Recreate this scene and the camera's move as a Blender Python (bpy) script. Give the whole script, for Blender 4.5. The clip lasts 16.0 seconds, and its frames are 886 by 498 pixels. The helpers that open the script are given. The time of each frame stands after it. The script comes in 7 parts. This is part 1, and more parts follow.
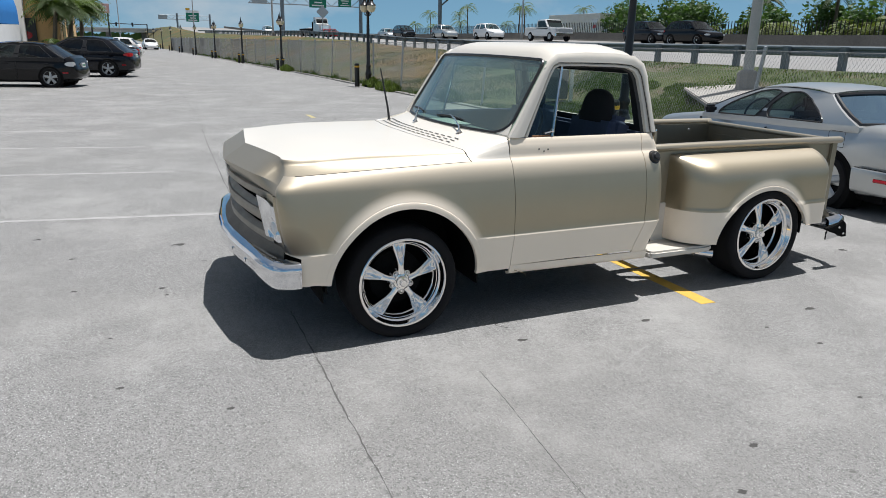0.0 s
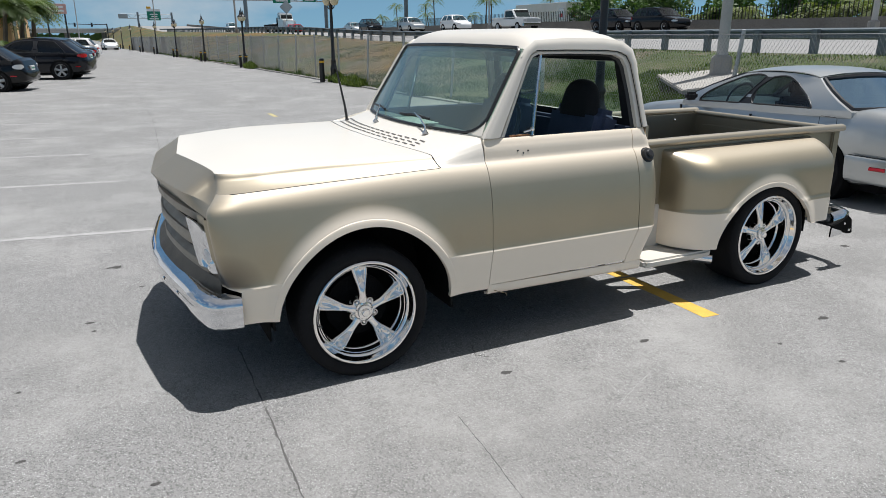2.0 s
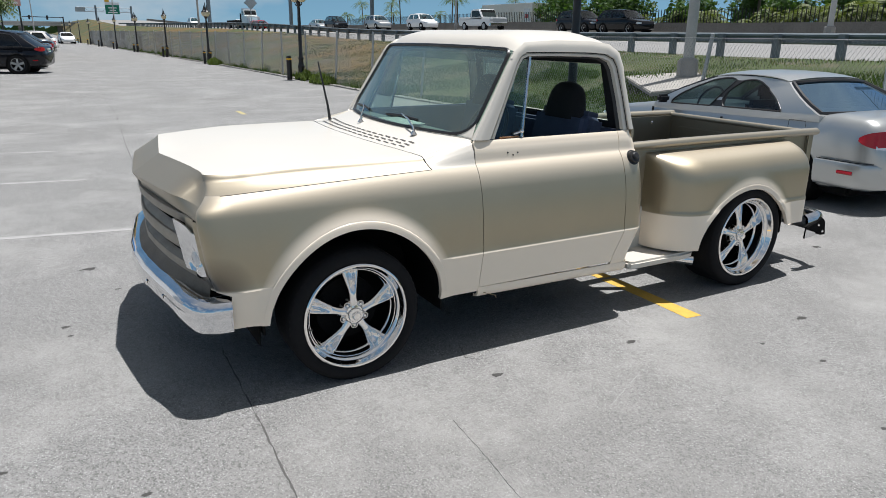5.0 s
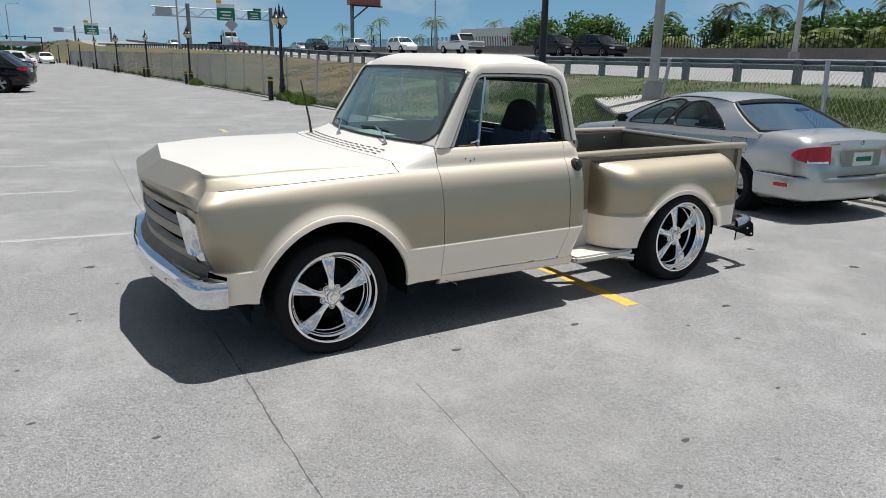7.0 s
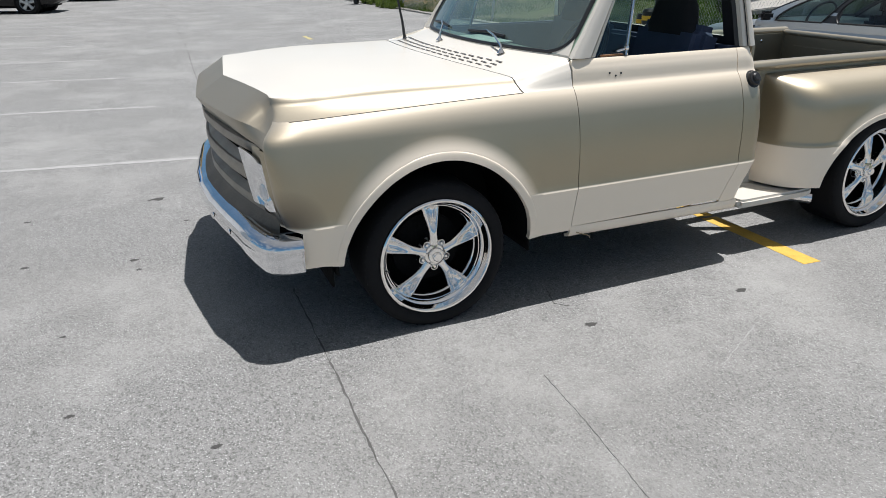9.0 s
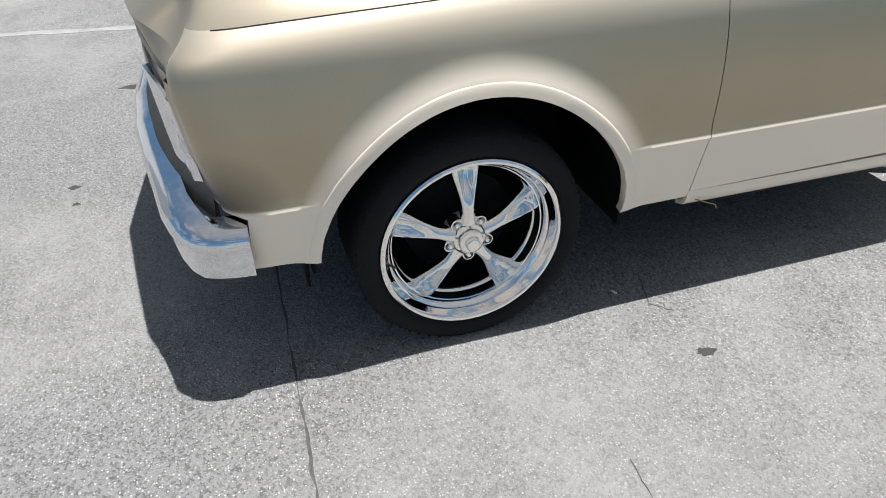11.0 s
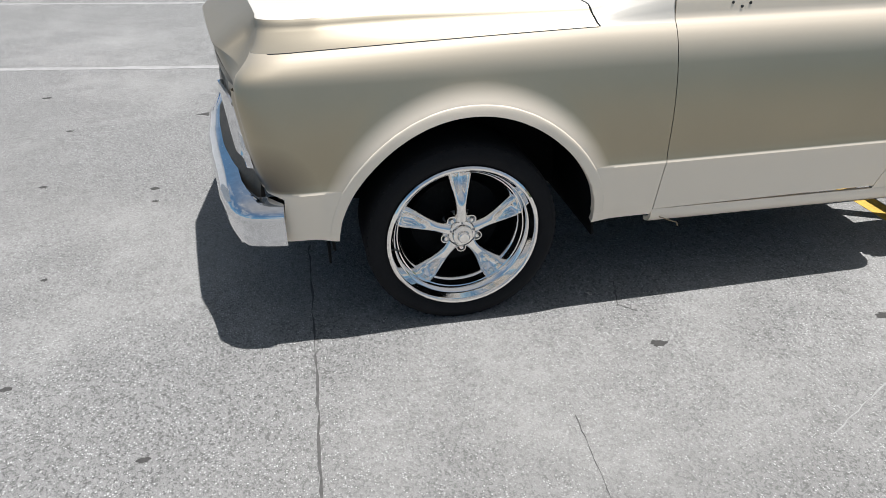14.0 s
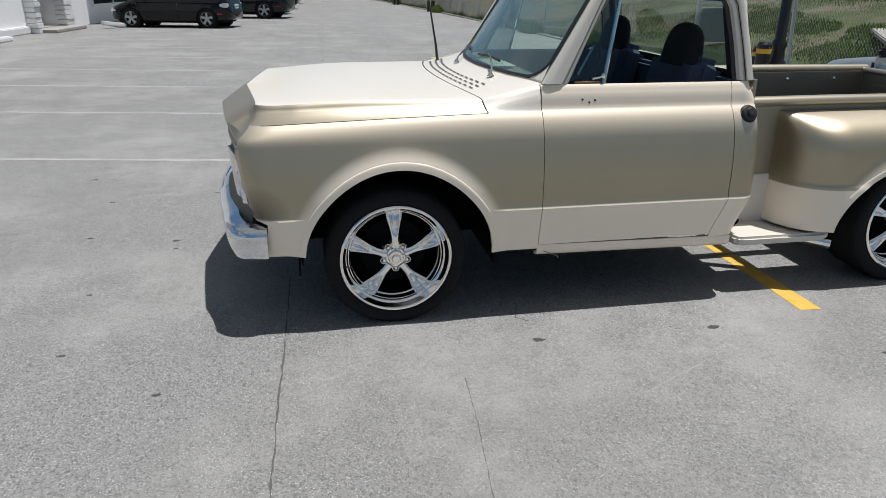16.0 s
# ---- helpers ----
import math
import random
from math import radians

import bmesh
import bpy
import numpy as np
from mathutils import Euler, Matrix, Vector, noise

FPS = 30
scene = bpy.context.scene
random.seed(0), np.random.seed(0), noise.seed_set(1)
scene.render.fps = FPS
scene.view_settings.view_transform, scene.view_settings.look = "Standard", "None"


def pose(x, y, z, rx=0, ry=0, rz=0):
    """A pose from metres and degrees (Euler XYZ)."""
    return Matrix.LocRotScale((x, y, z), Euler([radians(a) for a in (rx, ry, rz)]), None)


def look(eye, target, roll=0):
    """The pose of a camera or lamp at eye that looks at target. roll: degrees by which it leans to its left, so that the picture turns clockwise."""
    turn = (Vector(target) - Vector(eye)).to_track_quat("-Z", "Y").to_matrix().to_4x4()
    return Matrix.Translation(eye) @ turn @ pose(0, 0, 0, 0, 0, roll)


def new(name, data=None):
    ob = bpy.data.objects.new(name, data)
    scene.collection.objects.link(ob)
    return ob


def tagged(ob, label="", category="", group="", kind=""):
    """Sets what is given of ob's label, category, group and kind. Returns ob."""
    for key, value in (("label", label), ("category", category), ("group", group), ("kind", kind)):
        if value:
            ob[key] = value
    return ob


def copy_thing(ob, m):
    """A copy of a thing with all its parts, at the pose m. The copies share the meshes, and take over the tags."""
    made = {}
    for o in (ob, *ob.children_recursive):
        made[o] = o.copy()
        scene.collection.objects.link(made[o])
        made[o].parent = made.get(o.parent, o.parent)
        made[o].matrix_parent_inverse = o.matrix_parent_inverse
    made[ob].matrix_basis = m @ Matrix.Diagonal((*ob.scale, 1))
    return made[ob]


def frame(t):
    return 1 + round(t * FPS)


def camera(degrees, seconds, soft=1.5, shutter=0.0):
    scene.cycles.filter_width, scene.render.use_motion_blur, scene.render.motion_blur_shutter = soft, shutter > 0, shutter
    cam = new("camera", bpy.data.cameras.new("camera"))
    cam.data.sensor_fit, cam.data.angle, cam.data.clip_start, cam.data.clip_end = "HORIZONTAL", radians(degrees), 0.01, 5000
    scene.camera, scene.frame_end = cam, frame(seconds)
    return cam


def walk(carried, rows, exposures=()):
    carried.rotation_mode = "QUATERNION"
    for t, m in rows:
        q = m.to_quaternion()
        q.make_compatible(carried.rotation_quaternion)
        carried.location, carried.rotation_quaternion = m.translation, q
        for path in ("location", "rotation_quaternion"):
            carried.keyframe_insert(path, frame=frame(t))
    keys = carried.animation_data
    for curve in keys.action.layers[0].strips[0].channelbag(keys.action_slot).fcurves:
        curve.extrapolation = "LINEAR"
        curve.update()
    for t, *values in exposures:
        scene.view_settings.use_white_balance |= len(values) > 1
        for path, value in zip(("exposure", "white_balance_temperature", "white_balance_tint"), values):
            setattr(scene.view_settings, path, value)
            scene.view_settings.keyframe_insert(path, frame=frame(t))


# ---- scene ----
cam = camera(65.5, 16.0, soft=0.7)
PATH = [
    (0, (-1.358, -3.604, 1.69), (-0.57, -1.857, 1.117), 1.2),
    (0.5, (-1.289, -3.524, 1.686), (-0.46, -1.794, 1.122), 0.5),
    (1, (-1.111, -3.356, 1.684), (-0.257, -1.635, 1.126), 0.0),
    (1.5, (-1.046, -3.248, 1.677), (-0.209, -1.525, 1.098), -0.4),
    (2, (-1.081, -3.081, 1.664), (-0.23, -1.371, 1.073), -0.2),
    (2.5, (-1.088, -2.937, 1.653), (-0.176, -1.267, 1.039), 0.6),
    (3, (-0.941, -2.825, 1.625), (-0.036, -1.158, 0.991), 2.0),
    (3.2, (-0.892, -2.778, 1.6), (-0.011, -1.098, 0.968), 1.4),
    (5.3, (-1.202, -3.122, 1.677), (-0.254, -1.457, 1.104), 0.4),
    (5.5, (-1.166, -3.222, 1.675), (-0.225, -1.547, 1.118), -0.1),
    (6, (-1.163, -3.409, 1.684), (-0.196, -1.747, 1.134), 1.7),
    (6.5, (-1.264, -3.487, 1.688), (-0.292, -1.826, 1.143), 0.9),
    (7, (-1.4, -3.551, 1.674), (-0.403, -1.902, 1.14), 1.1),
    (7.5, (-1.374, -3.488, 1.666), (-0.387, -1.86, 1.055), 1.4),
    (8, (-1.195, -3.288, 1.642), (-0.282, -1.635, 0.983), 0.7),
    (8.5, (-1.101, -3.016, 1.611), (-0.354, -1.304, 0.897), 1.3),
    (9, (-1.123, -2.644, 1.583), (-0.379, -0.961, 0.8), -0.4),
    (9.5, (-0.96, -2.337, 1.52), (-0.26, -0.683, 0.64), -0.4),
    (9.7, (-0.892, -2.208, 1.525), (-0.225, -0.565, 0.6), -0.2),
    (11.8, (-0.399, -1.239, 1.39), (-0.021, 0.255, 0.115), -1.5),
    (12, (-0.369, -1.192, 1.374), (-0.028, 0.29, 0.075), -1.7),
    (12.5, (-0.394, -1.204, 1.377), (-0.115, 0.266, 0.05), -3.2),
    (13, (-0.554, -1.413, 1.457), (-0.141, 0.127, 0.25), -0.8),
    (13.5, (-0.596, -1.705, 1.498), (-0.181, -0.115, 0.358), -1.1),
    (14, (-0.514, -2.071, 1.541), (-0.151, -0.393, 0.515), 0.0),
    (14.5, (-0.573, -2.384, 1.555), (-0.218, -0.608, 0.706), 0.7),
    (15, (-0.606, -2.676, 1.586), (-0.232, -0.878, 0.792), 0.8),
    (15.5, (-0.468, -2.928, 1.585), (-0.112, -1.094, 0.87), -0.2),
    (16, (-0.371, -3.132, 1.599), (-0.015, -1.302, 0.875), 0.5),
]
walk(cam, [(t, look(eye, target, roll)) for t, eye, target, roll in PATH],
     [(0, 0.28), (7, 0.29), (9, 0.26), (9.5, 0.24), (12, 0.54), (12.5, 0.54), (13.5, 0.50), (14.5, 0.18), (16, 0.06)])

# ---- world and sun ----
SUN = Vector((0.20, 0.02, 0.98)).normalized()
world = bpy.data.worlds.new("sky")
scene.world = world
world.use_nodes = True
wn = world.node_tree
sky = wn.nodes.new("ShaderNodeTexSky")
sky.sky_type = "NISHITA"
sky.sun_disc = False
sky.sun_elevation = math.asin(SUN.z)
sky.sun_rotation = radians(84)
sky.air_density, sky.dust_density, sky.ozone_density = 1.0, 0.0, 1.0
wn.nodes["Background"].inputs["Strength"].default_value = 0.050
# clear humid blue with scattered fair-weather cloud
tint = wn.nodes.new("ShaderNodeMix")
tint.data_type, tint.blend_type = "RGBA", "MULTIPLY"
tint.inputs[0].default_value = 1.0
tint.inputs[7].default_value = (1.06, 1.38, 1.40, 1)
wn.links.new(sky.outputs["Color"], tint.inputs[6])
above, lift = wn.nodes.new("ShaderNodeTexCoord"), wn.nodes.new("ShaderNodeMapping")
lift.inputs["Scale"].default_value, lift.inputs["Location"].default_value = (1.0, 1.0, 0.8), (0.0, 0.0, 0.15)
wn.links.new(above.outputs["Generated"], lift.inputs["Vector"])
wn.links.new(lift.outputs["Vector"], sky.inputs["Vector"])
where, puffs, cover, cloudy = (wn.nodes.new(k) for k in ("ShaderNodeTexCoord", "ShaderNodeTexNoise", "ShaderNodeMapRange", "ShaderNodeMix"))
squash = wn.nodes.new("ShaderNodeMapping")
squash.inputs["Scale"].default_value = (1.0, 1.0, 2.2)
squash.inputs["Location"].default_value = (0.35, 0.1, 0.0)
wn.links.new(where.outputs["Generated"], squash.inputs["Vector"])
wn.links.new(squash.outputs["Vector"], puffs.inputs["Vector"])
puffs.inputs["Scale"].default_value, puffs.inputs["Detail"].default_value, puffs.inputs["Roughness"].default_value = 3.2, 8.0, 0.55
cover.inputs["From Min"].default_value, cover.inputs["From Max"].default_value = 0.50, 0.72
cover.inputs["To Max"].default_value = 0.6
wn.links.new(puffs.outputs["Fac"], cover.inputs["Value"])
cloudy.data_type = "RGBA"
wn.links.new(cover.outputs["Result"], cloudy.inputs[0])
wn.links.new(tint.outputs[2], cloudy.inputs[6])
cloudy.inputs[7].default_value = (11.0, 10.9, 10.6, 1)
# pale glare of the humid air round the sun
toward, near_sun, glare = (wn.nodes.new(k) for k in ("ShaderNodeVectorMath", "ShaderNodeMapRange", "ShaderNodeMix"))
toward.operation = "DOT_PRODUCT"
toward.inputs[1].default_value = SUN
wn.links.new(where.outputs["Generated"], toward.inputs[0])
wn.links.new(toward.outputs["Value"], near_sun.inputs["Value"])
near_sun.interpolation_type = "SMOOTHSTEP"
near_sun.inputs["From Min"].default_value, near_sun.inputs["From Max"].default_value, near_sun.inputs["To Max"].default_value = 0.20, 0.95, 0.80
glare.data_type = "RGBA"
wn.links.new(near_sun.outputs["Result"], glare.inputs[0])
wn.links.new(cloudy.outputs[2], glare.inputs[6])
glare.inputs[7].default_value = (6.8, 6.7, 6.6, 1)
wn.links.new(glare.outputs[2], wn.nodes["Background"].inputs["Color"])
sun = new("sun", bpy.data.lights.new("sun", "SUN"))
sun.data.energy, sun.data.angle, sun.data.color = 5.0, radians(0.53), (1.0, 0.985, 0.98)
sun.matrix_world = look(SUN * 50, (0, 0, 0))

# ---- materials ----
def material(name, color, rough=0.5, metal=0.0, spread=0.12, scale=6.0, fine=90.0, bump=0.1, coat=0.0, coat_rough=0.08, coat_ior=1.5, random_tint=0.0, spec=0.5):
    """A painted or raw surface with variation at two scales and fine relief."""
    m = bpy.data.materials.new(name)
    m.use_nodes = True
    nt, n = m.node_tree, m.node_tree.nodes
    b = n["Principled BSDF"]
    b.inputs["Roughness"].default_value, b.inputs["Metallic"].default_value = rough, metal
    b.inputs["Coat Weight"].default_value, b.inputs["Coat Roughness"].default_value = coat, coat_rough
    b.inputs["Specular IOR Level"].default_value, b.inputs["Coat IOR"].default_value = spec, coat_ior
    tc = n.new("ShaderNodeTexCoord")
    big, small = n.new("ShaderNodeTexNoise"), n.new("ShaderNodeTexNoise")
    big.inputs["Scale"].default_value, small.inputs["Scale"].default_value = scale, fine
    big.inputs["Detail"].default_value = small.inputs["Detail"].default_value = 3
    for t in (big, small):
        nt.links.new(tc.outputs["Object"], t.inputs["Vector"])
    both = n.new("ShaderNodeMath")
    both.operation = "ADD"
    nt.links.new(big.outputs["Fac"], both.inputs[0])
    nt.links.new(small.outputs["Fac"], both.inputs[1])
    ramp = n.new("ShaderNodeMapRange")
    ramp.inputs["From Min"].default_value, ramp.inputs["From Max"].default_value = 0.6, 1.4
    ramp.inputs["To Min"].default_value, ramp.inputs["To Max"].default_value = 1 - spread, 1 + spread
    nt.links.new(both.outputs[0], ramp.inputs["Value"])
    mul = n.new("ShaderNodeVectorMath")
    mul.operation = "SCALE"
    mul.inputs[0].default_value = color
    value = ramp.outputs["Result"]
    if random_tint:
        info, rr, mm = n.new("ShaderNodeObjectInfo"), n.new("ShaderNodeMapRange"), n.new("ShaderNodeMath")
        rr.inputs["To Min"].default_value, rr.inputs["To Max"].default_value = 1 - random_tint, 1 + random_tint
        mm.operation = "MULTIPLY"
        nt.links.new(info.outputs["Random"], rr.inputs["Value"])
        nt.links.new(rr.outputs["Result"], mm.inputs[0])
        nt.links.new(value, mm.inputs[1])
        value = mm.outputs[0]
    nt.links.new(value, mul.inputs["Scale"])
    nt.links.new(mul.outputs["Vector"], b.inputs["Base Color"])
    if bump:
        bp = n.new("ShaderNodeBump")
        bp.inputs["Strength"].default_value, bp.inputs["Distance"].default_value = bump, 0.01
        nt.links.new(small.outputs["Fac"], bp.inputs["Height"])
        nt.links.new(bp.outputs["Normal"], b.inputs["Normal"])
    return m


def glass_material(name, tint=(0.8, 0.9, 0.85), rough=0.0, clear=0.9, gloss=0.06, veil=0.0, sheen=(0.8, 0.8, 0.8)):
    """A thin pane: see-through with a mirror gloss at its surface."""
    m = bpy.data.materials.new(name)
    m.use_nodes = True
    nt, n = m.node_tree, m.node_tree.nodes
    n.remove(n["Principled BSDF"])
    tr, gl, mix, fr = (n.new("ShaderNodeBsdfTransparent"), n.new("ShaderNodeBsdfGlossy"), n.new("ShaderNodeMixShader"), n.new("ShaderNodeLayerWeight"))
    power, floor_ = n.new("ShaderNodeMath"), n.new("ShaderNodeMath")
    power.operation, floor_.operation = "POWER", "MULTIPLY_ADD"
    power.inputs[1].default_value = 4.0
    floor_.inputs[1].default_value, floor_.inputs[2].default_value = 0.85, gloss
    tr.inputs["Color"].default_value = (*[c * clear for c in tint], 1)
    gl.inputs["Color"].default_value = (*sheen, 1)
    gl.inputs["Roughness"].default_value = rough
    nt.links.new(fr.outputs["Facing"], power.inputs[0])
    nt.links.new(power.outputs[0], floor_.inputs[0])
    nt.links.new(floor_.outputs[0], mix.inputs[0])
    nt.links.new(tr.outputs[0], mix.inputs[1])
    nt.links.new(gl.outputs[0], mix.inputs[2])
    top = mix
    if veil:
        # a thin greenish diffuse film that paints in the pale reflection on the pane
        film_, top = n.new("ShaderNodeBsdfDiffuse"), n.new("ShaderNodeMixShader")
        film_.inputs["Color"].default_value = (0.42, 0.56, 0.49, 1)
        top.inputs[0].default_value = veil
        nt.links.new(mix.outputs[0], top.inputs[1])
        nt.links.new(film_.outputs[0], top.inputs[2])
    nt.links.new(top.outputs[0], n["Material Output"].inputs["Surface"])
    return m


# ---- mesh tools ----
def thing(name, label, category, at=(0, 0, 0), group="", kind="", turn=0.0):
    ob = new(name)
    ob.empty_display_size = 0.2
    ob.matrix_world = pose(*at, 0, 0, turn)
    return tagged(ob, label, category, group, kind)


def part(name, bm, mat, parent=None, label="", smooth=True, angle=35):
    """Links a bmesh as one mesh object under a thing or a part."""
    me = bpy.data.meshes.new(name)
    bm.normal_update()
    bm.to_mesh(me)
    bm.free()
    me.materials.append(mat)
    if smooth:
        me.polygons.foreach_set("use_smooth", [True] * len(me.polygons))
        me.set_sharp_from_angle(angle=radians(angle))
    ob = new(name, me)
    if parent:
        ob.parent = parent
    return tagged(ob, label)


def bevel_all(bm, width, segments=2):
    if width > 0:
        bmesh.ops.bevel(bm, geom=bm.edges[:], offset=width, segments=segments, affect="EDGES", clamp_overlap=True)
    return bm


def box(lo, hi, bevel=0.0, bm=None, segments=2):
    b = bmesh.new()
    lo, hi = Vector(lo), Vector(hi)
    bmesh.ops.create_cube(b, size=1)
    for v in b.verts:
        v.co = Vector(((lo[i] + hi[i]) / 2 + v.co[i] * (hi[i] - lo[i]) for i in range(3)))
    bevel_all(b, bevel, segments)
    return join(bm, b)


def join(bm, other):
    """Adds other to bm (or returns it)."""
    if bm is None:
        return other
    me = bpy.data.meshes.new("tmp")
    other.to_mesh(me)
    other.free()
    bm.from_mesh(me)
    bpy.data.meshes.remove(me)
    return bm


def moved(bm, m):
    bmesh.ops.transform(bm, matrix=m, verts=bm.verts)
    return bm


def sheet(us, vs, f, keep=None, closed_u=False):
    """A grid of quads: f(u, v) gives each corner; keep(u, v) of a face's middle may drop it."""
    bm = bmesh.new()
    rows = [[bm.verts.new(f(u, v)) for v in vs] for u in us]
    nu = len(us)
    for i in range(nu if closed_u else nu - 1):
        for j in range(len(vs) - 1):
            if keep is None or keep((us[i] + us[(i + 1) % nu]) / 2, (vs[j] + vs[j + 1]) / 2):
                q = (rows[i][j], rows[(i + 1) % nu][j], rows[(i + 1) % nu][j + 1], rows[i][j + 1])
                bm.faces.new(q)
    loose = [v for v in bm.verts if not v.link_faces]
    bmesh.ops.delete(bm, geom=loose, context="VERTS")
    return bm


def thicken(bm, d):
    """Gives an open sheet thickness d against its normals."""
    bm.normal_update()
    bmesh.ops.solidify(bm, geom=bm.faces[:], thickness=d)
    return bm


def lathe(profile, n=32, axis="z", bm=None, caps=False):
    """Turns (radius, height) pairs round an axis."""
    b = bmesh.new()
    rings = []
    for r, h in profile:
        ring = []
        for k in range(n):
            a = 2 * math.pi * k / n
            c, s = r * math.cos(a), r * math.sin(a)
            ring.append(b.verts.new((c, s, h) if axis == "z" else (c, h, s) if axis == "y" else (h, c, s)))
        rings.append(ring)
    for a, c in zip(rings, rings[1:]):
        for k in range(n):
            b.faces.new((a[k], a[(k + 1) % n], c[(k + 1) % n], c[k]))
    if caps:
        b.faces.new(rings[0][::-1])
        b.faces.new(rings[-1])
    bmesh.ops.recalc_face_normals(b, faces=b.faces)
    return join(bm, b)


def rod(a, b, r, r2=None, n=8, bm=None):
    """A round bar from a to b, tapering to r2."""
    a, b = Vector(a), Vector(b)
    m = Matrix.Translation(a) @ (b - a).to_track_quat("Z", "Y").to_matrix().to_4x4()
    return join(bm, moved(lathe([(r, 0), (r if r2 is None else r2, (b - a).length)], n, caps=True), m))


def pipe(points, r, n=8, bm=None, radii=None):
    """A round bar along a line of points."""
    pts = [Vector(p) for p in points]
    b = bmesh.new()
    rings = []
    up = Vector((0, 0, 1))
    for i, p in enumerate(pts):
        d = (pts[min(i + 1, len(pts) - 1)] - pts[max(i - 1, 0)]).normalized()
        s = d.cross(up if abs(d.z) < 0.95 else Vector((1, 0, 0))).normalized()
        t = s.cross(d)
        rr = radii[i] if radii else r
        rings.append([b.verts.new(p + rr * (math.cos(2 * math.pi * k / n) * s + math.sin(2 * math.pi * k / n) * t)) for k in range(n)])
    for a, c in zip(rings, rings[1:]):
        for k in range(n):
            b.faces.new((a[k], a[(k + 1) % n], c[(k + 1) % n], c[k]))
    b.faces.new(rings[0][::-1])
    b.faces.new(rings[-1])
    bmesh.ops.recalc_face_normals(b, faces=b.faces)
    return join(bm, b)


def extrude_outline(points, axis, lo, hi, bevel=0.0, bm=None):
    """A flat outline (pairs) pushed along an axis from lo to hi."""
    b = bmesh.new()
    def put(p, h):
        return {"y": (p[0], h, p[1]), "x": (h, p[0], p[1]), "z": (p[0], p[1], h)}[axis]
    low, high = [b.verts.new(put(p, lo)) for p in points], [b.verts.new(put(p, hi)) for p in points]
    b.faces.new(low)
    b.faces.new(high[::-1])
    for k in range(len(points)):
        b.faces.new((low[k], high[k], high[(k + 1) % len(points)], low[(k + 1) % len(points)]))
    bmesh.ops.recalc_face_normals(b, faces=b.faces)
    bevel_all(b, bevel, 2)
    return join(bm, b)


def curve_at(table, x):
    """Smooth enough value of a table of (x, y) pairs at x."""
    return float(np.interp(x, [p[0] for p in table], [p[1] for p in table]))


def steps(a, b, n):
    return [a + (b - a) * k / n for k in range(n + 1)]


def smooth01(x):
    x = min(1.0, max(0.0, x))
    return x * x * (3 - 2 * x)

# ---- the surfaces of the place ----
MID = 0.95  # the truck's centre line


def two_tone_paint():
    """Aged metallic champagne on the sides; cream below the crease and round the wheel openings, with a sprayed edge,
    and along the belt under the windows, where the fade also paints in the sunlit shoulder.
    """
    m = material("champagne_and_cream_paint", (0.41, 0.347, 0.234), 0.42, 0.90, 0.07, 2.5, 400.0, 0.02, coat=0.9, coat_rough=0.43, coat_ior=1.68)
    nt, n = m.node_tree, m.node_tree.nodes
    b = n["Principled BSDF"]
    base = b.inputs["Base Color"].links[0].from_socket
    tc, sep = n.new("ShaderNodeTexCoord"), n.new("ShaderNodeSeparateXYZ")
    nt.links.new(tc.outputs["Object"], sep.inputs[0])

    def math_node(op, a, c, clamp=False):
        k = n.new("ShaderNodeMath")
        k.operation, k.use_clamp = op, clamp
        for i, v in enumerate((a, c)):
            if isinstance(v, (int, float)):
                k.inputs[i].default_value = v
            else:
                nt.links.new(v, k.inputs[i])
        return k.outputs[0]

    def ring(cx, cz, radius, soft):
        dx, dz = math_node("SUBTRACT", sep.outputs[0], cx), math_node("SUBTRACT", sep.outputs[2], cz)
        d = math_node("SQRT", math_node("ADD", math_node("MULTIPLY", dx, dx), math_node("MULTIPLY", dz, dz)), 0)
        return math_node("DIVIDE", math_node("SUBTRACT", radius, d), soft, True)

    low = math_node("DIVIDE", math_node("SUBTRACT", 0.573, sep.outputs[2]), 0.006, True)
    # cream belt; its long fade downwards paints in the sunlit shoulder
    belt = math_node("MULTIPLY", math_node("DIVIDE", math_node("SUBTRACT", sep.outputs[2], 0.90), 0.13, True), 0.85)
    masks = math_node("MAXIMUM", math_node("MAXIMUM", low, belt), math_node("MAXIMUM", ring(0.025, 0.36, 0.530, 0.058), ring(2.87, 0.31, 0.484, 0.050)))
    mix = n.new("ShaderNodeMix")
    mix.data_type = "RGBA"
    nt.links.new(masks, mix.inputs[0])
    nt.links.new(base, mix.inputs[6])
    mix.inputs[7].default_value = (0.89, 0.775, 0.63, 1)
    # dark brown in the corner behind the bumper, fading outwards
    brown_corner = n.new("ShaderNodeMix")
    brown_corner.data_type = "RGBA"
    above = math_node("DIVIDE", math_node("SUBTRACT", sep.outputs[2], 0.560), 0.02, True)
    nt.links.new(math_node("MULTIPLY", math_node("MULTIPLY", ring(-0.65, 0.570, 0.17, 0.13), above), 0.85), brown_corner.inputs[0])
    nt.links.new(mix.outputs[2], brown_corner.inputs[6])
    brown_corner.inputs[7].default_value = (0.055, 0.042, 0.030, 1)
    nt.links.new(brown_corner.outputs[2], b.inputs["Base Color"])
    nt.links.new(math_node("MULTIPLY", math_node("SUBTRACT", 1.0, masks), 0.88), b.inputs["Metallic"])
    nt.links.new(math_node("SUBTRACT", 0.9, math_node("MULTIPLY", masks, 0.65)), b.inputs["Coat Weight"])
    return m


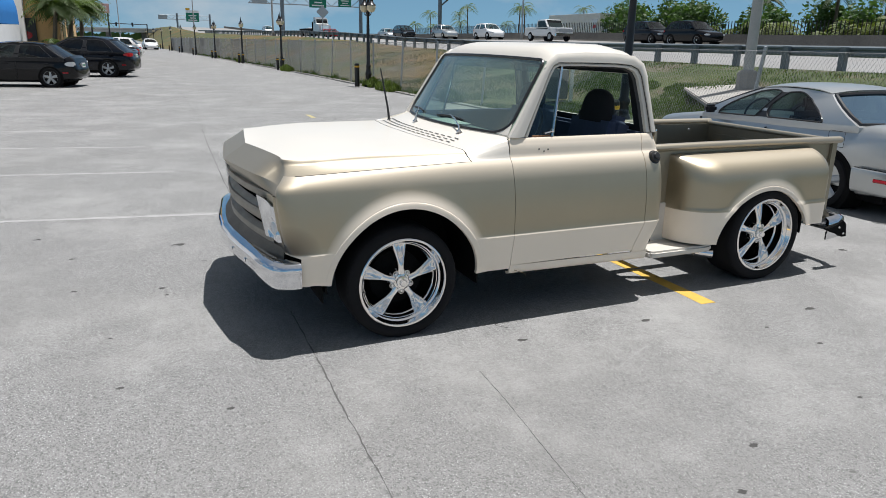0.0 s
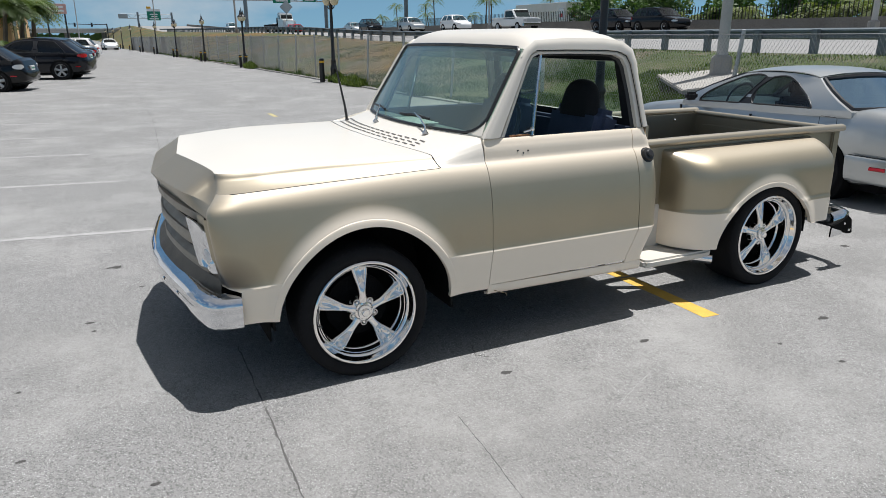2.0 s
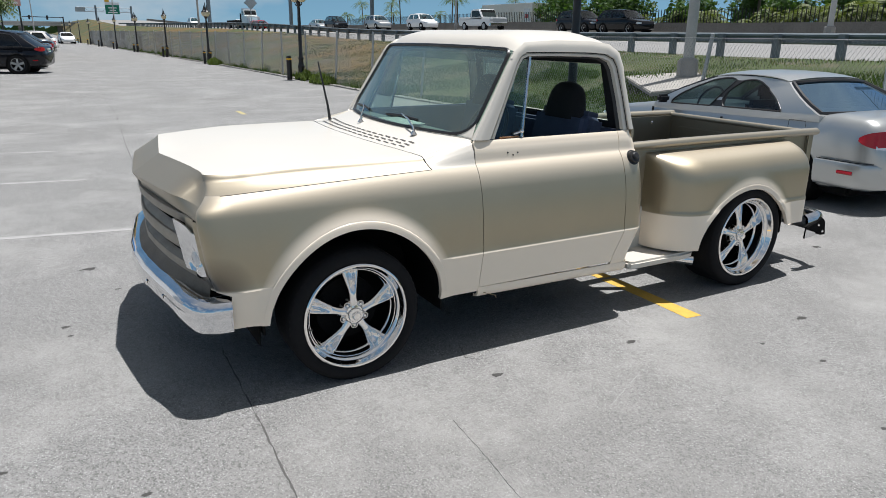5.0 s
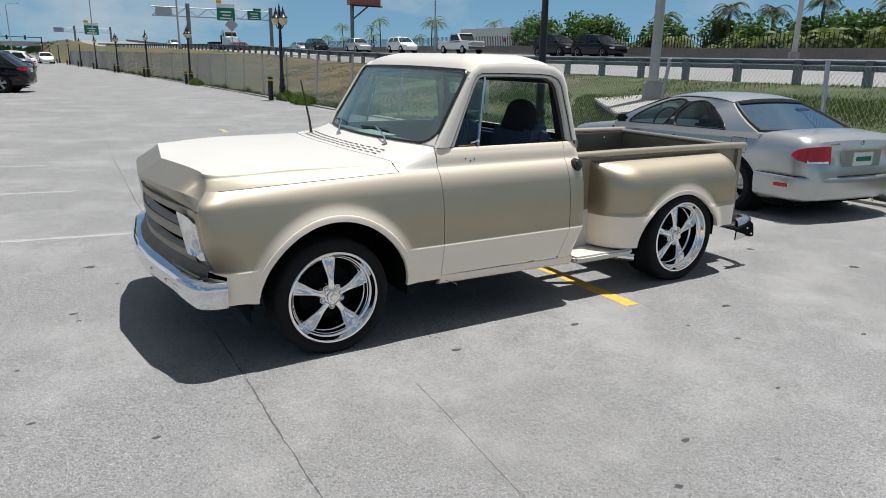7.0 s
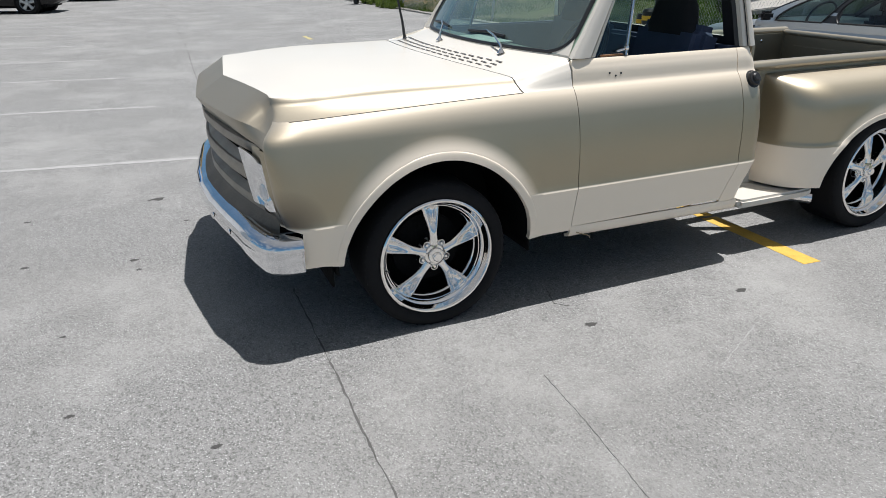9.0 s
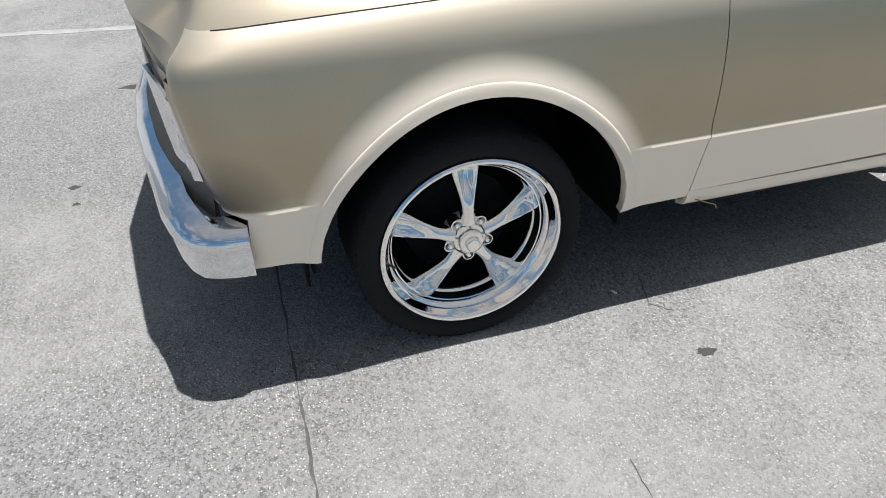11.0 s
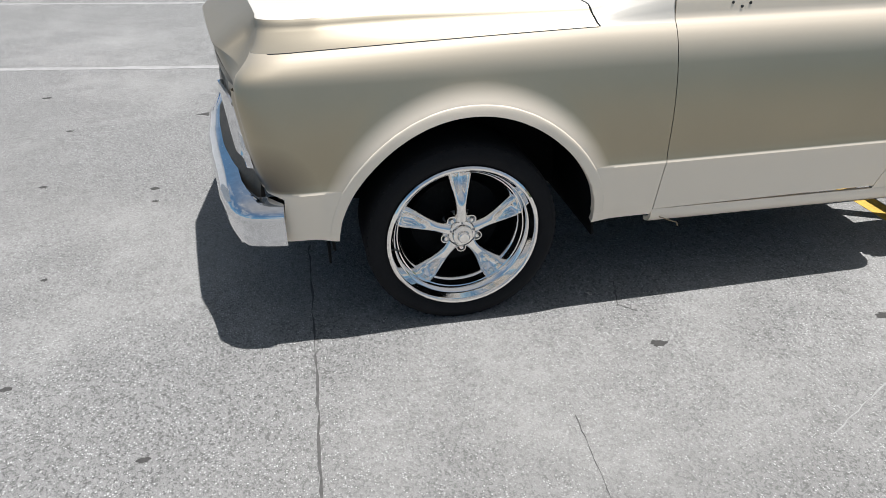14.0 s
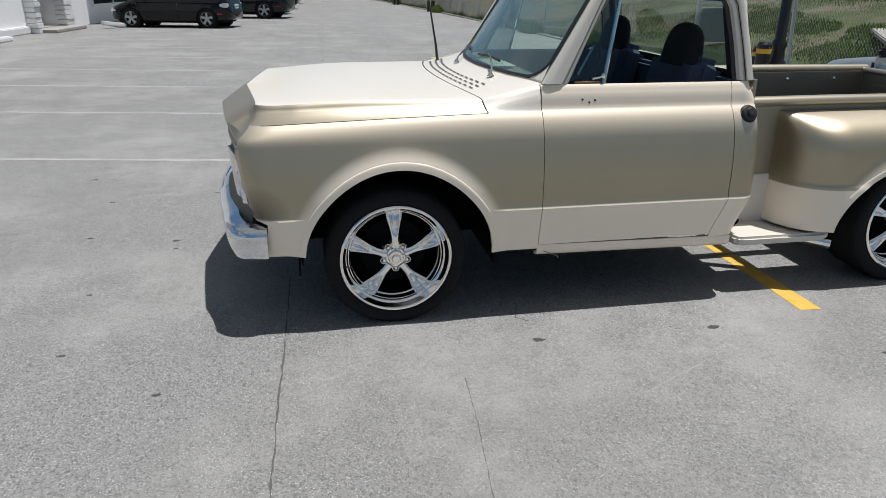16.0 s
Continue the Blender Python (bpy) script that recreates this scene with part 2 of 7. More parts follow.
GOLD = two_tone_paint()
BRONZE = material("champagne_paint", (0.325, 0.288, 0.218), 0.44, 0.85, 0.06, 4.0, 300.0, 0.02, coat=0.6, coat_rough=0.35, coat_ior=1.8)
# champagne darkened for the shade on the nose and the bonnet's sides
NOSE = material("shaded_champagne_paint", (0.36, 0.318, 0.245), 0.48, 0.80, 0.07, 2.5, 400.0, 0.02, coat=0.35, coat_rough=0.36, coat_ior=1.6)
PAN = material("dusty_brown_splash_pan", (0.17, 0.145, 0.115), 0.6, 0.3, 0.25, 9.0, 120.0, 0.1)
DUSTY = material("dusty_weathered_champagne", (0.34, 0.30, 0.245), 0.55, 0.3, 0.25, 9.0, 120.0, 0.1)
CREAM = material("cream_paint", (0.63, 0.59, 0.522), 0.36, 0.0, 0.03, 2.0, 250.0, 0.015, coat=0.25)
PALE = material("warm_cream_paint", (0.89, 0.775, 0.63), 0.36, 0.0, 0.04, 3.0, 300.0, 0.015, coat=0.25)
CHROME = material("chrome", (0.90, 0.875, 0.845), 0.06, 1.0, 0.03, 5.0, 60.0, 0.01)
WORN_CHROME = material("worn_chrome", (0.74, 0.75, 0.77), 0.07, 1.0, 0.10, 9.0, 60.0, 0.012)
MACHINED = material("machined_aluminium", (0.70, 0.70, 0.70), 0.30, 0.9, 0.1, 20.0, 150.0, 0.05)
STEEL = material("dull_steel", (0.34, 0.34, 0.35), 0.45, 1.0, 0.15, 8.0, 80.0, 0.1)
RUBBER = material("tyre_rubber", (0.010, 0.010, 0.011), 0.8, 0.0, 0.2, 12.0, 150.0, 0.15, spec=0.2)
BLACK = material("black_underbody", (0.008, 0.008, 0.008), 0.9, 0.0, 0.3, 6.0, 60.0, 0.2, spec=0.1)
SLOT = material("shadowed_slot", (0.09, 0.085, 0.08), 0.8, 0.0, 0.2, 10.0, 90.0, 0.0)
TRIM = material("black_trim", (0.015, 0.015, 0.016), 0.4, 0.0, 0.1, 10.0, 90.0, 0.05)
NAVY = material("navy_cloth", (0.055, 0.072, 0.125), 0.9, 0.0, 0.2, 10.0, 300.0, 0.2)
DARKCLOTH = material("charcoal_cloth", (0.012, 0.012, 0.015), 0.9, 0.0, 0.2, 10.0, 300.0, 0.2)
INNER = material("grey_interior_panel", (0.16, 0.18, 0.18), 0.6, 0.0, 0.1, 5.0, 120.0, 0.05)
GLASS = glass_material("window_glass", (0.80, 0.94, 0.88), gloss=0.10)
SCREEN = glass_material("windscreen_glass", (0.78, 0.97, 0.85), gloss=0.17, veil=0.10)
BAND = glass_material("blue_tinted_glass_band", (0.34, 0.46, 0.56), gloss=0.02)
SKYGLASS = glass_material("glossy_rear_glass", (0.22, 0.31, 0.34), gloss=0.6, sheen=(0.42, 0.62, 0.80))
SHADED = glass_material("tinted_glass", (0.45, 0.55, 0.55))
DEEP = glass_material("dark_car_glass", (0.16, 0.20, 0.20))
SILVER = material("silver_paint", (0.49, 0.505, 0.50), 0.28, 0.74, 0.04, 2.0, 400.0, 0.01, coat=0.5)
NIGHT = material("black_car_paint", (0.004, 0.0045, 0.006), 0.10, 0.0, 0.1, 2.0, 300.0, 0.01, coat=0.0, spec=0.35)
SLATE = material("dark_grey_car_paint", (0.010, 0.011, 0.015), 0.12, 0.1, 0.1, 2.0, 300.0, 0.01, coat=0.0, spec=0.4)
WHITE = material("white_paint", (0.75, 0.75, 0.74), 0.35, 0.0, 0.05, 3.0, 100.0, 0.02, coat=0.4)
RED = material("red_lens", (0.42, 0.008, 0.015), 0.18, 0.0, 0.15, 8.0, 60.0, 0.02, coat=0.2)
LENS = material("clear_lamp_lens", (0.62, 0.64, 0.66), 0.12, 0.3, 0.15, 12.0, 50.0, 0.05, coat=0.8)
YELLOW = material("yellow_paint", (0.72, 0.40, 0.03), 0.6, 0.0, 0.12, 6.0, 80.0, 0.1)
IRON = material("black_painted_iron", (0.010, 0.010, 0.011), 0.35, 0.0, 0.15, 6.0, 60.0, 0.05)
GLOBE = material("cream_lamp_globe", (0.72, 0.62, 0.42), 0.3, 0.0, 0.05, 6.0, 40.0, 0.0)
ZINC = material("galvanised_steel", (0.42, 0.44, 0.45), 0.5, 0.7, 0.12, 5.0, 40.0, 0.08)
DULLZINC = material("weathered_galvanised_rail", (0.17, 0.20, 0.22), 0.55, 0.4, 0.2, 3.0, 40.0, 0.1)
WIRE = material("fence_wire", (0.27, 0.28, 0.28), 0.55, 0.5, 0.1, 5.0, 40.0, 0.0)
PALE_CONCRETE = material("pale_spun_concrete", (0.46, 0.45, 0.43), 0.8, 0.0, 0.12, 2.0, 40.0, 0.15)
CONCRETE = material("weathered_concrete", (0.30, 0.285, 0.26), 0.85, 0.0, 0.16, 1.3, 40.0, 0.2)
HIGHWAY = material("highway_concrete", (0.22, 0.217, 0.21), 0.9, 0.0, 0.10, 0.4, 30.0, 0.1)
STUCCO = material("white_stucco", (0.80, 0.80, 0.80), 0.9, 0.0, 0.05, 2.0, 60.0, 0.3)
ORANGE = material("ochre_stucco", (0.64, 0.41, 0.19), 0.9, 0.0, 0.08, 2.0, 60.0, 0.3)
BLUE = material("blue_awning", (0.02, 0.20, 0.55), 0.7, 0.0, 0.08, 3.0, 100.0, 0.1)
SIGNGREEN = material("green_sign", (0.0, 0.17, 0.10), 0.4, 0.0, 0.05, 1.0, 20.0, 0.0)
BARK = material("bark", (0.14, 0.11, 0.08), 0.9, 0.0, 0.25, 4.0, 40.0, 0.5)

# ---- the pickup truck ----
def mirrored(bm):
    """The same part on the other side of the truck."""
    b = bm.copy()
    for v in b.verts:
        v.co.y = 2 * MID - v.co.y
    bmesh.ops.reverse_faces(b, faces=b.faces)
    return b


def both_sides(name, bm, mat, parent, label=""):
    other = mirrored(bm)
    return part(name, bm, mat, parent, label), part(name, other, mat, parent, label)


SIDE = [(0.30, 0.000), (0.36, -0.020), (0.45, -0.036), (0.545, -0.054), (0.562, -0.0605), (0.577, -0.0560), (0.595, -0.0535), (0.62, -0.0527), (0.68, -0.0525), (0.74, -0.0495), (0.80, -0.0430), (0.86, -0.0325),
        (0.90, -0.0220), (0.93, -0.0125), (0.955, -0.003), (0.975, 0.006), (0.995, 0.017), (1.010, 0.028), (1.020, 0.036)]
SIDE_Z = [0.30, 0.33, 0.36, 0.40, 0.45, 0.50, 0.53, 0.548, 0.562, 0.570, 0.577, 0.60, 0.64, 0.67, 0.70, 0.73, 0.76, 0.79, 0.82, 0.85, 0.88,
          0.90, 0.92, 0.935, 0.95, 0.963, 0.975, 0.985, 0.995, 1.003, 1.010, 1.020]


def side_y(z):
    return curve_at(SIDE, z)


FRONT_END = -0.697  # where the fender has turned to the front


def fender_end_y(z):
    return 0.030 + 0.065 * smooth01((z - 0.86) / 0.16)


def front_round(x, z=0.8):
    """How far the side turns in towards the nose."""
    c = min(1.0, max(0.0, (-0.555 - x) / (-0.555 - FRONT_END)))
    return (fender_end_y(z) - side_y(z)) * (1 - (1 - c ** 2.5) ** (1 / 2.3))


def front_lean(z):
    """The front edge against the upright: leaning forward to the lip, then back over the nose."""
    return curve_at([(0.33, 0.035), (0.56, 0.048), (0.585, 0.042), (0.62, 0.028), (0.70, 0.014), (0.85, -0.004), (0.90, -0.005), (0.93, 0.003), (0.97, 0.028), (1.02, 0.055)], z)


def shoulder_drop(x):
    """The bonnet seam dips towards the nose."""
    return 0.034 * min(1.0, max(0.0, (0.45 - x) / 1.11)) ** 1.15


def front_x(y):
    """The front's plan: a shallow bow."""
    return curve_at([(0.0, -0.835), (0.2, -0.824), (0.45, -0.795), (0.65, -0.757), (0.75, -0.733), (0.845, -0.702), (0.895, -0.692), (0.96, -0.66)], abs(y - MID))


def arch_panel(xs, zs, surface, cx, cz, radius, lip):
    """A side panel with a wheel opening: the grid is cut round the opening, its edge drawn onto it, and a flange turned in."""
    def inside(x, z):
        a = math.atan2(z - cz, x - cx)
        return math.hypot(x - cx, z - cz) < radius(a) if z > cz else abs(x - cx) < radius(0 if x > cx else math.pi)

    def edge(x, z):
        if z <= cz:
            return cx + math.copysign(radius(0 if x > cx else math.pi), x - cx), z
        a = math.atan2(z - cz, x - cx)
        return cx + radius(a) * math.cos(a), cz + radius(a) * math.sin(a)

    bm = bmesh.new()
    ins = {(i, j): inside(x, z) for i, x in enumerate(xs) for j, z in enumerate(zs)}
    used, faces = {}, []
    for i in range(len(xs) - 1):
        for j in range(len(zs) - 1):
            keys = [(i, j), (i + 1, j), (i + 1, j + 1), (i, j + 1)]
            out = [k for k in keys if not ins[k]]
            if not out:
                continue
            loop = []
            for k in keys:
                if k not in used:
                    x, z = xs[k[0]], zs[k[1]]
                    if ins[k]:
                        x, z = edge(x, z)
                    used[k] = bm.verts.new(surface(x, z))
                loop.append(used[k])
            faces.append(bm.faces.new(loop))
    bmesh.ops.remove_doubles(bm, verts=bm.verts, dist=0.0015)
    rim = []
    for e in bm.edges:
        if len(e.link_faces) == 1:
            mid = (e.verts[0].co + e.verts[1].co) / 2
            if math.hypot(mid.x - cx, max(0, mid.z - cz)) < 0.52 and mid.z > min(zs) + 0.004:
                d = math.hypot(mid.x - cx, mid.z - cz)
                if mid.z <= cz and abs(abs(mid.x - cx) - radius(0)) < 0.03 or mid.z > cz and abs(d - radius(math.atan2(mid.z - cz, mid.x - cx))) < 0.03:
                    rim.append(e)
    ext = bmesh.ops.extrude_edge_only(bm, edges=rim)
    for v in ext["geom"]:
        if isinstance(v, bmesh.types.BMVert):
            v.co.y += lip
            d = Vector((v.co.x - cx, 0, max(0.0, v.co.z - cz)))
            v.co += d.normalized() * 0.006
    return bm


def front_radius(a):
    return 0.424 + 0.032 * abs(math.cos(a)) ** 6


def fender_surface(x, z):
    d = math.hypot(x - 0.025, max(0.0, z - 0.36))
    y = side_y(z)
    if 0.50 < z < 0.66:
        plain = side_y(0.50) + (side_y(0.66) - side_y(0.50)) * smooth01((z - 0.50) / 0.16)
        y += (plain - y) * smooth01((0.545 - d) / 0.09)
    y += front_round(x, z)
    y -= 0.016 * smooth01((0.55 - (d if z > 0.36 else abs(x - 0.025))) / 0.10)
    x += front_lean(z) * smooth01((-0.40 - x) / 0.25)
    return Vector((x, y, z - shoulder_drop(x) * smooth01((z - 0.90) / 0.12)))


def rear_radius(a):
    c = math.cos(a)
    return 0.392 + 0.045 * abs(c) ** 5 + (0.03 * abs(c) ** 2 if c < 0 else 0)


def rear_fender_surface(x, z):
    f = min(1.0, max(0.0, (x - 2.165) / 0.29))
    r = min(1.0, max(0.0, (3.575 - x) / 0.12))
    t = min(1.0, max(0.0, (0.958 - z) / 0.21))
    rise = (1 - (1 - f) ** 2.2) ** 0.5 * (1 - (1 - r) ** 2.2) ** (1 / 2.2) * (1 - (1 - t) ** 2.5) ** 0.45
    y = 0.26 - 0.305 * rise
    d = math.hypot(x - 2.87, max(0.0, z - 0.31))
    bump = 0.014 * smooth01((0.51 - d) / 0.085)
    crease = 0.006 * smooth01((0.60 - z) / 0.02)
    return Vector((x, y - (bump + crease) * min(1, rise * 1.5), z))


def arch_trim(surface, cx, cz, radius, foot_a, foot_b, wide=0.036):
    """The rolled lip round a wheel opening."""
    # from where the lip leaves the crease, over the top, to the crease again
    line = [(cx + radius(a) * math.cos(a), cz + radius(a) * math.sin(a)) for a in steps(math.pi, 0, 80)]
    line = [p for p in line if p[1] > (foot_a if p[0] < cx else foot_b)]
    prof = [(0.0, -0.030), (-0.001, -0.004), (0.001, 0.001), (0.006, 0.0010), (0.016, 0.0014), (wide - 0.010, 0.0014), (wide - 0.003, 0.0011), (wide, 0.0006), (wide + 0.0015, -0.001), (wide + 0.003, -0.006)]

    def f(i, j):
        j = int(j)
        x, z = line[j]
        a, b = line[max(0, j - 1)], line[min(len(line) - 1, j + 1)]
        d = Vector((b[0] - a[0], b[1] - a[1])).normalized()
        off, lift = prof[int(i)]
        px, pz = x - d.y * off, z + d.x * off
        p = surface(px, pz)
        return Vector((p.x, p.y - lift - 0.0004, p.z))

    return sheet(list(range(len(prof))), list(range(len(line))), f)


def hood_height(s):
    """The bonnet's skin across, s from the near seam inwards: a ledge, a steep step and a flat crown."""
    s = min(s, 2 * (MID - 0.036) - s)
    base = [(0.0, 1.020), (0.008, 1.026), (0.014, 1.028), (0.045, 1.054), (0.058, 1.069), (0.066, 1.075), (0.080, 1.079), (0.12, 1.083), (0.25, 1.090), (0.55, 1.098), (0.92, 1.102)]
    return curve_at(base, s)


def build_truck():
    truck = thing("pickup_truck", "vintage champagne and cream stepside pickup truck on chrome wheels", "pickup truck")
    # front fenders
    xs = sorted(set([round(v, 4) for v in [FRONT_END, -0.6968, -0.696, -0.694, -0.691, -0.687, -0.682, -0.676, -0.669, -0.661, -0.652, -0.642, -0.631] + steps(-0.62, 0.7225, 98)]))
    zs = [z for z in SIDE_Z if z >= 0.33]

    def low_front(x, z):
        p = fender_surface(max(x, -0.64) if z < 0.560 else x, z)
        if z < 0.41:
            p.z = max(p.z, 0.335 + 0.035 * smooth01((-0.2 - x) / 0.1) + 0.010 * smooth01((-0.38 - x) / 0.2))
        return p

    bm = arch_panel(xs, zs, low_front, 0.025, 0.36, front_radius, 0.035)
    bmesh.ops.remove_doubles(bm, verts=bm.verts, dist=0.0012)
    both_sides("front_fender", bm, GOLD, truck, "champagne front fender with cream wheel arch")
    both_sides("arch_lip", arch_trim(fender_surface, 0.025, 0.36, front_radius, 0.384, 0.362), PALE, truck, "rolled cream lip of the wheel opening")
    # the fenders' front faces, behind the lamps
    ends = [0.56, 0.575, 0.59, 0.62, 0.66, 0.70, 0.75, 0.80, 0.85, 0.885]

    def face(v, z):
        a = fender_surface(FRONT_END, z)
        y = a.y + (0.16 - a.y) * v
        return Vector((a.x + (front_x(y) - front_x(a.y)) + 0.014 * smooth01((y - a.y - 0.030) / 0.02), y, z))

    both_sides("fender_front", sheet([0, 0.04, 0.08, 0.10, 0.12, 0.14, 0.17, 0.20, 0.35, 0.5, 0.7, 1.0], ends, face), GOLD, truck)
    # bonnet
    us = [FRONT_END, -0.694, -0.688, -0.68, -0.67, -0.66, -0.645, -0.63, -0.61, -0.59] + steps(-0.565, 0.455, 40)
    ss = [0.0, 0.016, 0.030, 0.040, 0.046, 0.052, 0.058, 0.062, 0.067, 0.073, 0.082, 0.10, 0.16, 0.28, 0.45, 0.62, 0.80, 0.87, MID - 0.041, MID - 0.036]
    ss = ss + [2 * (MID - 0.036) - q for q in ss[-2::-1]]
    half = MID - 0.036

    def spread(u, q):
        """Across the bonnet: the ledge broadens towards the nose as the raised middle draws in."""
        s = min(q, 2 * half - q)
        broad = curve_at([(-0.70, 3.1), (-0.60, 2.8), (-0.45, 2.3), (-0.2, 1.8), (0.1, 1.4), (0.455, 1.1)], u)
        ledge = 0.045 * broad
        s = s * broad if s < 0.045 else ledge + (s - 0.045) if s < 0.073 else ledge + 0.028 + (s - 0.073) * (half - ledge - 0.028) / (half - 0.073)
        k = (s / half - 1) * (1 if q < half else -1)
        return k, MID + k * (MID - fender_surface(u, 1.02).y)

    def hood(u, q):
        k, y = spread(u, q)
        edge = fender_surface(u, 1.02)
        x = edge.x
        if u > 0.2:
            x = u - (u - 0.2) / 0.255 * 0.12 * (1 - k * k)
        if u < -0.20:
            bow = curve_at([(0.0, -0.068), (0.79, 0.020), (0.88, 0.018), (0.95, 0.010), (1.0, 0.0)], abs(k))
            x += smooth01((-0.20 - u) / 0.49) * bow
        s = min(q, 2 * half - q)
        outer = 1 - smooth01((s - 0.01) / 0.060)
        dip = (1.02 - edge.z) * outer + 0.022 * smooth01((-0.10 - u) / 0.58) * (1 - outer)
        prow = 0.028 * (1 - min(1.0, abs(k) / 0.8)) * smooth01((-0.30 - u) / 0.39)
        return Vector((x, y, hood_height(q) - dip - prow))

    edge_at = ss.index(0.067)
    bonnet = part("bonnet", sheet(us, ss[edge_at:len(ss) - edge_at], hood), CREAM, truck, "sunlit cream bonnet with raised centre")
    # edge strips split off, their shade against the sunlit top put into the colour
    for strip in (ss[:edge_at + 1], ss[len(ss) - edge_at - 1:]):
        part("bonnet_edge", sheet(us, strip, hood), NOSE, bonnet, "bonnet edge in a shaded champagne tone")
    both_sides("bonnet_gap", pipe([hood(u, 0.0) + Vector((0, 0.0005, -0.0015)) for u in us[6:]], 0.0023, 6), TRIM, truck)

    # nose panel: a shallow prow that slopes out from the bonnet to a crisp lip, then turns under
    rows_w = [0, 0.06, 0.14, 0.25, 0.36, 0.43, 0.46, 0.475, 0.50, 0.57, 0.68, 0.82, 0.93, 1.0]

    def lip_x(d):
        return -0.852 + 0.105 * d + 0.035 * d * d

    def nose(w, q):
        top = hood(FRONT_END, q)
        k, _ = spread(FRONT_END, q)
        inner = smooth01((1 - abs(k)) / 0.26)
        z_side = 1.02 - 0.135 * w
        side = fender_surface(FRONT_END, z_side)
        y = MID + k * (MID - side.y)
        d = abs(y - MID)
        lip_z, low_z = 0.958 + 0.020 * d, 0.925 - 0.045 * d * d
        if w < 0.475:
            x, z = top.x + (lip_x(d) - top.x) * w / 0.475, top.z + (lip_z - top.z) * w / 0.475
        else:
            f = (w - 0.475) / 0.525
            x, z = lip_x(d) + 0.020 * f, lip_z + (low_z - lip_z) * f
        return Vector((side.x + (x - side.x) * inner if w > 0 else top.x, y, side.z + (z - side.z) * inner if w > 0 else top.z))

    part("nose_panel", sheet(rows_w, ss, nose), NOSE, truck, "nose panel above the grille in a shaded champagne tone", angle=32)

    def under_lip(i, q):
        p = nose(1.0, q)
        return Vector((p.x + (0.0, 0.012, 0.020, 0.05)[int(i)], p.y, (p.z, p.z - 0.004, min(p.z - 0.006, 0.886), 0.880)[int(i)]))

    part("nose_lip", sheet([0, 1, 2, 3], ss, under_lip), DUSTY, truck)

    # grille: dark recess, frame and bars
    def bar(z0, z1, y0, y1, out, depth):
        ys = steps(y0, y1, 18)
        prof = [(0.0, z0), (-out, z0 + (z1 - z0) * 0.25), (-out, z0 + (z1 - z0) * 0.75), (0.0, z1), (depth, z1), (depth, z0)]
        return sheet([0, 1, 2, 3, 4, 5], ys, lambda i, y: Vector((front_x(y) + prof[int(i)][0] + 0.06 * (0.885 - prof[int(i)][1]) + 0.012, y, prof[int(i)][1])), closed_u=True)

    grille = part("grille", bar(0.845, 0.884, 0.15, 1.75, 0.002, 0.05), DUSTY, truck, "worn champagne grille with louvred openings")
    part("grille_bar", bar(0.590, 0.635, 0.17, 1.73, 0.004, 0.05), DUSTY, grille)
    part("grille_bar", bar(0.700, 0.760, 0.20, 1.70, 0.006, 0.05), DUSTY, grille)
    for z0, z1 in ((0.762, 0.792), (0.636, 0.656)):
        part("grille_bar", sheet([0, 1], steps(0.20, 1.70, 20), lambda i, y: Vector((front_x(y) + (0.030, 0.062)[int(i)], y, (z0, z1)[int(i)]))), DUSTY, grille)
    part("grille_backing", sheet([0.585, 0.885], steps(0.13, 1.77, 14), lambda z, y: Vector((front_x(y) + 0.085, y, z))), BLACK, grille)
    part("radiator_support", sheet([0.33, 0.60], steps(0.24, 1.66, 12), lambda z, y: Vector((front_x(y) + 0.075, y, z))), BLACK, grille)
    # headlight bezels: tall chrome panels beside the grille
    def bezel(v, z):
        zz = 0.630 + 0.012 * v + (0.862 - 0.045 * (1 - v) ** 3 - 0.630 - 0.012 * v) * (z - 0.62) / 0.24
        lean = (zz - 0.62) / 0.24
        y = (0.040 + 0.050 * lean) * (1 - v) + (0.185 + 0.075 * lean) * v
        x = front_x(y) + 0.06 * (0.885 - zz) - 0.004
        r = math.hypot(y - 0.118, zz - 0.700)
        return Vector((x - 0.012 * smooth01(min(v, 1 - v) / 0.06) + 0.012 * smooth01((0.066 - r) / 0.02), y, zz))

    a = both_sides("headlight_bezel", thicken(sheet([0, 0.03, 0.07] + steps(0.12, 0.94, 14) + [0.97, 1.0], steps(0.62, 0.86, 20), bezel), 0.008), WORN_CHROME, truck, "tarnished chrome headlight surround")
    for ob, side in zip(a, (1, -1)):
        lens = moved(lathe([(0.0, 0.026), (0.04, 0.022), (0.06, 0.012), (0.072, 0.0), (0.078, 0.004), (0.078, -0.02)], 28, "x"), Matrix.Diagonal((-1, 1, 1, 1)))
        bmesh.ops.reverse_faces(lens, faces=lens.faces)
        part("headlight_lens", moved(lens, Matrix.Translation((-0.696, MID - side * 0.832, 0.700)) @ Matrix.Scale(0.7, 4) @ Matrix.Rotation(side * radians(14), 4, "Z")), LENS, ob, "round clear headlight")
    # front bumper: a bowed chrome blade that wraps the corners
    prof = [(0.012, 0.375), (-0.004, 0.385), (-0.010, 0.41), (-0.010, 0.455), (-0.011, 0.470), (-0.017, 0.477), (-0.019, 0.488), (-0.017, 0.500), (-0.010, 0.520), (0.02, 0.535), (0.06, 0.540), (0.064, 0.53), (0.02, 0.51), (0.004, 0.47), (0.004, 0.41), (0.02, 0.38)]

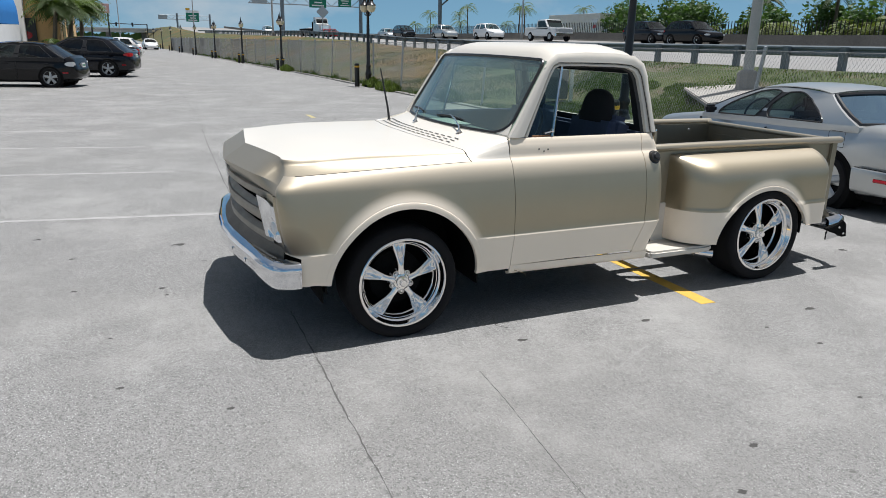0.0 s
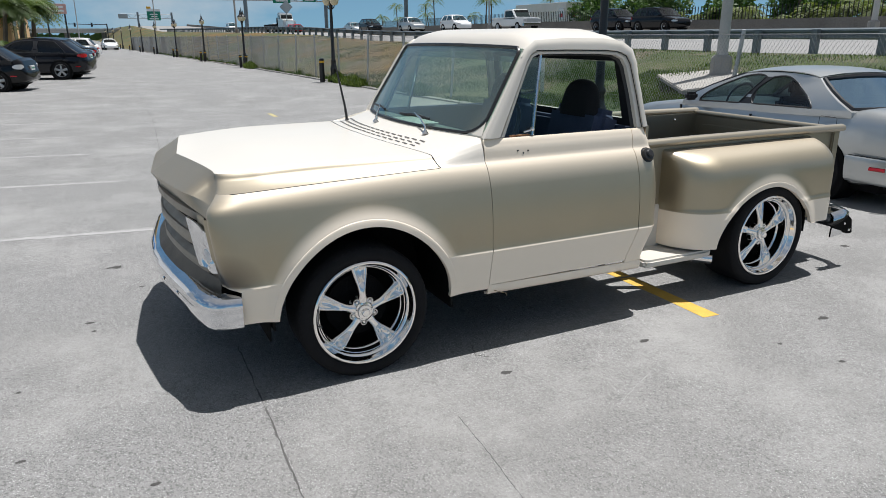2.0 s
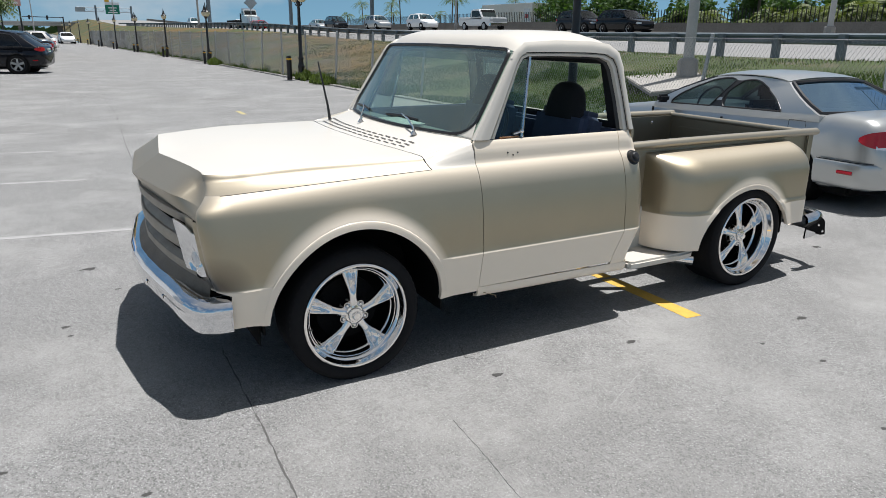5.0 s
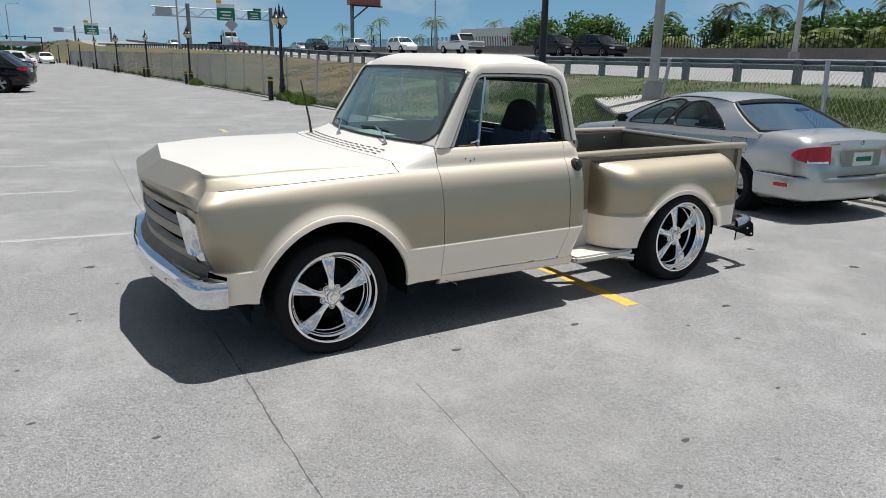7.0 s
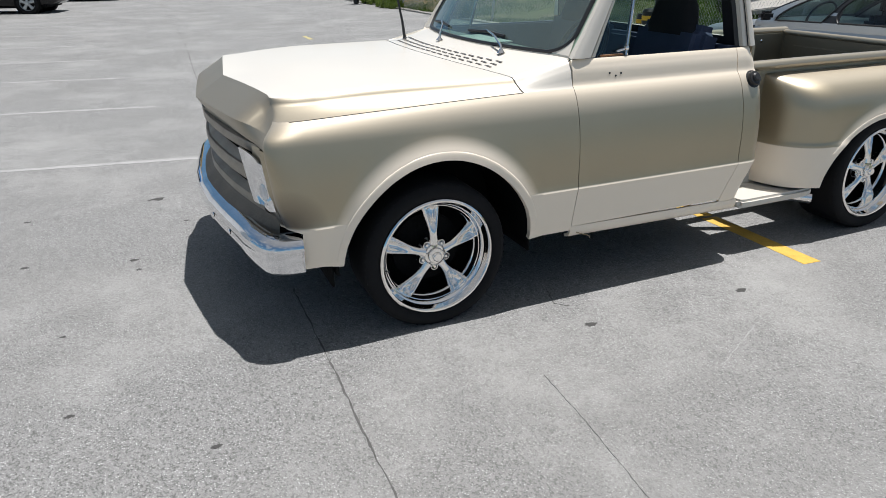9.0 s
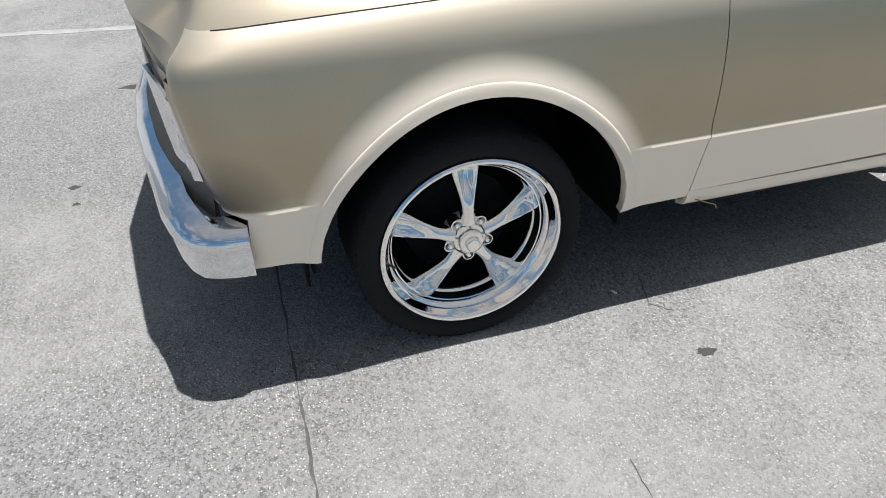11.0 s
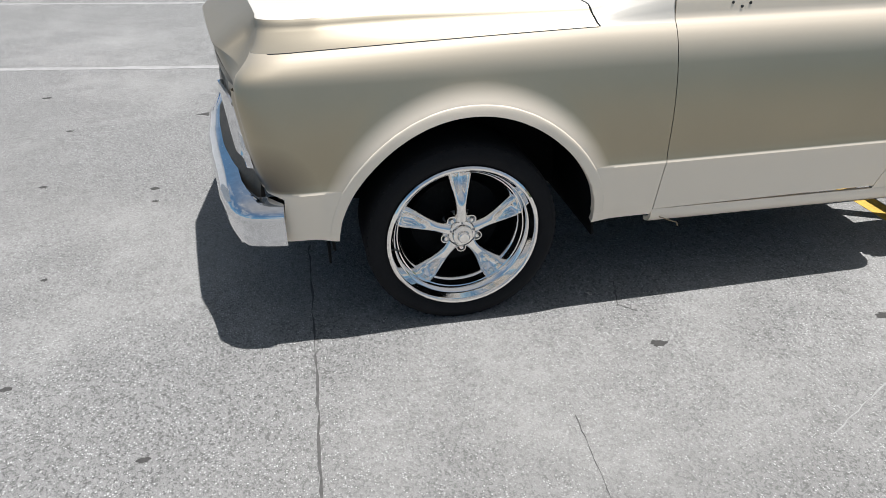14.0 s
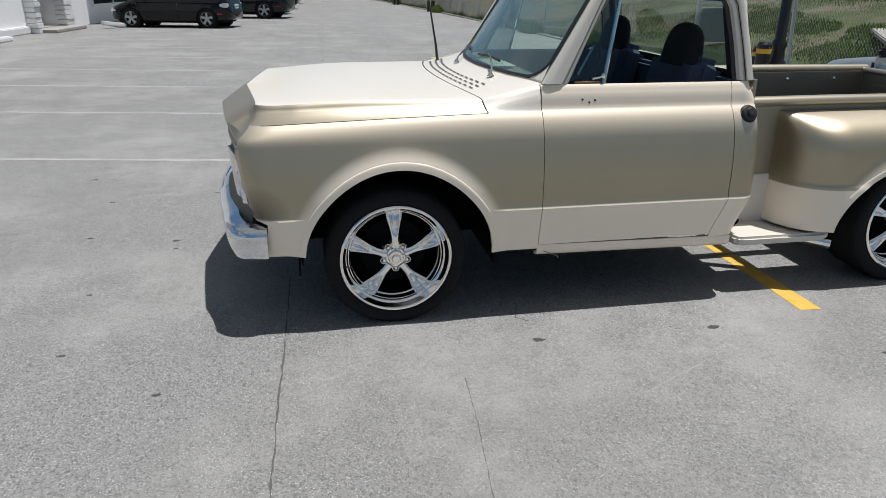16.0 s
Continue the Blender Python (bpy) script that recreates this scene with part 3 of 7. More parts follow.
    plan = [(0.0, -0.885, 0.95), (0.2, -0.872, 0.70), (0.4, -0.846, 0.50), (0.6, -0.812, 0.28), (0.7, -0.792, 0.14), (0.78, -0.768, 0.050), (0.835, -0.744, -0.004), (0.875, -0.715, -0.034), (0.91, -0.682, -0.047), (0.96, -0.640, -0.053), (1.0, -0.598, -0.056)]

    def plan_at(c):
        return Vector((curve_at([(p[0], p[1]) for p in plan], c), curve_at([(p[0], p[2]) for p in plan], c), 0))

    def blade(i, s):
        c = abs(s)
        a, z = prof[int(i) % len(prof)]
        p = plan_at(c)
        d = (plan_at(min(1, c + 0.02)) - plan_at(max(0, c - 0.02))).normalized()
        nrm = Vector((-d.y, d.x, 0))
        if nrm.x < 0:
            nrm = -nrm
        if c > 0.5 and nrm.y < 0:
            nrm = -nrm
        p = p + nrm * a
        ends = smooth01((c - 0.6) / 0.3)
        if z < 0.44:
            z += 0.025 * (1 - ends)
        y = p.y if s < 0 else 2 * MID - p.y
        return Vector((p.x, y, z + 0.004 * (1 - ends)))

    ks = sorted(set(steps(-1, 1, 60) + [0.0]))
    skin = sheet(list(range(len(prof))), ks, blade, closed_u=True)
    bmesh.ops.holes_fill(skin, edges=[e for e in skin.edges if len(e.link_faces) == 1], sides=0)
    bumper = part("front_bumper", skin, WORN_CHROME, truck, "dented chrome front bumper", angle=50)
    for c in (-0.52, -0.27, 0.27, 0.52):
        p = blade(3, c)
        part("bumper_bolt", moved(lathe([(0.0, 0.006), (0.010, 0.004), (0.013, 0.0)], 10, "x"), Matrix.Translation((p.x, p.y, 0.455)) @ Matrix.Diagonal((-1, 1, 1, 1))), CHROME, bumper)
    both = sheet([0, 1, 2, 3], steps(0.0, 1, 30), lambda i, v: (lambda y: Vector((front_x(y) + 0.028 - (0.0, 0.012, 0.045, 0.06)[int(i)] * (1 - 0.9 * (abs(2 * v - 1)) ** 6), y, (0.600, 0.575, 0.540, 0.520)[int(i)] - 0.012 * (abs(2 * v - 1)) ** 4)))(0.055 + 1.79 * v))
    part("gravel_pan", both, PAN, truck, "champagne splash pan behind the bumper")
    # cowl between bonnet and windscreen
    belt_rise = [(0.0, 1.020), (0.006, 1.026), (0.010, 1.034), (0.024, 1.095), (0.030, 1.105), (0.046, 1.130), (0.069, 1.142), (0.12, 1.148), (0.92, 1.150)]

    def cowl(w, q):
        k = (q + 0.036 - MID) / (MID - 0.036)
        front = hood(0.455, q) + Vector((0.007, 0, 0))
        side = min(q, 2 * (MID - 0.036) - q)
        back = Vector((0.722 if side < 0.07 else 0.735 - 0.15 * (1 - min(1, abs(k) / 0.915) ** 2), front.y, curve_at(belt_rise, side)))
        p = front.lerp(back, w)
        p.z = front.z + (back.z - front.z) * (w ** 1.5 if side > 0.07 else w)
        return p

    cs = sorted(set(ss + [0.006, 0.010, 0.024, 0.069, 0.0695] + [2 * (MID - 0.036) - q for q in (0.006, 0.010, 0.024, 0.069, 0.0695)]))
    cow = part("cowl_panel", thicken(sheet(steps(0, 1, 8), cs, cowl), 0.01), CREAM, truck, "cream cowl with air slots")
    for k in range(17):
        for row, w0 in enumerate((0.16, 0.30, 0.44)):
            q = 0.31 + 0.076 * k + 0.012 * row
            p, r = cowl(w0, q), cowl(w0 + 0.042, q)
            slot = sheet([0, 1], [-0.031, -0.027, 0.027, 0.031], lambda i, d: (r if i else p) + Vector(((0.002 if abs(d) > 0.029 else 0.0) * (-1 if i else 1), d, 0.0025)))
            part("air_slot", slot, SLOT, cow)
    part("cowl_gutter", box((0.30, 0.05, 0.93), (0.62, 1.85, 0.975), 0.01), BLACK, truck)
    # door skins
    xs = steps(0.7252, 1.7240, 40)
    belt = [1.020, 1.026, 1.034, 1.05, 1.075, 1.095, 1.105, 1.118, 1.130, 1.138, 1.142]
    belt_y = [(1.020, 0.036), (1.026, 0.042), (1.034, 0.047), (1.075, 0.052), (1.095, 0.055), (1.105, 0.059), (1.13, 0.068), (1.142, 0.077)]
    zs = [z for z in SIDE_Z if z > 0.35] + belt[1:]

    def door(x, z):
        y = side_y(z) if z <= 1.02 else curve_at(belt_y, z)
        if z < 0.58 and x > 1.5:
            x = x - 0.055 * smooth01((0.58 - z) / 0.24) * (x - 1.5) / 0.222
        return Vector((x, y, z))

    bm = thicken(sheet(xs, zs, door), 0.02)
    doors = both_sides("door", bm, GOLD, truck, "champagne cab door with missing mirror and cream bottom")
    for x, z in ((0.93, 1.072), (0.995, 1.068), (0.965, 1.058)):
        part("screw_hole", moved(lathe([(0.0, -0.0005), (0.005, -0.0005), (0.005, 0.002)], 12, "y"), Matrix.Translation((x, curve_at(belt_y, z) - 0.001, z))), TRIM, doors[0])
    # rocker below the doors, cab corner and its back
    prof_r = [(0.29, 0.03), (0.30, 0.0), (0.315, -0.012), (0.335, -0.018), (0.3575, -0.017)]
    rk = sheet(steps(0.722, 1.80, 20), [0, 1, 2, 3, 4], lambda x, i: Vector((x, prof_r[int(i)][1], prof_r[int(i)][0] - 0.012 * (x - 0.72))))
    both_sides("rocker_panel", thicken(rk, 0.015), PALE, truck)
    xs = steps(1.7275, 1.905, 14)

    def corner(x, z):
        y = side_y(z) if z <= 1.02 else curve_at(belt_y, z)
        c = min(1.0, max(0.0, (x - 1.80) / 0.105))
        y += 0.12 * (1 - (1 - c ** 2.2) ** (1 / 2.2))
        x = x - max(0.0, x - 1.78) * 0.35 * smooth01((z - 1.04) / 0.09)
        xx = x - (0.055 * smooth01((0.58 - z) / 0.24) if z < 0.58 else 0) * 1.0
        return Vector((xx, y, z))

    zs = [z for z in SIDE_Z if z > 0.32] + belt[1:]
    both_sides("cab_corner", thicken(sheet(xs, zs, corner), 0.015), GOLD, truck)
    part("cab_back", thicken(sheet(steps(0.12, 1.78, 8), [0.33, 0.6, 0.9, 1.142], lambda y, z: Vector((1.905, y, z))), 0.02), BRONZE, truck)
    # greenhouse sides with the door window opening
    def upper_y(z):
        return 0.075 + 0.16 * (z - 1.142) + 0.25 * max(0.0, z - 1.56) ** 1.2

    def frame_loop(inset):
        # outline of the window opening, grown by inset
        pts = [(0.865, 1.145), (0.955, 1.335), (1.045, 1.515), (1.075, 1.553), (1.11, 1.566), (1.30, 1.566), (1.53, 1.562), (1.625, 1.555), (1.680, 1.532), (1.706, 1.49), (1.742, 1.33), (1.772, 1.145)]
        c = Vector((1.33, 1.36))
        return [(p[0] + (p[0] - c.x) * inset / 0.30, p[1] + (p[1] - c.y) * inset / 0.26 if p[1] > 1.2 else p[1]) for p in pts]

    loops = [frame_loop(0), frame_loop(0.003), frame_loop(0.016), frame_loop(0.018), frame_loop(0.028)]
    outs = [0.028, 0.004, 0.0, 0.006, 0.008]

    def band(i, k):
        p = loops[int(i)][int(k)]
        return Vector((p[0], upper_y(p[1]) + outs[int(i)], p[1]))

    both_sides("door_window_frame", sheet([0, 1, 2, 3, 4], list(range(12)), band), CREAM, truck, "cream window frame of the door")
    both_sides("door_gap", pipe([(p[0], upper_y(p[1]) + 0.005, p[1]) for p in frame_loop(0.0275)], 0.0032, 5), TRIM, truck)
    both_sides("window_seal", sheet([0, 1], list(range(12)), lambda i, k: Vector((frame_loop(-0.012 * i)[int(k)][0], upper_y(frame_loop(0)[int(k)][1]) + 0.026 + 0.012 * i, frame_loop(-0.012 * i)[int(k)][1]))), TRIM, truck)
    # A pillar, roof edge and B pillar as one ring outside the frame
    ring_in = frame_loop(0.028)
    ring_out = [(0.735, 1.142), (0.832, 1.29), (0.955, 1.49), (1.015, 1.580), (1.085, 1.628), (1.30, 1.640), (1.55, 1.636), (1.68, 1.620), (1.742, 1.578), (1.768, 1.50), (1.815, 1.33), (1.862, 1.142)]

    def pillar(w, k):
        a, b = ring_in[int(k)], ring_out[int(k)]
        x, z = a[0] + (b[0] - a[0]) * w, a[1] + (b[1] - a[1]) * w
        y = upper_y(z) + 0.008 * (1 - w) + 0.05 * max(0, w - 0.6) ** 2
        if k > 9:
            y += (0.05, 0.11)[int(k) - 10] * max(0.0, (w - 0.25) / 0.75) ** 2
        return Vector((x, y, z))

    both_sides("cab_pillar", thicken(sheet(steps(0, 1, 5), list(range(12)), pillar), 0.02), CREAM, truck, "cream cab side with windscreen and rear pillars")
    # roof
    outline_r = [ring_out[k] for k in range(3, 10)]

    def roof(u, s):
        k = (s - MID) / (MID - 0.16)
        edge = 1 - (1 - min(1, (1 - abs(k)) / 0.35)) ** 2.2
        x0, x1 = 1.015 - 0.045 * (1 - k * k), 1.758 + 0.02 * (1 - k * k)
        x = x0 + (x1 - x0) * u
        ridge = 1 - (1 - min(1, u / 0.35)) ** 2.3
        tail = 1 - (1 - min(1, (1 - u) / 0.35)) ** 2.6
        z_side = curve_at([(0.0, 1.585), (0.09, 1.630), (0.3, 1.642), (0.75, 1.638), (0.9, 1.62), (0.965, 1.575), (1.0, 1.50)], u)
        z = z_side + 0.045 * edge * ridge * tail + (0.02 * edge * min(1, u / 0.06) if u < 0.2 else 0.02 * edge)
        if u > 0.88:
            z = z_side + (0.06 * edge) * tail + 0.02 * edge
        return Vector((x, MID + k * (MID - upper_y(z_side) - 0.005), z))

    part("roof", thicken(sheet([0, 0.02, 0.05, 0.09, 0.14, 0.2, 0.28, 0.38, 0.5, 0.62, 0.72, 0.8, 0.86, 0.9, 0.935, 0.965, 0.985, 1.0], [0.16 + (2 * MID - 0.32) * k / 40 for k in range(41)], roof), 0.015), CREAM, truck, "cream cab roof")
    both_sides("drip_rail", pipe([(p[0], upper_y(p[1]) - 0.006, p[1] + 0.002) for p in [(0.99, 1.55)] + outline_r[:6]], 0.009, 6), CREAM, truck)
    # windscreen
    def screen(u, w):
        k = 2 * u - 1
        zb, zt = 1.150 - 0.0 * k, 1.612 + 0.012 * (1 - k * k)
        xb, xt = 0.745 - 0.155 * (1 - k * k), 1.028 - 0.05 * (1 - k * k)
        yb, yt = MID + k * 0.835, MID + k * 0.782
        lo, hi = Vector((xb, yb, zb)), Vector((xt, yt, zt))
        p = lo.lerp(hi, w)
        return p

    us = steps(0, 1, 18)
    glass = part("windscreen", sheet(us, steps(0.03, 0.97, 6), screen), SCREEN, truck, "curved greenish windscreen")

    part("sun_band", sheet(us, steps(0.82, 0.968, 3), lambda u, w: screen(u, w) + Vector((0.004, 0, -0.003))), BAND, glass, "blue tinted band along the top of the windscreen")

    def rounded(n=8, lo=0.02, hi=0.975, ua=0.012, ru=0.075, rw=0.20, tu=0.03, tw=0.08):
        """The seal's line in the screen's own coordinates, round at the corners."""
        out = []
        for cu, cw, a0, su, sw in ((ua + ru, lo + rw, 180, ru, rw), (1 - ua - ru, lo + rw, 270, ru, rw), (1 - ua - tu, hi - tw, 0, tu, tw), (ua + tu, hi - tw, 90, tu, tw)):
            out += [(cu + su * math.cos(radians(a0 + 90 * k / n)), cw + sw * math.sin(radians(a0 + 90 * k / n))) for k in range(n + 1)]
            if a0 in (180, 0):
                nxt = 1 - ua - ru if a0 == 180 else ua + tu
                u0 = out[-1][0]
                out += [(u0 + (nxt - u0) * k / 14, out[-1][1]) for k in range(1, 14)]
        return out

    loop = rounded()
    seal = pipe([screen(*p) for p in loop + loop[:1]], 0.011, 6)
    for side in (0, 1):
        arc = [p for p in loop if p[1] < 0.222 and (p[0] < 0.09 if side == 0 else p[0] > 0.91)]
        corner_p = screen(float(side), 0.0)
        bm = bmesh.new()
        tip = bm.verts.new(corner_p + Vector((-0.004, 0, 0.002)))
        vs_ = [bm.verts.new(screen(*p) + Vector((-0.004, 0, 0.002))) for p in arc]
        for a_, b_ in zip(vs_, vs_[1:]):
            bm.faces.new((tip, a_, b_))
        part("windscreen_corner", bm, CREAM, truck)
    part("windscreen_seal", seal, TRIM, glass)
    def pillar_return(i, w):
        z = 1.142 + (1.585 - 1.142) * w
        x = curve_at([(p[1], p[0]) for p in ring_out[:4]], z)
        return Vector((x + 0.002, upper_y(z) + 0.008, z)) if i == 0 else screen(0.012, min(1.0, 0.975 * w)) + Vector((0.004, 0, -0.004))

    part("windscreen_base", sheet([0, 1], steps(0, 1, 24), lambda i, u: screen(u, 0.0) + (Vector((-0.012, 0, -0.07)) if i else Vector((-0.003, 0, 0.004)))), CREAM, truck)
    both_sides("pillar_return", sheet([0, 1], steps(0, 1, 10), pillar_return), CREAM, truck)
    # the header above the windscreen
    part("roof_header", sheet(us, [0, 1], lambda u, i: screen(u, 0.965) if i == 0 else roof(0.0, 0.16 + (2 * MID - 0.32) * u) + Vector((0.004, 0, 0.003))), CREAM, truck)
    for y in (0.47, 1.13):
        def on_glass(yy, w, lift=0.010):
            p = screen((yy - MID) / 1.67 + 0.5, w)
            return p + Vector((-0.7 * lift, 0, 0.7 * lift))
        foot = screen((y - MID) / 1.67 + 0.5, 0.0) + Vector((-0.065, 0, -0.012))
        arm = part("wiper", pipe([foot + Vector((0, 0, 0.012)), foot + Vector((0.015, 0.03, 0.03)), on_glass(y + 0.16, 0.075, 0.03), on_glass(y + 0.27, 0.125, 0.022)], 0.006, 6, radii=[0.006, 0.006, 0.005, 0.004]), CHROME, truck, "chrome wiper arm with black blade")
        part("wiper_pivot", moved(lathe([(0.0, 0.020), (0.008, 0.018), (0.012, 0.010), (0.020, 0.0)], 14), Matrix.Translation(foot)), CHROME, arm)
        part("wiper_blade", pipe([on_glass(y + 0.10, 0.10), on_glass(y + 0.27, 0.12), on_glass(y + 0.46, 0.10)], 0.007, 6), TRIM, arm)
    # rear window and the cab's rear wall above the belt
    def back(u, w):
        y = 0.16 + (2 * MID - 0.32) * u
        x = 1.835 - 0.075 * w
        return Vector((x, MID + (y - MID) * (1 - 0.06 * w), 1.14 + 0.42 * w))

    part("cab_rear_wall", thicken(sheet(steps(0, 1, 20), steps(0, 1, 10), back, keep=lambda u, w: not (0.06 < u < 0.94 and 0.15 < w < 0.9)), 0.02), CREAM, truck)
    part("rear_trim", sheet(steps(0, 1, 20), steps(0, 1, 10), lambda u, w: back(u, w) + Vector((-0.03, 0, 0)), keep=lambda u, w: not (0.06 < u < 0.94 and 0.15 < w < 0.9)), DARKCLOTH, truck)
    part("rear_window", sheet(steps(0.05, 0.95, 6), [0.1, 0.9], back), GLASS, truck)
    # vent windows with chrome post
    def on_side(x, z, out=0.0):
        return Vector((x, upper_y(z) + 0.03 - out, z))

    post = pipe([on_side(1.055, 1.142), on_side(1.135, 1.565)], 0.010, 8)
    both_sides("vent_window_post", post, WORN_CHROME, truck, "chrome post of the vent window")
    vent = sheet([0, 1], steps(0, 1, 6), lambda i, w: on_side(0.875 + 0.205 * w, 1.15 + 0.40 * w, 0.004) if i == 0 else on_side(1.055 + 0.076 * w, 1.15 + 0.40 * w, 0.004))
    both_sides("vent_glass", vent, SHADED, truck)
    part("vent_latch", rod((0.985, 0.085, 1.165), (1.045, 0.088, 1.175), 0.006, bm=moved(lathe([(0.0, -0.013), (0.01, -0.009), (0.013, 0), (0.01, 0.009), (0.0, 0.013)], 12, "y"), Matrix.Translation((1.04, 0.085, 1.178)))), CHROME, truck)
    part("rusty_sill_strip", box((0.90, 0.086, 1.143), (1.03, 0.100, 1.151), 0.002), material("rusted_wood", (0.22, 0.11, 0.05), 0.8, 0, 0.4, 20, 200, 0.4), truck, "rusty brown strip at the vent window")
    return truck


TRUCK = build_truck()

def tyre_and_rim(parent, at, radius, rim, width, dish):
    """A low tyre on a deep-lipped five-spoke polished wheel, its outer face towards -y. at is the centre of the lip's plane; dish is how far the hub cap's face lies inside it."""
    wheel = new("wheel")
    wheel.parent = parent
    wheel.matrix_world = pose(*at)
    w = width
    tread = [(rim - 0.012, 0.03), (rim + 0.004, 0.006), (rim + 0.012, -0.004), (rim + 0.03, -0.010), (radius - 0.030, -0.010), (radius - 0.012, 0.000), (radius - 0.003, 0.016), (radius, 0.04), (radius, w - 0.04), (radius - 0.004, w - 0.02), (radius - 0.03, w + 0.006), (rim, w)]
    ty = part("tyre", lathe(tread, 72, "y"), RUBBER, wheel, "black low-profile tyre")
    for k in range(60):
        g = box((radius - 0.012, 0.004, -0.0035), (radius - 0.006, 0.036, 0.0035)) if k == 0 else None
        if g:
            first = part("tread_block", g, RUBBER, ty, smooth=False)
        else:
            ob = new("tread_block", first.data)
            ob.parent = ty
            ob.matrix_local = Matrix.Rotation(2 * math.pi * k / 60, 4, "Y")
    # flange, deep stepped lip, barrel
    lip = [(rim + 0.006, 0.008), (rim + 0.003, -0.004), (rim - 0.003, -0.008), (rim - 0.010, -0.007), (rim - 0.014, -0.001), (rim - 0.015, 0.004), (rim - 0.024, 0.020), (rim - 0.0255, 0.0255), (rim - 0.029, 0.0275), (rim - 0.037, 0.042), (rim - 0.0385, 0.0475), (rim - 0.042, 0.0495), (rim - 0.047, dish + 0.020), (rim - 0.0485, dish + 0.030), (rim - 0.055, dish + 0.036), (rim - 0.057, dish + 0.045), (rim - 0.040, dish + 0.06), (rim - 0.034, w - 0.03)]
    part("rim", lathe(lip, 72, "y"), CHROME, wheel, "deep polished rim lip")
    part("brake_disc", lathe([(0.0, dish + 0.095), (0.15, dish + 0.09), (0.165, dish + 0.095), (0.165, dish + 0.12), (0.0, dish + 0.12)], 40, "y"), BLACK, wheel, "plain black brake drum")
    part("wheel_back", lathe([(0.0, w - 0.035), (rim - 0.03, w - 0.03)], 40, "y"), BLACK, wheel)
    reach = rim - 0.044

    def spoke(u, v):
        """Waisted near the hub, broadening to a rounded end with a tear-shaped hollow."""
        r = 0.048 + (reach - 0.048) * u
        half = curve_at([(0, 0.026), (0.12, 0.022), (0.25, 0.021), (0.4, 0.0245), (0.55, 0.030), (0.72, 0.038), (0.86, 0.0435), (0.95, 0.046), (1.0, 0.047)], u)
        y = dish + 0.010 + 0.036 * u ** 1.5
        crown = 0.028 * math.sqrt(max(0.0, 1 - v * v))
        hollow = 0.036 * smooth01((u - 0.34) / 0.42) * max(0.0, 1 - (v / 0.60) ** 2) ** 0.9 * (1 - 0.8 * smooth01((u - 0.88) / 0.12))
        return Vector((half * v, y - crown + hollow, r))

    across = [-1.0, -0.96, -0.88, -0.76, -0.66, -0.58, -0.45, -0.25, 0, 0.25, 0.45, 0.58, 0.66, 0.76, 0.88, 0.96, 1.0]
    for k in range(5):
        bm = sheet(steps(0, 1, 18), across, spoke)
        bm = join(bm, sheet(steps(0, 1, 18), [0, 1], lambda u, i: spoke(u, -1.0) + Vector((0.003 * i, 0.03 * i, 0))))
        bm = join(bm, sheet(steps(0, 1, 18), [0, 1], lambda u, i: spoke(u, 1.0) + Vector((-0.003 * i, 0.03 * i, 0))))
        bmesh.ops.remove_doubles(bm, verts=bm.verts, dist=0.0002)
        part("spoke", moved(bm, Matrix.Rotation(2 * math.pi * k / 5, 4, "Y")), CHROME, wheel, "polished tapered spoke", angle=55)
    part("hub", lathe([(0.0, dish - 0.004), (0.048, dish - 0.006), (0.062, dish + 0.000), (0.071, dish + 0.012), (0.074, dish + 0.035), (0.060, dish + 0.05)], 40, "y"), MACHINED, wheel, "machined hub with lug pockets")
    part("hub_cap", lathe([(0.0, dish - 0.048), (0.017, dish - 0.050), (0.020, dish - 0.047), (0.023, dish - 0.034), (0.034, dish - 0.032), (0.0365, dish - 0.029), (0.038, dish - 0.015), (0.047, dish - 0.013), (0.050, dish - 0.008), (0.051, dish + 0.030)], 36, "y"), CHROME, wheel, "polished stepped hub cap")
    for k in range(5):
        a = 2 * math.pi * (k + 0.5) / 5
        m = Matrix.Translation((0.060 * math.sin(a), dish - 0.012, 0.060 * math.cos(a)))
        part("lug_nut", moved(lathe([(0.0, 0.000), (0.006, 0.001), (0.009, 0.006), (0.0095, 0.03)], 6, "y"), m), CHROME, wheel)
        part("lug_pocket", moved(lathe([(0.0135, 0.020), (0.015, 0.006), (0.018, 0.006), (0.020, 0.012), (0.021, 0.04)], 18, "y"), m), CHROME, wheel)
        part("cap_screw", moved(lathe([(0.0, 0.002), (0.0035, 0.003), (0.004, 0.008)], 8, "y"), Matrix.Translation((0.043 * math.sin(a + 0.63), dish - 0.020, 0.043 * math.cos(a + 0.63)))), STEEL, wheel)
    part("valve_stem", rod((-rim * 0.90, dish * 0.8, -0.035), (-rim * 0.84, dish * 0.35, -0.035), 0.004), TRIM, wheel)
    return wheel


def far_wheel(parent, at, radius, rim, width):
    """A wheel of the far side, of which little shows."""
    wheel = new("wheel")
    wheel.parent = parent
    wheel.matrix_world = pose(*at)
    part("tyre", lathe([(rim, 0.0), (radius - 0.03, -0.01), (radius, 0.03), (radius, width - 0.03), (radius - 0.03, width), (rim, width)], 40, "y"), RUBBER, wheel)
    part("rim", lathe([(0.0, 0.05), (rim - 0.05, 0.05), (rim, 0.0), (rim, width), (0.0, width - 0.05)], 40, "y"), CHROME, wheel)
    return wheel


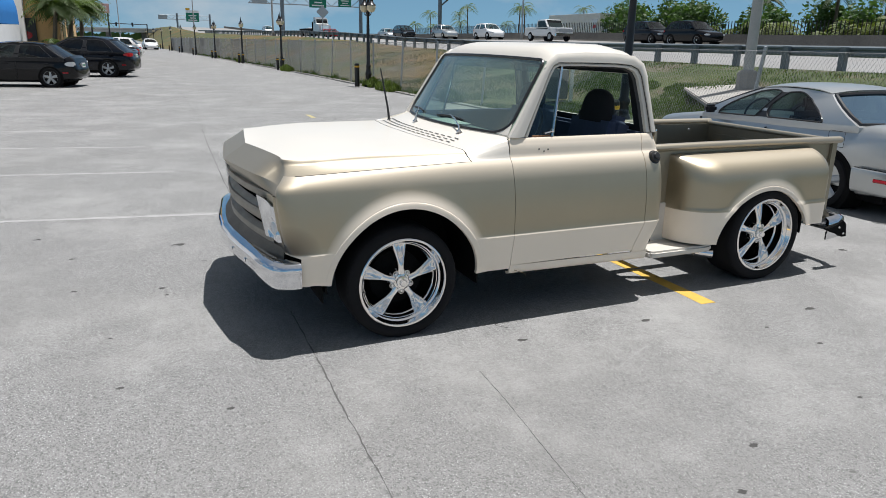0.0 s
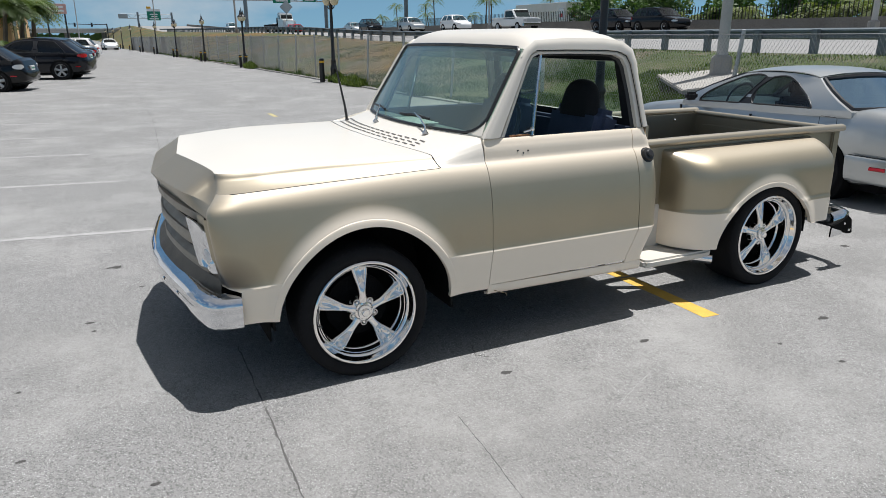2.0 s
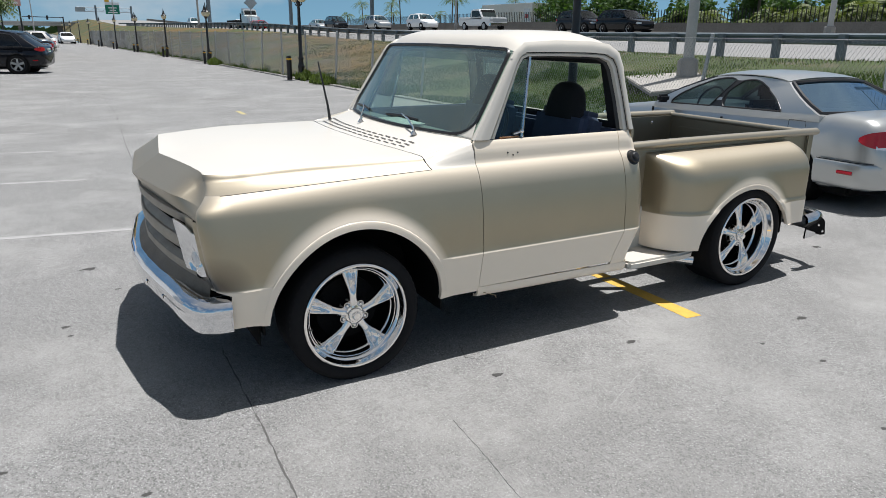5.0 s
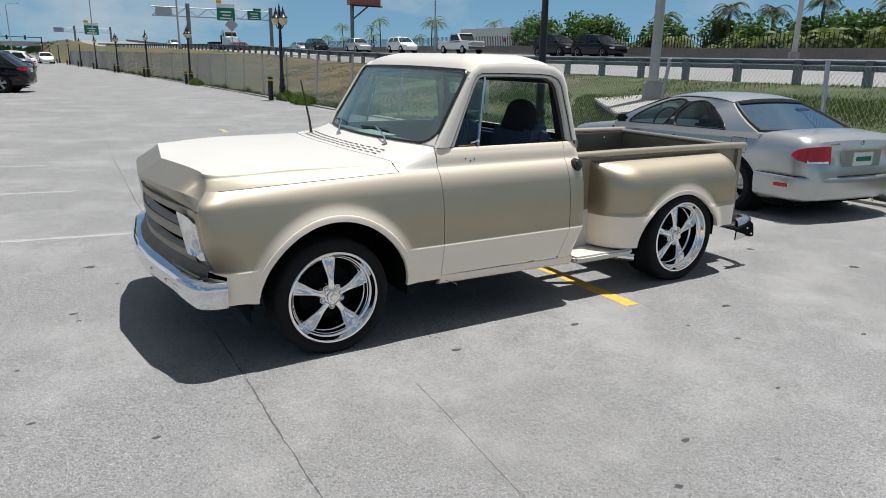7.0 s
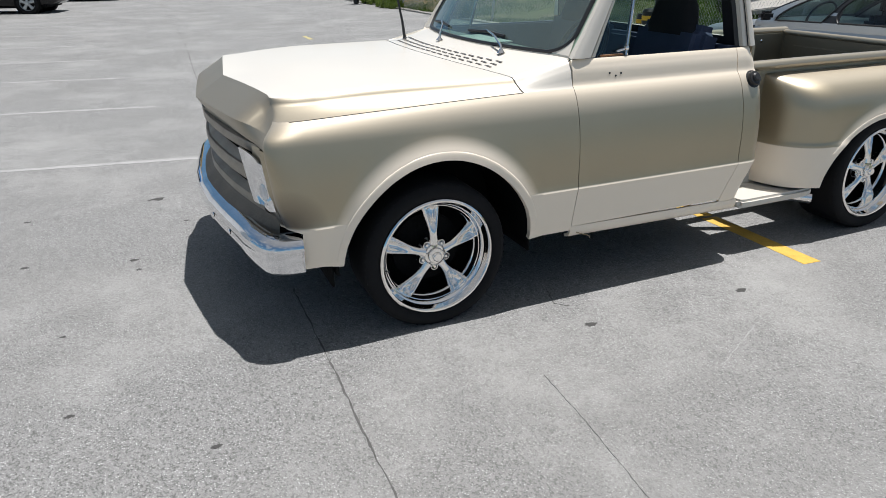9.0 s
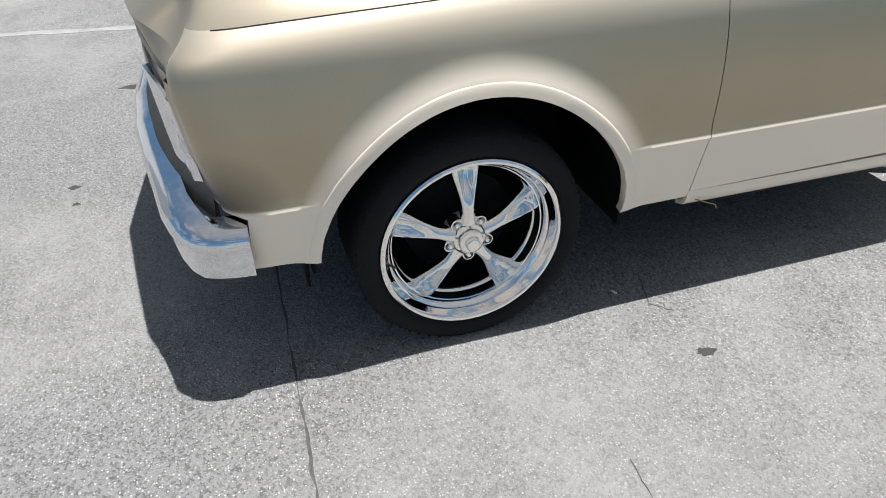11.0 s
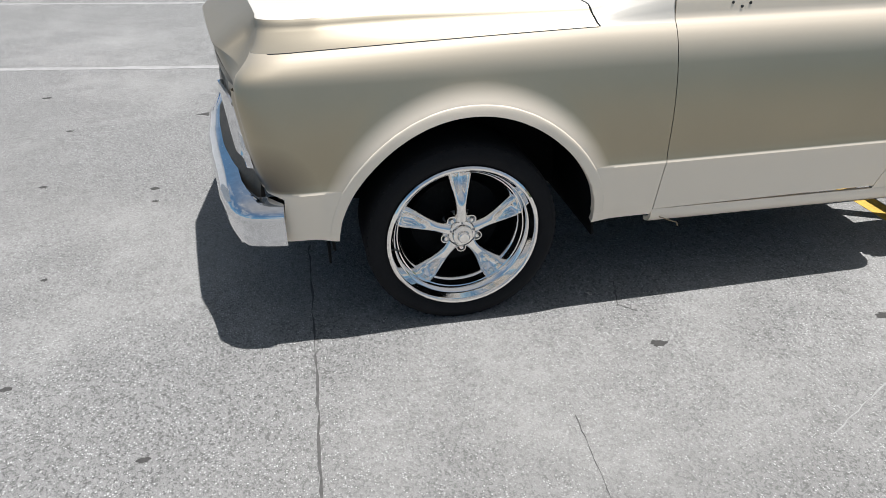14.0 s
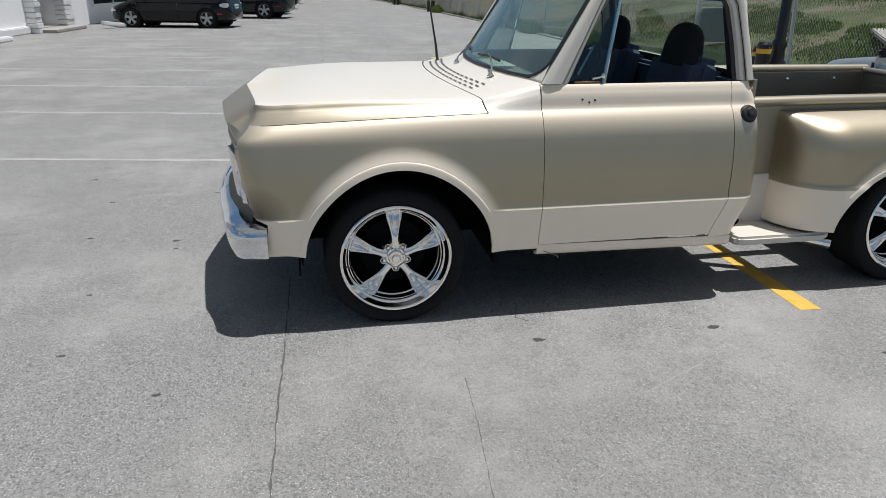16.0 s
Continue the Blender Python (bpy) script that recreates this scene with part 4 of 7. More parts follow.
def truck_rest(truck):
    tyre_and_rim(truck, (0.0, -0.046, 0.338), 0.346, 0.270, 0.27, 0.046)
    tyre_and_rim(truck, (2.92, -0.020, 0.350), 0.357, 0.277, 0.30, 0.070)
    far_wheel(truck, (0.0, 1.66, 0.345), 0.345, 0.268, 0.24)
    far_wheel(truck, (2.92, 1.60, 0.357), 0.357, 0.275, 0.28)
    # wheel houses and underbody
    def house(cx, y0, y1, r):
        return sheet(steps(-0.1, math.pi + 0.1, 20), [y0, y1], lambda a, y: Vector((cx + r * math.cos(a), y, 0.36 + (r - 0.02) * math.sin(a))))

    for a, b in ((0.0, 0.62), (1.28, 1.90)):
        part("wheel_house", thicken(house(0.025, a, b, 0.47), 0.01), BLACK, truck)
    for x, lean in ((0.515, 0.03), (-0.455, -0.03)):
        part("splash_panel", thicken(sheet([0.03, 0.60], [0.25, 0.45, 0.70], lambda y, z: Vector((x + lean * (0.45 - z), y, z))), 0.008), BLACK, truck)
    part("inner_wheel_panel", sheet([-0.50, 0.55], [0.30, 0.83], lambda x, z: Vector((x, 0.42, z))), BLACK, truck)
    part("inner_wheel_panel", sheet([-0.50, 0.55], [0.30, 0.83], lambda x, z: Vector((x, 1.48, z))), BLACK, truck)
    for y in (0.52, 1.38):
        part("frame_rail", box((-0.78, y - 0.04, 0.36), (3.75, y + 0.04, 0.50), 0.01), BLACK, truck)
    for a, b in ((0.02, 0.62), (1.28, 1.88)):
        part("inner_apron", box((-0.60, a, 0.885), (0.71, b, 0.90), 0.004), BLACK, truck)
    part("cab_floor", box((0.55, 0.05, 0.36), (1.90, 1.85, 0.42), 0.02), BLACK, truck)
    part("engine", box((-0.55, 0.62, 0.30), (0.50, 1.28, 0.80), 0.05), BLACK, truck)
    part("rear_axle", rod((2.92, 0.25, 0.35), (2.92, 1.65, 0.35), 0.045), BLACK, truck)
    part("front_axle", box((-0.05, 0.25, 0.27), (0.08, 1.65, 0.34), 0.02), BLACK, truck)
    part("exhaust_pipe", pipe([(0.6, 0.62, 0.30), (1.7, 0.55, 0.28), (2.2, 0.30, 0.25), (2.50, 0.07, 0.222)], 0.032, 12), STEEL, truck)
    tip = lathe([(0.030, 0.0), (0.036, 0.002), (0.036, 0.13), (0.031, 0.13), (0.031, 0.02)], 20, "z")
    part("exhaust_tip", moved(tip, Matrix.Translation((2.40, 0.145, 0.232)) @ Vector((0.14, -0.10, -0.012)).to_track_quat("Z", "Y").to_matrix().to_4x4()), CHROME, truck, "chrome exhaust tip")
    # rear fenders
    xs = steps(2.165, 3.575, 100)
    xs = sorted(set(xs + [2.17, 2.175, 2.185, 2.195, 3.57, 3.565, 3.555]))
    zs = steps(0.335, 0.58, 14) + [0.588, 0.592, 0.60, 0.61] + steps(0.63, 0.83, 12) + steps(0.840, 0.958, 16)

    def rear(x, z):
        p = rear_fender_surface(x, z)
        if x > 2.87:
            p.z = max(p.z, 0.335 + 0.07 * smooth01((x - 2.95) / 0.3))
        return p

    bm = arch_panel(xs, zs, rear, 2.87, 0.31, rear_radius, 0.03)
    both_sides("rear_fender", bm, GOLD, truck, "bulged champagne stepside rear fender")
    both_sides("arch_lip", arch_trim(rear_fender_surface, 2.87, 0.31, rear_radius, 0.505, 0.505, 0.032), PALE, truck, "rolled cream lip of the wheel opening")
    for a, b in ((0.03, 0.27), (1.63, 1.87)):
        part("wheel_house", thicken(house(2.89, a, b, 0.46), 0.01), BLACK, truck)
    # bed
    def side_panel(y0, y1):
        return box((1.965, y0, 0.33), (3.86, y1, 0.985), 0.004)

    part("bed_side", side_panel(0.255, 0.285), BRONZE, truck, "champagne bed side")
    part("bed_side", side_panel(1.615, 1.645), BRONZE, truck, "champagne bed side")
    part("bed_front", box((1.955, 0.25, 0.40), (1.985, 1.65, 0.985), 0.004), BRONZE, truck)
    part("bed_floor", box((2.62, 0.28, 0.52), (3.85, 1.62, 0.55), 0.0), BLACK, truck, "dark boards left in the rear of the bed")
    for x in (2.02, 2.30):
        part("bed_cross_member", box((x - 0.03, 0.28, 0.46), (x + 0.03, 1.62, 0.51), 0.006), BLACK, truck)
    for y in (0.235, 1.665):
        rail = pipe([(1.955, y, 1.008), (2.4, y, 1.010), (3.0, y, 1.008), (3.90, y, 1.000)], 0.028, 12)
        for v in rail.verts:
            v.co.y = y + (v.co.y - y) * 1.5
        part("bed_rail", rail, BRONZE, truck, "rolled champagne bed rail")
    gate = part("tailgate", box((3.845, 0.29, 0.42), (3.885, 1.61, 0.975), 0.006), BRONZE, truck, "closed champagne tailgate")
    part("tailgate_roll", pipe([(3.865, 0.27, 0.985), (3.865, 1.63, 0.985)], 0.026, 12), BRONZE, gate)
    part("tailgate_panel", box((3.832, 0.40, 0.56), (3.848, 1.50, 0.90), 0.006), BRONZE, gate)
    for y in (0.265, 1.635):
        part("stake_post", box((3.83, y - 0.03, 0.36), (3.90, y + 0.03, 0.985), 0.008), BRONZE, truck)
    for x in (2.25, 2.75, 3.2, 3.6):
        part("bed_bolt", moved(lathe([(0.0, -0.008), (0.012, -0.005), (0.015, 0.0)], 10, "y"), Matrix.Translation((x, 1.612, 0.93))), CHROME, truck)
    # step board
    outline = [(1.855, 0.05), (1.865, 0.012), (1.895, -0.004), (2.36, -0.004), (2.43, 0.01), (2.45, 0.05), (2.45, 0.27), (1.855, 0.27)]
    step = part("step_board", extrude_outline(outline, "z", 0.268, 0.318, 0.014), CREAM, truck, "scuffed cream step board")
    part("step_riser", box((1.87, 0.245, 0.30), (2.45, 0.268, 0.60), 0.004), CREAM, step)
    far = extrude_outline(outline, "z", 0.268, 0.318, 0.014)
    for v in far.verts:
        v.co.y = 2 * MID - v.co.y
    bmesh.ops.reverse_faces(far, faces=far.faces)
    part("step_board", far, CREAM, truck)
    # fuel filler
    cap = lathe([(0.0, -0.030), (0.016, -0.030), (0.022, -0.024), (0.022, -0.018), (0.034, -0.016), (0.038, -0.008), (0.038, 0.0), (0.046, 0.002), (0.048, 0.012)], 28, "y")
    part("fuel_cap", moved(cap, Matrix.Translation((1.812, 0.012, 0.990)) @ Matrix.Rotation(radians(-30), 4, "X")), TRIM, truck, "black fuel filler cap")
    # rear bumper
    rb = [(3.66, 0.02), (3.74, -0.002), (3.83, 0.02), (3.875, 0.10), (3.89, 0.25), (3.90, MID)]
    rprof = [(0.0, 0.25), (0.0, 0.30), (-0.01, 0.36), (0.0, 0.41), (0.03, 0.43), (0.035, 0.42), (0.01, 0.40), (0.005, 0.36), (0.012, 0.30), (0.012, 0.25)]

    def rblade(i, k):
        k = int(k)
        x, y = rb[k]
        a, z = rprof[int(i) % len(rprof)]
        nx, ny = ((0, 1), (0, 1), (-0.6, 0.8), (-0.95, 0.3), (-1, 0), (-1, 0))[k]
        return Vector((x + a * nx, y + a * ny, z - 0.02 * (k == 0)))

    bm = sheet(list(range(len(rprof))), [0, 1, 2, 3, 4, 5], rblade, closed_u=True)
    bm = join(bm, mirrored(bm))
    for v in bm.verts:
        v.co.y += 0.0
    part("rear_bumper", bm, WORN_CHROME, truck, "chrome rear bumper with a black inner side", angle=50)
    part("bumper_bracket", extrude_outline([(3.60, 0.335), (3.70, 0.36), (3.78, 0.395), (3.83, 0.36), (3.855, 0.25), (3.80, 0.25), (3.75, 0.275), (3.67, 0.30)], "y", -0.016, 0.02, 0.006), BLACK, truck, "black end bracket of the rear bumper")
    for x, z in ((3.75, 0.335), (3.81, 0.28)):
        part("bracket_bolt", moved(lathe([(0.0, -0.006), (0.008, -0.004), (0.010, 0.0)], 10, "y"), Matrix.Translation((x, -0.016, z))), CHROME, truck)
    part("tail_lamp", moved(lathe([(0.0, 0.05), (0.03, 0.045), (0.045, 0.02), (0.045, -0.03), (0.0, -0.03)], 20, "x"), Matrix.Translation((3.62, 0.20, 0.74))), TRIM, truck, "black round tail lamp")
    # cabin
    for y in (0.50, 1.40):
        seat = part("seat_back", moved(box((-0.09, -0.27, 0.0), (0.09, 0.27, 0.46), 0.05, segments=3), Matrix.Translation((1.62, y, 0.78)) @ Matrix.Rotation(radians(12), 4, "Y")), NAVY, truck, "navy blue bucket seat")
        part("seat_cushion", box((1.12, y - 0.27, 0.62), (1.62, y + 0.27, 0.80), 0.05), NAVY, seat)
        head = sheet(steps(0, 2 * math.pi, 24)[:-1], [0.0, 0.06, 0.2, 0.45, 0.7, 0.86, 0.95, 0.99, 1.0], lambda a, v: Vector((0.062 * math.cos(a) * (1 - v ** 6) ** 0.5, math.copysign(abs(math.sin(a)) ** 0.6, math.sin(a)) * (0.19 - 0.055 * v) * (1 - v ** 7) ** 0.5, 0.23 * v)), closed_u=True)
        moved(head, Matrix.Translation((1.665, y, 1.175)) @ Matrix.Rotation(radians(8), 4, "Y"))
        part("headrest", head, DARKCLOTH, seat, "charcoal headrest")
    part("rear_shelf", box((1.74, 0.14, 0.6), (1.88, 1.76, 1.14), 0.02), NAVY, truck)
    dash = extrude_outline([(0.735, 1.135), (0.80, 1.142), (0.90, 1.12), (0.92, 0.95), (0.84, 0.85), (0.735, 0.85)], "y", 0.16, 1.74, 0.01)
    part("dashboard", dash, INNER, truck, "grey dashboard")
    part("dash_paper", box((0.66, 0.75, 1.152), (0.80, 1.15, 1.156), 0.001), WHITE, truck, "white papers on the dashboard")
    ring = [(0.0 + 0.19 * math.cos(a), 0.19 * math.sin(a), 0) for a in steps(0, 2 * math.pi, 36)]
    wheel_m = Matrix.Translation((1.08, 0.52, 1.12)) @ Matrix.Rotation(radians(-62), 4, "Y")
    sw = part("steering_wheel", moved(pipe(ring, 0.012, 8), wheel_m), TRIM, truck, "thin black steering wheel")
    part("steering_spoke", moved(rod((-0.19, 0, 0), (0.19, 0, 0), 0.01), wheel_m), WORN_CHROME, sw)
    part("steering_column", rod((1.08, 0.52, 1.12), (0.84, 0.52, 0.99), 0.03), TRIM, sw)
    part("door_card", box((0.80, 0.09, 0.45), (1.72, 0.11, 1.13), 0.01), NAVY, truck)
    part("door_card", box((0.80, 1.785, 0.45), (1.76, 1.836, 1.150), 0.01), NAVY, truck)
    part("headliner", box((1.02, 0.20, 1.585), (1.74, 1.70, 1.60), 0.0), INNER, truck)
    # wipers and antenna
    ant = part("antenna", pipe([(0.50, 1.60, 1.09), (0.49, 1.61, 1.20), (0.45, 1.66, 1.49)], 0.006, 6, radii=[0.011, 0.008, 0.005]), TRIM, truck, "black whip antenna")
    part("antenna_base", moved(lathe([(0.02, 0.0), (0.018, 0.015), (0.008, 0.03)], 14), Matrix.Translation((0.50, 1.60, 1.085))), TRIM, ant)
    # hanging wire end below the door seam
    part("loose_wire", pipe([(0.755, -0.022, 0.325), (0.79, -0.03, 0.312), (0.825, -0.035, 0.300), (0.83, -0.035, 0.285)], 0.0022, 5), material("tan_wire", (0.30, 0.22, 0.13), 0.7), truck, "frayed tan wire below the door")


truck_rest(TRUCK)

# ---- ground ----
def blend_node(nt, fac, a, b):
    mix = nt.nodes.new("ShaderNodeMix")
    mix.data_type = "RGBA"
    nt.links.new(fac, mix.inputs[0])
    for i, v in ((6, a), (7, b)):
        if isinstance(v, tuple):
            mix.inputs[i].default_value = (*v, 1)
        else:
            nt.links.new(v, mix.inputs[i])
    return mix.outputs[2]


def ground_material():
    """Sun-bleached asphalt: pale stones in a grey binder, worn and stained in broad patches."""
    m = material("sun_bleached_asphalt", (0.288, 0.287, 0.279), 0.76, 0.0, 0.10, 0.6, 6.0, 0.0, spec=0.62)
    nt, n = m.node_tree, m.node_tree.nodes
    b = n["Principled BSDF"]
    base = b.inputs["Base Color"].links[0].from_socket
    tc = n.new("ShaderNodeTexCoord")

    def tex(kind, scale, **more):
        t = n.new(kind)
        t.inputs["Scale"].default_value = scale
        for k, v in more.items():
            t.inputs[k].default_value = v
        nt.links.new(tc.outputs["Object"], t.inputs["Vector"])
        return t

    def ramp(sock, lo, hi, a=0.0, c=1.0):
        r = n.new("ShaderNodeMapRange")
        for k, v in (("From Min", lo), ("From Max", hi), ("To Min", a), ("To Max", c)):
            r.inputs[k].default_value = v
        nt.links.new(sock, r.inputs["Value"])
        return r.outputs["Result"]

    stones = tex("ShaderNodeTexVoronoi", 150.0)
    sep = n.new("ShaderNodeSeparateColor")
    nt.links.new(stones.outputs["Color"], sep.inputs[0])
    pale = n.new("ShaderNodeMath")
    pale.operation = "MULTIPLY"
    nt.links.new(ramp(sep.outputs[0], 0.74, 0.90), pale.inputs[0])
    nt.links.new(ramp(stones.outputs["Distance"], 0.45, 0.25), pale.inputs[1])
    dark = n.new("ShaderNodeMath")
    dark.operation = "MULTIPLY"
    nt.links.new(ramp(sep.outputs[1], 0.45, 0.85, 0.0, 0.85), dark.inputs[0])
    nt.links.new(ramp(stones.outputs["Distance"], 0.25, 0.5), dark.inputs[1])
    grit = tex("ShaderNodeTexNoise", 420.0, Detail=3.0, Roughness=0.7)
    c = blend_node(nt, ramp(grit.outputs["Fac"], 0.42, 0.58, 0.0, 0.95), base, (0.125, 0.124, 0.121))
    c = blend_node(nt, dark.outputs[0], c, (0.06, 0.059, 0.057))
    c = blend_node(nt, pale.outputs[0], c, (0.52, 0.516, 0.505))
    stain = tex("ShaderNodeTexNoise", 0.35, Detail=6.0, Roughness=0.62)
    c = blend_node(nt, ramp(stain.outputs["Fac"], 0.48, 0.70, 0.0, 0.62), c, (0.150, 0.147, 0.140))
    wear = tex("ShaderNodeTexNoise", 0.8, Detail=8.0, Roughness=0.68)
    c = blend_node(nt, ramp(wear.outputs["Fac"], 0.48, 0.70, 0.0, 0.45), c, (0.37, 0.365, 0.352))
    pits = tex("ShaderNodeTexNoise", 28.0, Detail=4.0, Roughness=0.7)
    pitted = n.new("ShaderNodeMath")
    pitted.operation = "MULTIPLY"
    nt.links.new(ramp(pits.outputs["Fac"], 0.54, 0.68), pitted.inputs[0])
    nt.links.new(ramp(tex("ShaderNodeTexNoise", 0.9, Detail=3.0).outputs["Fac"], 0.42, 0.62, 0.10, 0.50), pitted.inputs[1])
    c = blend_node(nt, pitted.outputs[0], c, (0.125, 0.122, 0.115))
    drip = tex("ShaderNodeTexVoronoi", 2.3, Randomness=1.0)
    sep2 = n.new("ShaderNodeSeparateColor")
    nt.links.new(drip.outputs["Color"], sep2.inputs[0])
    spots = n.new("ShaderNodeMath")
    spots.operation = "MULTIPLY"
    rough_edge = tex("ShaderNodeTexNoise", 60.0, Detail=2.0)
    edge = n.new("ShaderNodeMath")
    edge.operation = "MULTIPLY_ADD"
    edge.inputs[1].default_value = 0.06
    nt.links.new(rough_edge.outputs["Fac"], edge.inputs[0])
    nt.links.new(drip.outputs["Distance"], edge.inputs[2])
    nt.links.new(ramp(edge.outputs[0], 0.078, 0.062), spots.inputs[0])
    nt.links.new(ramp(sep2.outputs[0], 0.78, 0.80, 0.0, 0.75), spots.inputs[1])
    c = blend_node(nt, spots.outputs[0], c, (0.06, 0.058, 0.055))
    nt.links.new(c, b.inputs["Base Color"])
    bp = n.new("ShaderNodeBump")
    bp.inputs["Strength"].default_value, bp.inputs["Distance"].default_value = 0.55, 0.004
    nt.links.new(stones.outputs["Distance"], bp.inputs["Height"])
    nt.links.new(bp.outputs["Normal"], b.inputs["Normal"])
    return m


GROUND = ground_material()
LINE = material("worn_white_line_paint", (0.300, 0.297, 0.291), 0.85, 0.0, 0.30, 8.0, 60.0, 0.2)
SEAM = material("dark_joint_filler", (0.085, 0.083, 0.08), 0.9, 0.0, 0.4, 3.0, 40.0, 0.2)
HAIR = material("hairline_crack", (0.09, 0.088, 0.085), 0.9, 0.0, 0.4, 9.0, 60.0, 0.2)
SCRAPE = material("pale_scraped_asphalt", (0.29, 0.288, 0.282), 0.9, 0.0, 0.3, 20.0, 90.0, 0.2)
BAYLINE = material("worn_yellow_line", (0.56, 0.35, 0.06), 0.75, 0.0, 0.35, 7.0, 120.0, 0.15)
SPOT = material("dried_gum_and_oil", (0.05, 0.048, 0.046), 0.9, 0.0, 0.3, 30.0, 200.0, 0.3)


def fence_x(y):
    return curve_at([(8, 7.87), (12.5, 7.66), (17, 7.45), (25, 7.42), (30, 7.35), (38, 7.22), (50, 6.76), (62, 6.23), (75, 5.68), (110, 4.15)], y)


RAIL_X = 17.0
def rail_base(y):
    return curve_at([(-60, 1.05), (15, 1.13), (30, 1.13), (45, 1.35), (60, 1.75), (80, 2.05), (120, 2.3), (200, 3.0), (320, 6.0), (420, 6.5)], y)


def slab(name, xs, ys, f, mat, label, category, kind="structure"):
    ob = part(name, sheet(xs, ys, f), mat, None, label)
    return tagged(ob, label, category, "", kind)


ys_all = [-900, -200, -60, -30, -10] + steps(0, 110, 22) + [130, 160, 200, 260, 320, 420, 700, 1500]
slab("ground", [-900, -200, -60, -20, -8, 0, 7.0], ys_all, lambda x, y: Vector((x if x < 6.9 else fence_x(min(y, 110)) - 0.28, y, 0)), GROUND, "sun-bleached grey asphalt of a parking lot", "parking lot")

GRASS = material("rough_grass", (0.042, 0.060, 0.014), 0.95, 0.0, 0.45, 0.9, 25.0, 0.6)
def grass_ground():
    """Green by the fence, dry and reddish in patches up the bank."""
    nt, n = GRASS.node_tree, GRASS.node_tree.nodes
    b = n["Principled BSDF"]
    base = b.inputs["Base Color"].links[0].from_socket
    tc, t, r = n.new("ShaderNodeTexCoord"), n.new("ShaderNodeTexNoise"), n.new("ShaderNodeMapRange")
    t.inputs["Scale"].default_value, t.inputs["Detail"].default_value = 0.16, 6.0
    nt.links.new(tc.outputs["Object"], t.inputs["Vector"])
    r.inputs["From Min"].default_value, r.inputs["From Max"].default_value = 0.44, 0.60
    r.inputs["To Max"].default_value = 0.75
    nt.links.new(t.outputs["Fac"], r.inputs["Value"])
    # the bank is parched further along, with bare grey-brown soil between the grass near the light pole
    sep, far_dry, amount = n.new("ShaderNodeSeparateXYZ"), n.new("ShaderNodeMapRange"), n.new("ShaderNodeMath")
    nt.links.new(tc.outputs["Object"], sep.inputs[0])
    far_dry.inputs["From Min"].default_value, far_dry.inputs["From Max"].default_value = 10.0, 26.0
    nt.links.new(sep.outputs[1], far_dry.inputs["Value"])
    amount.operation = "MULTIPLY"
    nt.links.new(r.outputs["Result"], amount.inputs[0])
    nt.links.new(far_dry.outputs["Result"], amount.inputs[1])
    soil, sr = n.new("ShaderNodeTexNoise"), n.new("ShaderNodeMapRange")
    soil.inputs["Scale"].default_value, soil.inputs["Detail"].default_value = 0.7, 7.0
    nt.links.new(tc.outputs["Object"], soil.inputs["Vector"])
    sr.inputs["From Min"].default_value, sr.inputs["From Max"].default_value, sr.inputs["To Max"].default_value = 0.52, 0.62, 0.8
    nt.links.new(soil.outputs["Fac"], sr.inputs["Value"])
    c = blend_node(nt, sr.outputs["Result"], base, (0.115, 0.095, 0.068))
    nt.links.new(blend_node(nt, amount.outputs[0], c, (0.130, 0.070, 0.016)), b.inputs["Base Color"])


grass_ground()


def bank_z(x, y):
    f = fence_x(min(y, 110)) + 0.15
    w = smooth01((x - f - 0.2) / (RAIL_X - 0.6 - f))
    lump = 0.10 * noise.noise((x * 0.6, y * 0.35, 0.3)) * min(1, max(0, (x - f))) + 0.03 * noise.noise((x * 2, y * 2, 5))
    return 0.03 + rail_base(y) * w + lump * (1 - 0.5 * w)


bank_y = [-900, -200, -60] + steps(-30, 60, 120) + steps(64, 160, 24) + [200, 260, 320, 420, 700, 1500]
slab("grass_bank", steps(0, 1, 26), bank_y, lambda u, y: (lambda f: Vector((f + (RAIL_X + 0.5 - f) * u, y, bank_z(f + (RAIL_X + 0.5 - f) * u, y))))(fence_x(min(y, 110)) - 0.1), GRASS, "rough green and dry grass bank behind the fence", "grass")
# kerb between asphalt and grass
kerb = sheet([0, 1, 2, 3], steps(-30, 110, 120), lambda i, y: Vector((fence_x(y) + (-0.30, -0.295, -0.10, -0.09)[int(i)], y, (0.0, 0.035, 0.045, 0.0)[int(i)])))
tagged(part("kerb", kerb, CONCRETE, None, "worn low concrete edging along the grass"), "", "kerb", "", "structure")

# painted lines, joints and spots
def flat_patch(name, outline, mat, label, category, z=0.0016):
    bm = bmesh.new()
    low, top = [bm.verts.new((x, y, 0.0)) for x, y in outline], [bm.verts.new((x, y, z)) for x, y in outline]
    bm.faces.new(top)
    for k in range(len(outline)):
        bm.faces.new((low[k], low[(k + 1) % len(outline)], top[(k + 1) % len(outline)], top[k]))
    bmesh.ops.recalc_face_normals(bm, faces=bm.faces)
    return tagged(part(name, bm, mat, None, label), label, category, "", "structure")


rng = random.Random(4)
def stripe(x0, x1, y, dy, w, name="parking_line"):
    """A stall line with ragged, worn edges."""
    n = 40
    top = [(x0 + (x1 - x0) * k / n, y + dy * k / n + w / 2 + rng.uniform(-0.012, 0.010)) for k in range(n + 1)]
    low = [(x0 + (x1 - x0) * k / n, y + dy * k / n - w / 2 + rng.uniform(-0.010, 0.012)) for k in range(n, -1, -1)]
    return flat_patch(name, low[::-1][::1] + top[::-1], LINE, "worn white parking stall line on asphalt", "parking line")


